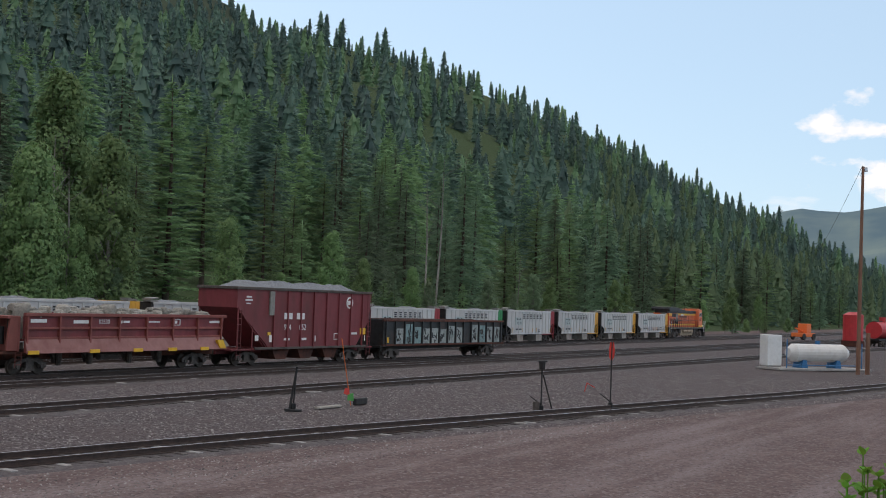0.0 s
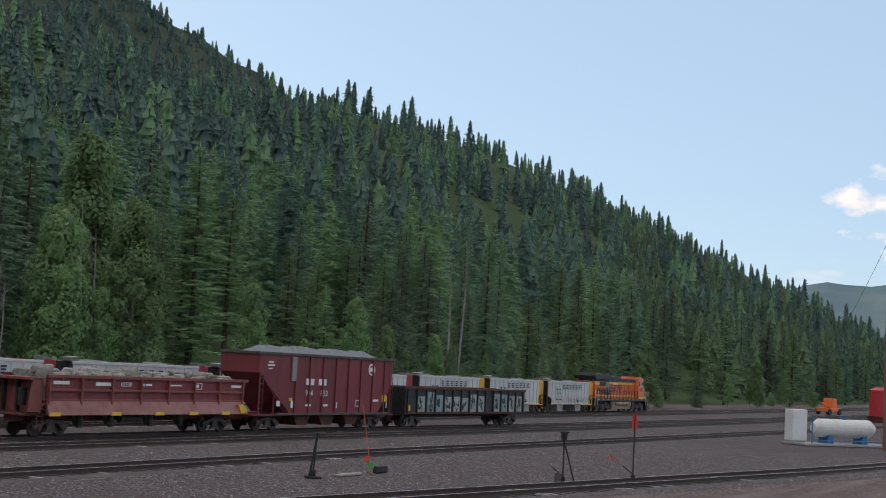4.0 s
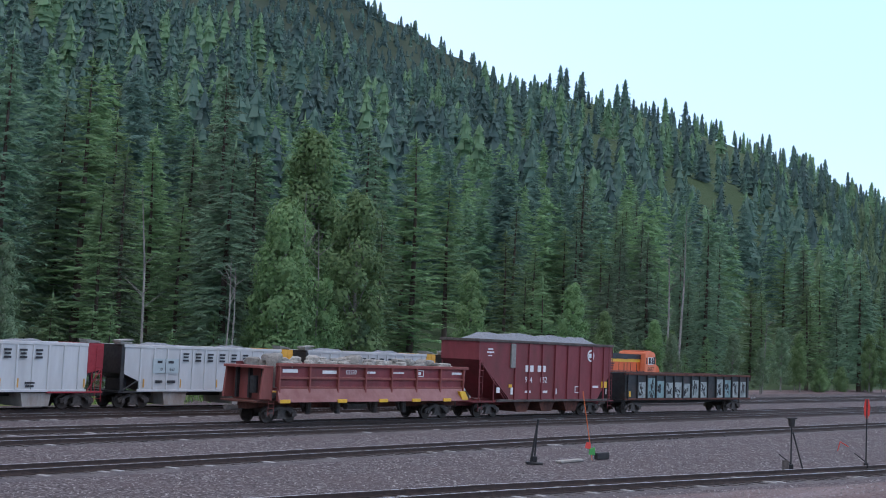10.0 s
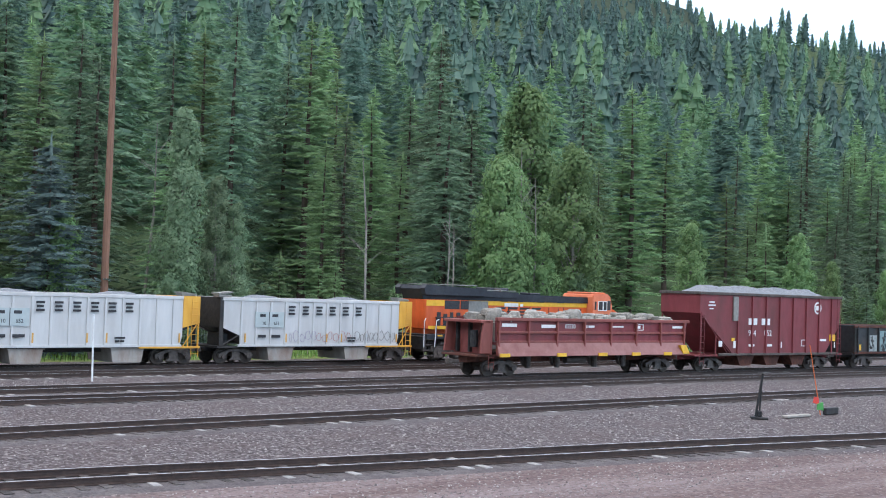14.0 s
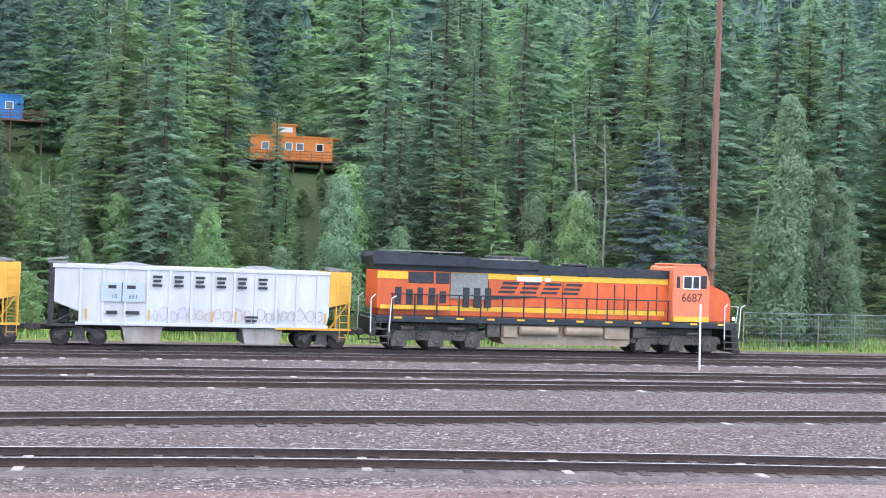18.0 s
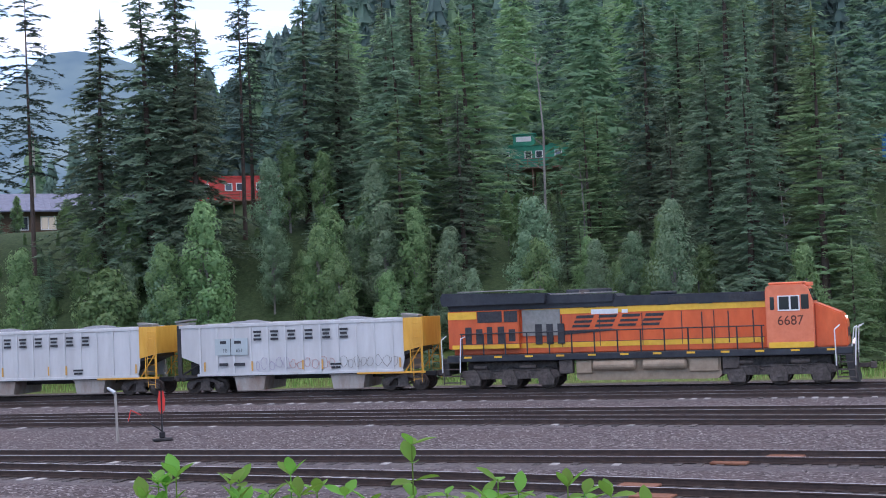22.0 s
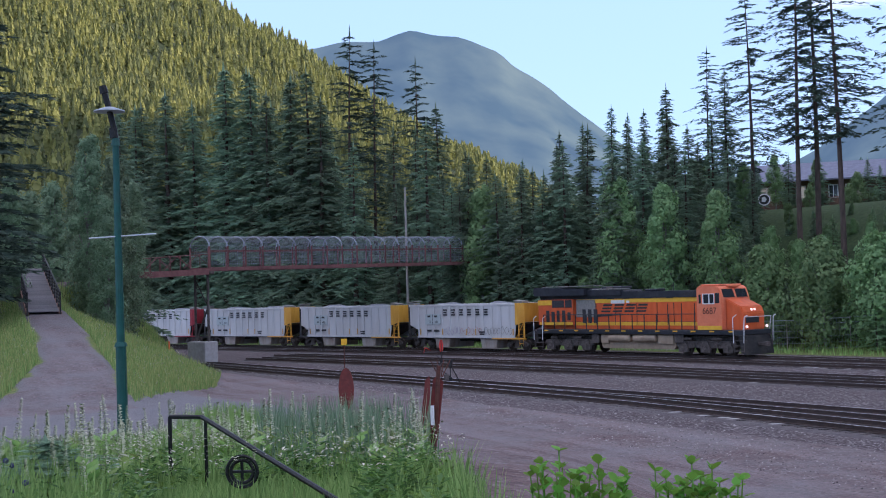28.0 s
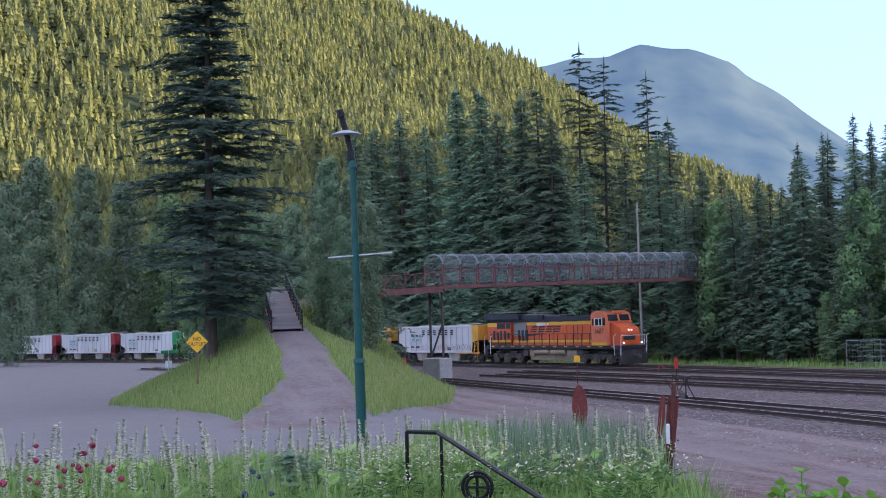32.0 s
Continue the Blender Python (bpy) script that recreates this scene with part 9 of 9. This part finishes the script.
def bloom_mesh(name, seed, H, fl_mat, size):
    g_ = np.random.default_rng(seed)
    C, T, MI = [], [], []
    i0 = 0
    C += [np.array([0.008, 0, 0]), np.array([-0.008, 0, 0]), np.array([0.0, 0.02, H])]
    T.append((0, 1, 2))
    MI.append(0)
    for k in range(26):
        v = g_.normal(size=3)
        v /= np.linalg.norm(v)
        p = np.array([0, 0.02, H]) + v * size * 0.6
        e1 = np.cross(v, g_.normal(size=3))
        e1 /= np.linalg.norm(e1)
        e2 = np.cross(v, e1)
        i0 = len(C)
        C += [p - e1 * size * 0.5, p + e2 * size * 0.5, p + e1 * size * 0.5, p - e2 * size * 0.5]
        T += [(i0, i0 + 1, i0 + 2), (i0, i0 + 2, i0 + 3)]
        MI += [1, 1]
    return tri_mesh(name, C, T, [M_GRASS, fl_mat], MI)


STALKS = [stalk_mesh("flower_stalk_%d" % i, 300 + i, 0.60 + 0.11 * i, 80, 0.021, M_FLOWERC, 0.48) for i in range(3)]
PINKS = [bloom_mesh("pink_bloom_%d" % i, 310 + i, 0.68 + 0.12 * i, M_FLOWERP, 0.024) for i in range(2)]
BLUES = [bloom_mesh("blue_bloom_%d" % i, 320 + i, 0.42, M_FLOWERB, 0.028) for i in range(2)]


def bed(meshes, n, az0, az1, r0, r1, nm, label, cat="flower"):
    for x, y, z, _ in scatter(n, az0, az1, r0, r1, in_lawn):
        ob = new(nm, meshes[int(g.integers(len(meshes)))])
        ob.matrix_basis = pose(x, y, z - 0.02, g.uniform(-7, 7), g.uniform(-7, 7), g.uniform(0, 360))
        s = g.uniform(0.8, 1.25)
        ob.scale = (s, s, s)
        tagged(ob, label, cat, nm.replace("_", " ") + "s in the garden")


bed(STALKS, 170, -98, -80, 9.5, 18, "flower_stalk", "cream flower spike on a leafy stalk in the garden")
bed(STALKS, 130, -81, -66, 12.4, 24, "flower_stalk", "cream flower spike on a leafy stalk in the garden")
bed(PINKS, 28, -97.5, -91, 8.0, 10.5, "pink_flower", "deep pink double flower on a tall stem")
bed(BLUES, 16, -97, -84, 8.5, 11.5, "blue_flower", "dark blue flower in the garden bed", "flower")


# leafy shrubs close by
def shrub_meshes(name, seed, stems, H, spread, leaf, per, pointed):
    g_ = np.random.default_rng(seed)
    bm = B()
    C, T = [], []
    for s_ in range(stems):
        a = g_.uniform(0, 6.28)
        lean = g_.uniform(0.1, spread)
        tip = Vector((math.cos(a) * lean, math.sin(a) * lean, H * g_.uniform(0.72, 1.0)))
        root = Vector((g_.normal(0, 0.15), g_.normal(0, 0.15), -0.05))
        midp = root.lerp(tip, 0.5) + Vector((0, 0, 0.08))
        rod(bm, root, midp, 0.012, 5, 0.009)
        rod(bm, midp, tip, 0.009, 5, 0.003)
        for k in range(per):
            f = 0.25 + 0.75 * (k + g_.random()) / per
            p = midp.lerp(tip, (f - 0.5) * 2) if f > 0.5 else root.lerp(midp, f * 2)
            b = k * 2.4 + g_.uniform(-0.4, 0.4)
            out = np.array([math.cos(b), math.sin(b), g_.uniform(0.1, 0.9) if pointed else g_.uniform(-0.1, 0.6)])
            out /= np.linalg.norm(out)
            lat = np.cross(out, [0, 0, 1.0])
            lat /= np.linalg.norm(lat) + 1e-6
            up = np.cross(lat, out)
            L_ = leaf * g_.uniform(0.7, 1.25) * (1.15 - 0.35 * f)
            w = L_ * (0.20 if pointed else 0.32)
            b0 = np.array(p) + out * 0.015
            i0 = len(C)
            # a folded leaf: midrib and two halves, tip bent down
            C += [b0, b0 + out * L_ * 0.5 + lat * w + up * 0.15 * w, b0 + out * L_ * 0.5 - lat * w + up * 0.15 * w, b0 + out * L_ * 0.52 - up * 0.12 * L_ * 0.3, b0 + out * L_ - up * L_ * 0.18]
            T += [(i0, i0 + 3, i0 + 1), (i0, i0 + 2, i0 + 3), (i0 + 1, i0 + 3, i0 + 4), (i0 + 3, i0 + 2, i0 + 4)]
    me = mesh_of(name + "_stems", bm, M_BARK)
    return me, tri_mesh(name + "_leaves", C, T, [M_SHRUB])


SHRUBS = [shrub_meshes("round_leaf_shrub", 400, 34, 1.35, 0.75, 0.105, 24, False), shrub_meshes("round_leaf_shrub_b", 401, 26, 1.35, 0.6, 0.11, 22, False), shrub_meshes("pointed_leaf_shrub", 402, 46, 1.2, 0.6, 0.085, 40, True)]


def shrub(k, x, y, top, label, s=1.0):
    z = sit(x, y)
    th = empty("garden_shrub", pose(x, y, z - 0.02, 0, 0, (x * 77 + y * 31) % 360))
    f = (top - z) / 1.3
    th.scale = (s, s, f)
    share("stem_cluster", SHRUBS[k][0], th)
    share("foliage", SHRUBS[k][1], th)
    tagged(th, label, "shrub")


# upright sprigs of broad leaves in front of the lawn
leaf_bm = B()
lv = [leaf_bm.verts.new(p) for p in ((0, 0, 0), (-0.32, 0.30, 0.05), (-0.40, 0.58, 0.03), (-0.24, 0.84, -0.03), (0, 1.0, -0.09), (0.24, 0.84, -0.03), (0.40, 0.58, 0.03), (0.32, 0.30, 0.05), (0, 0.33, -0.03), (0, 0.62, -0.04))]
for f_ in ((0, 8, 1), (1, 8, 9, 2), (2, 9, 3), (3, 9, 4), (0, 7, 8), (7, 6, 9, 8), (6, 5, 9), (5, 4, 9)):
    leaf_bm.faces.new([lv[i] for i in f_])
LEAF_ME = mesh_of("leaf", leaf_bm, M_SHRUB, True)


def sprig_shrub(x, y, top, stems, seed, label, leaf=0.085, spread=0.10, tiers=6, slim=1.0, low=20):
    """A small shrub of upright stems, each with pairs of leaves towards its tip."""
    q_ = random.Random(seed)
    z0 = sit(x, y)
    th = empty("garden_shrub", pose(x, y, z0 - 0.03))
    for k in range(stems):
        a = q_.uniform(0, 6.28)
        r = spread * q_.uniform(0.2, 1.0) if k else 0.0
        h_ = (top - z0) * (1.0 if k == 0 else q_.uniform(0.86, 0.97))
        tip = Vector((r * math.cos(a), r * math.sin(a), h_))
        foot = Vector((r * 0.3 * math.cos(a), r * 0.3 * math.sin(a), 0))
        st_ = part("stem", rod(B(), foot, tip, 0.006, 5, 0.0025), M_SHRUB, th)
        for j in range(tiers):
            f = j / tiers
            p = tip.lerp(foot, (0.01 + 0.44 * f))
            b0 = q_.uniform(0, 3.14)
            for side in range(2 if j else 3):
                b = b0 + side * (3.1416 if j else 2.09) + q_.uniform(-0.4, 0.4)
                lf = share("leaf", LEAF_ME, st_, p)
                L_ = leaf * q_.uniform(0.75, 1.2) * (0.72 + 0.5 * f)
                lf.rotation_euler = (math.radians(q_.uniform(low, 58) * (1.15 - 0.6 * f)), q_.uniform(-0.35, 0.35), b)
                lf.scale = (L_ * slim, L_, L_)
    return tagged(th, label, "shrub", "leafy shrubs at the lawn's edge")


L_S = "bright green broad-leaved shrub at the lawn's edge"
for k, (x, y, top, n_, sp) in enumerate(((-2.82, 3.63, 4.03, 6, 0.11), (-2.64, 3.7, 4.0, 4, 0.09), (-2.47, 3.82, 4.02, 5, 0.12), (-2.3, 3.9, 3.94, 4, 0.12), (-2.17, 4.17, 4.09, 1, 0.02), (-2.0, 4.1, 3.92, 3, 0.10), (-1.81, 4.12, 3.97, 4, 0.10), (-1.62, 4.3, 3.93, 3, 0.1), (-1.46, 4.3, 3.9, 4, 0.1))):
    sprig_shrub(x, y, top, n_ if n_ == 1 else n_ + 2, 600 + k, L_S, 0.115, sp * 2.2, 6 if n_ > 1 else 8, 0.7, 0)
L_P = "bright green pointed-leaf shrub below the lawn"
for k, (x, y, top, n_) in enumerate(((-4.34, 2.38, 4.0, 12), (-4.25, 2.5, 3.95, 12), (-4.28, 2.62, 3.86, 10), (-4.2, 2.72, 3.91, 12), (-4.1, 2.82, 3.94, 12), (-4.0, 2.84, 3.93, 12), (-3.92, 2.86, 3.85, 10), (-4.2, 2.24, 3.78, 8), (-4.05, 2.7, 3.84, 10))):
    sprig_shrub(x, y, top, n_, 620 + k, L_P, 0.062, 0.15, 7)
for k, (x, y, top, n_) in enumerate(((5.12, 0.83, 4.08, 8), (5.13, 0.73, 4.02, 9), (5.2, 0.6, 4.0, 9))):
    sprig_shrub(x, y, top, n_, 640 + k, "bright green pointed-leaf shrub beside the dirt road", 0.06, 0.11, 7)
# low spruce in the garden
sp_th = empty("dwarf_spruce", pose(-11.6, 1.35, sit(-11.6, 1.35) - 0.05))
sp_th.scale = (0.42, 0.42, 0.075)
share("crown", YOUNG[0][1], sp_th)
tagged(sp_th, "low dwarf spruce among the garden grass", "shrub")

# ---- build the tracks ----
railway(TRACK1_PTS, "near yard track of dark rails on weathered wooden ties", (-45, 75), 0.16, 1)
railway(TRACK2_PTS, "second yard track of dark rails on weathered wooden ties", (-60, 60), 0.14, 2)
railway(YARD3_PTS, "yard track of dark rails on weathered wooden ties", (-60, 60), 0.10, 3)
railway(CAR_PTS, "yard track on which the maroon cars stand", (-40, 80), 0.08, 4)
railway(MAIN2_PTS, "second main-line track with pale tie ends", (-60, 70), 0.5, 5)
railway(MAIN_PTS, "main-line track on which the train rolls", None, 0.5, 6)


# loose stones lying on the ballast and the dirt
g = np.random.default_rng(500)
n = 52000
sx_ = g.uniform(-70, 95, n)
sy_ = 21.0 + 36 * g.random(n) ** 1.25 - 0.14 * np.clip(sx_ - 20, 0, 80)
sz_ = land(sx_, sy_)
sr = g.uniform(0.012, 0.042, n) * np.where(g.random(n) < 0.05, 1.7, 1.0)
ang = g.uniform(0, 6.28, n)
V = np.stack([np.stack([sx_ + sr * np.cos(ang + k) * f, sy_ + sr * np.sin(ang + k) * f, sz_ + (0.0 if k < 6 else 1.0) * sr], -1) for k, f in ((0.0, 1.0), (2.1, 0.9), (4.2, 1.1))] + [np.stack([sx_ + sr * 0.2, sy_, sz_ + sr * g.uniform(0.6, 1.1, n)], -1)], 1).reshape(-1, 3)
k4 = np.arange(n)[:, None] * 4
st = tri_mesh("loose_stones", V, np.concatenate([k4 + [0, 1, 3], k4 + [1, 2, 3], k4 + [2, 0, 3]]), [M_STONE])
tagged(new("loose_stones", st), "loose grey and brown stones scattered over the yard", "stones", kind="stuff")

# joint bars and odd rusty plates along the rails
bar_me = mesh_of("joint_bar", box(B(), -0.46, 0.46, -0.03, 0.03, -0.135, -0.03, 0.012), M_RAIL)
plate_me = mesh_of("tie_plate", box(B(), -0.5, 0.5, -0.30, 0.30, -0.19, -0.12, 0.02), M_PLATE)
TRACKS = [o for o in scene.objects if o.name.startswith("railway_track")]
for th, pts, ph in zip(TRACKS[:4], (TRACK1_PTS, TRACK2_PTS, YARD3_PTS, CAR_PTS), (0.0, 5.0, 2.0, 8.0)):
    for off in (-0.7525, 0.7525):
        for k, (x, y, a) in enumerate(resample(offset_line(pts, off), 11.9)):
            if -70 < x < 95:
                share("joint_bar", bar_me, th, (x + math.sin(a) * 0.045 + (ph if off > 0 else 0) * math.cos(a), y - math.cos(a) * 0.045 + (ph if off > 0 else 0) * math.sin(a), 0), a)
for x, y in ((-8.4, 34.9), (-7.2, 36.4), (-9.6, 30.4), (-8.8, 28.9)):
    share("tie_plate", plate_me, TRACKS[0 if y < 32 else 1], (x, y, 0), -0.06)

# ---- what moves: the train rolls back along the main line ----
JOINT_T = [0, 3, 6, 9, 12, 14, 16, 17.5, 19, 20, 22, 24, 25, 26.5, 28, 29, 30, 31, 32]
JOINT_S = [194.3, 163.6, 133.0, 102.7, 73.0, 53.2, 33.2, 17.9, 2.5, -8.0, -29.2, -50.2, -60.5, -75.4, -89.8, -99.3, -108.8, -118.3, -127.8]


def motions():
    def rows_for(offset, half):
        rows = []
        for t, s in zip(JOINT_T, JOINT_S):
            ax, ay, _ = main_line(s + offset)
            bx, by, _ = main_line(s + offset + half)
            rows.append((t, pose(ax, ay, 0, 0, 0, math.degrees(math.atan2(by - ay, bx - ax)))))
        return rows
    walk(LOCO, rows_for(0.5, 19.0))
    for i, car in enumerate(CARS):
        walk(car, rows_for(-0.55 - 14.1 - CAR_PITCH * i, 14.0))


motions()
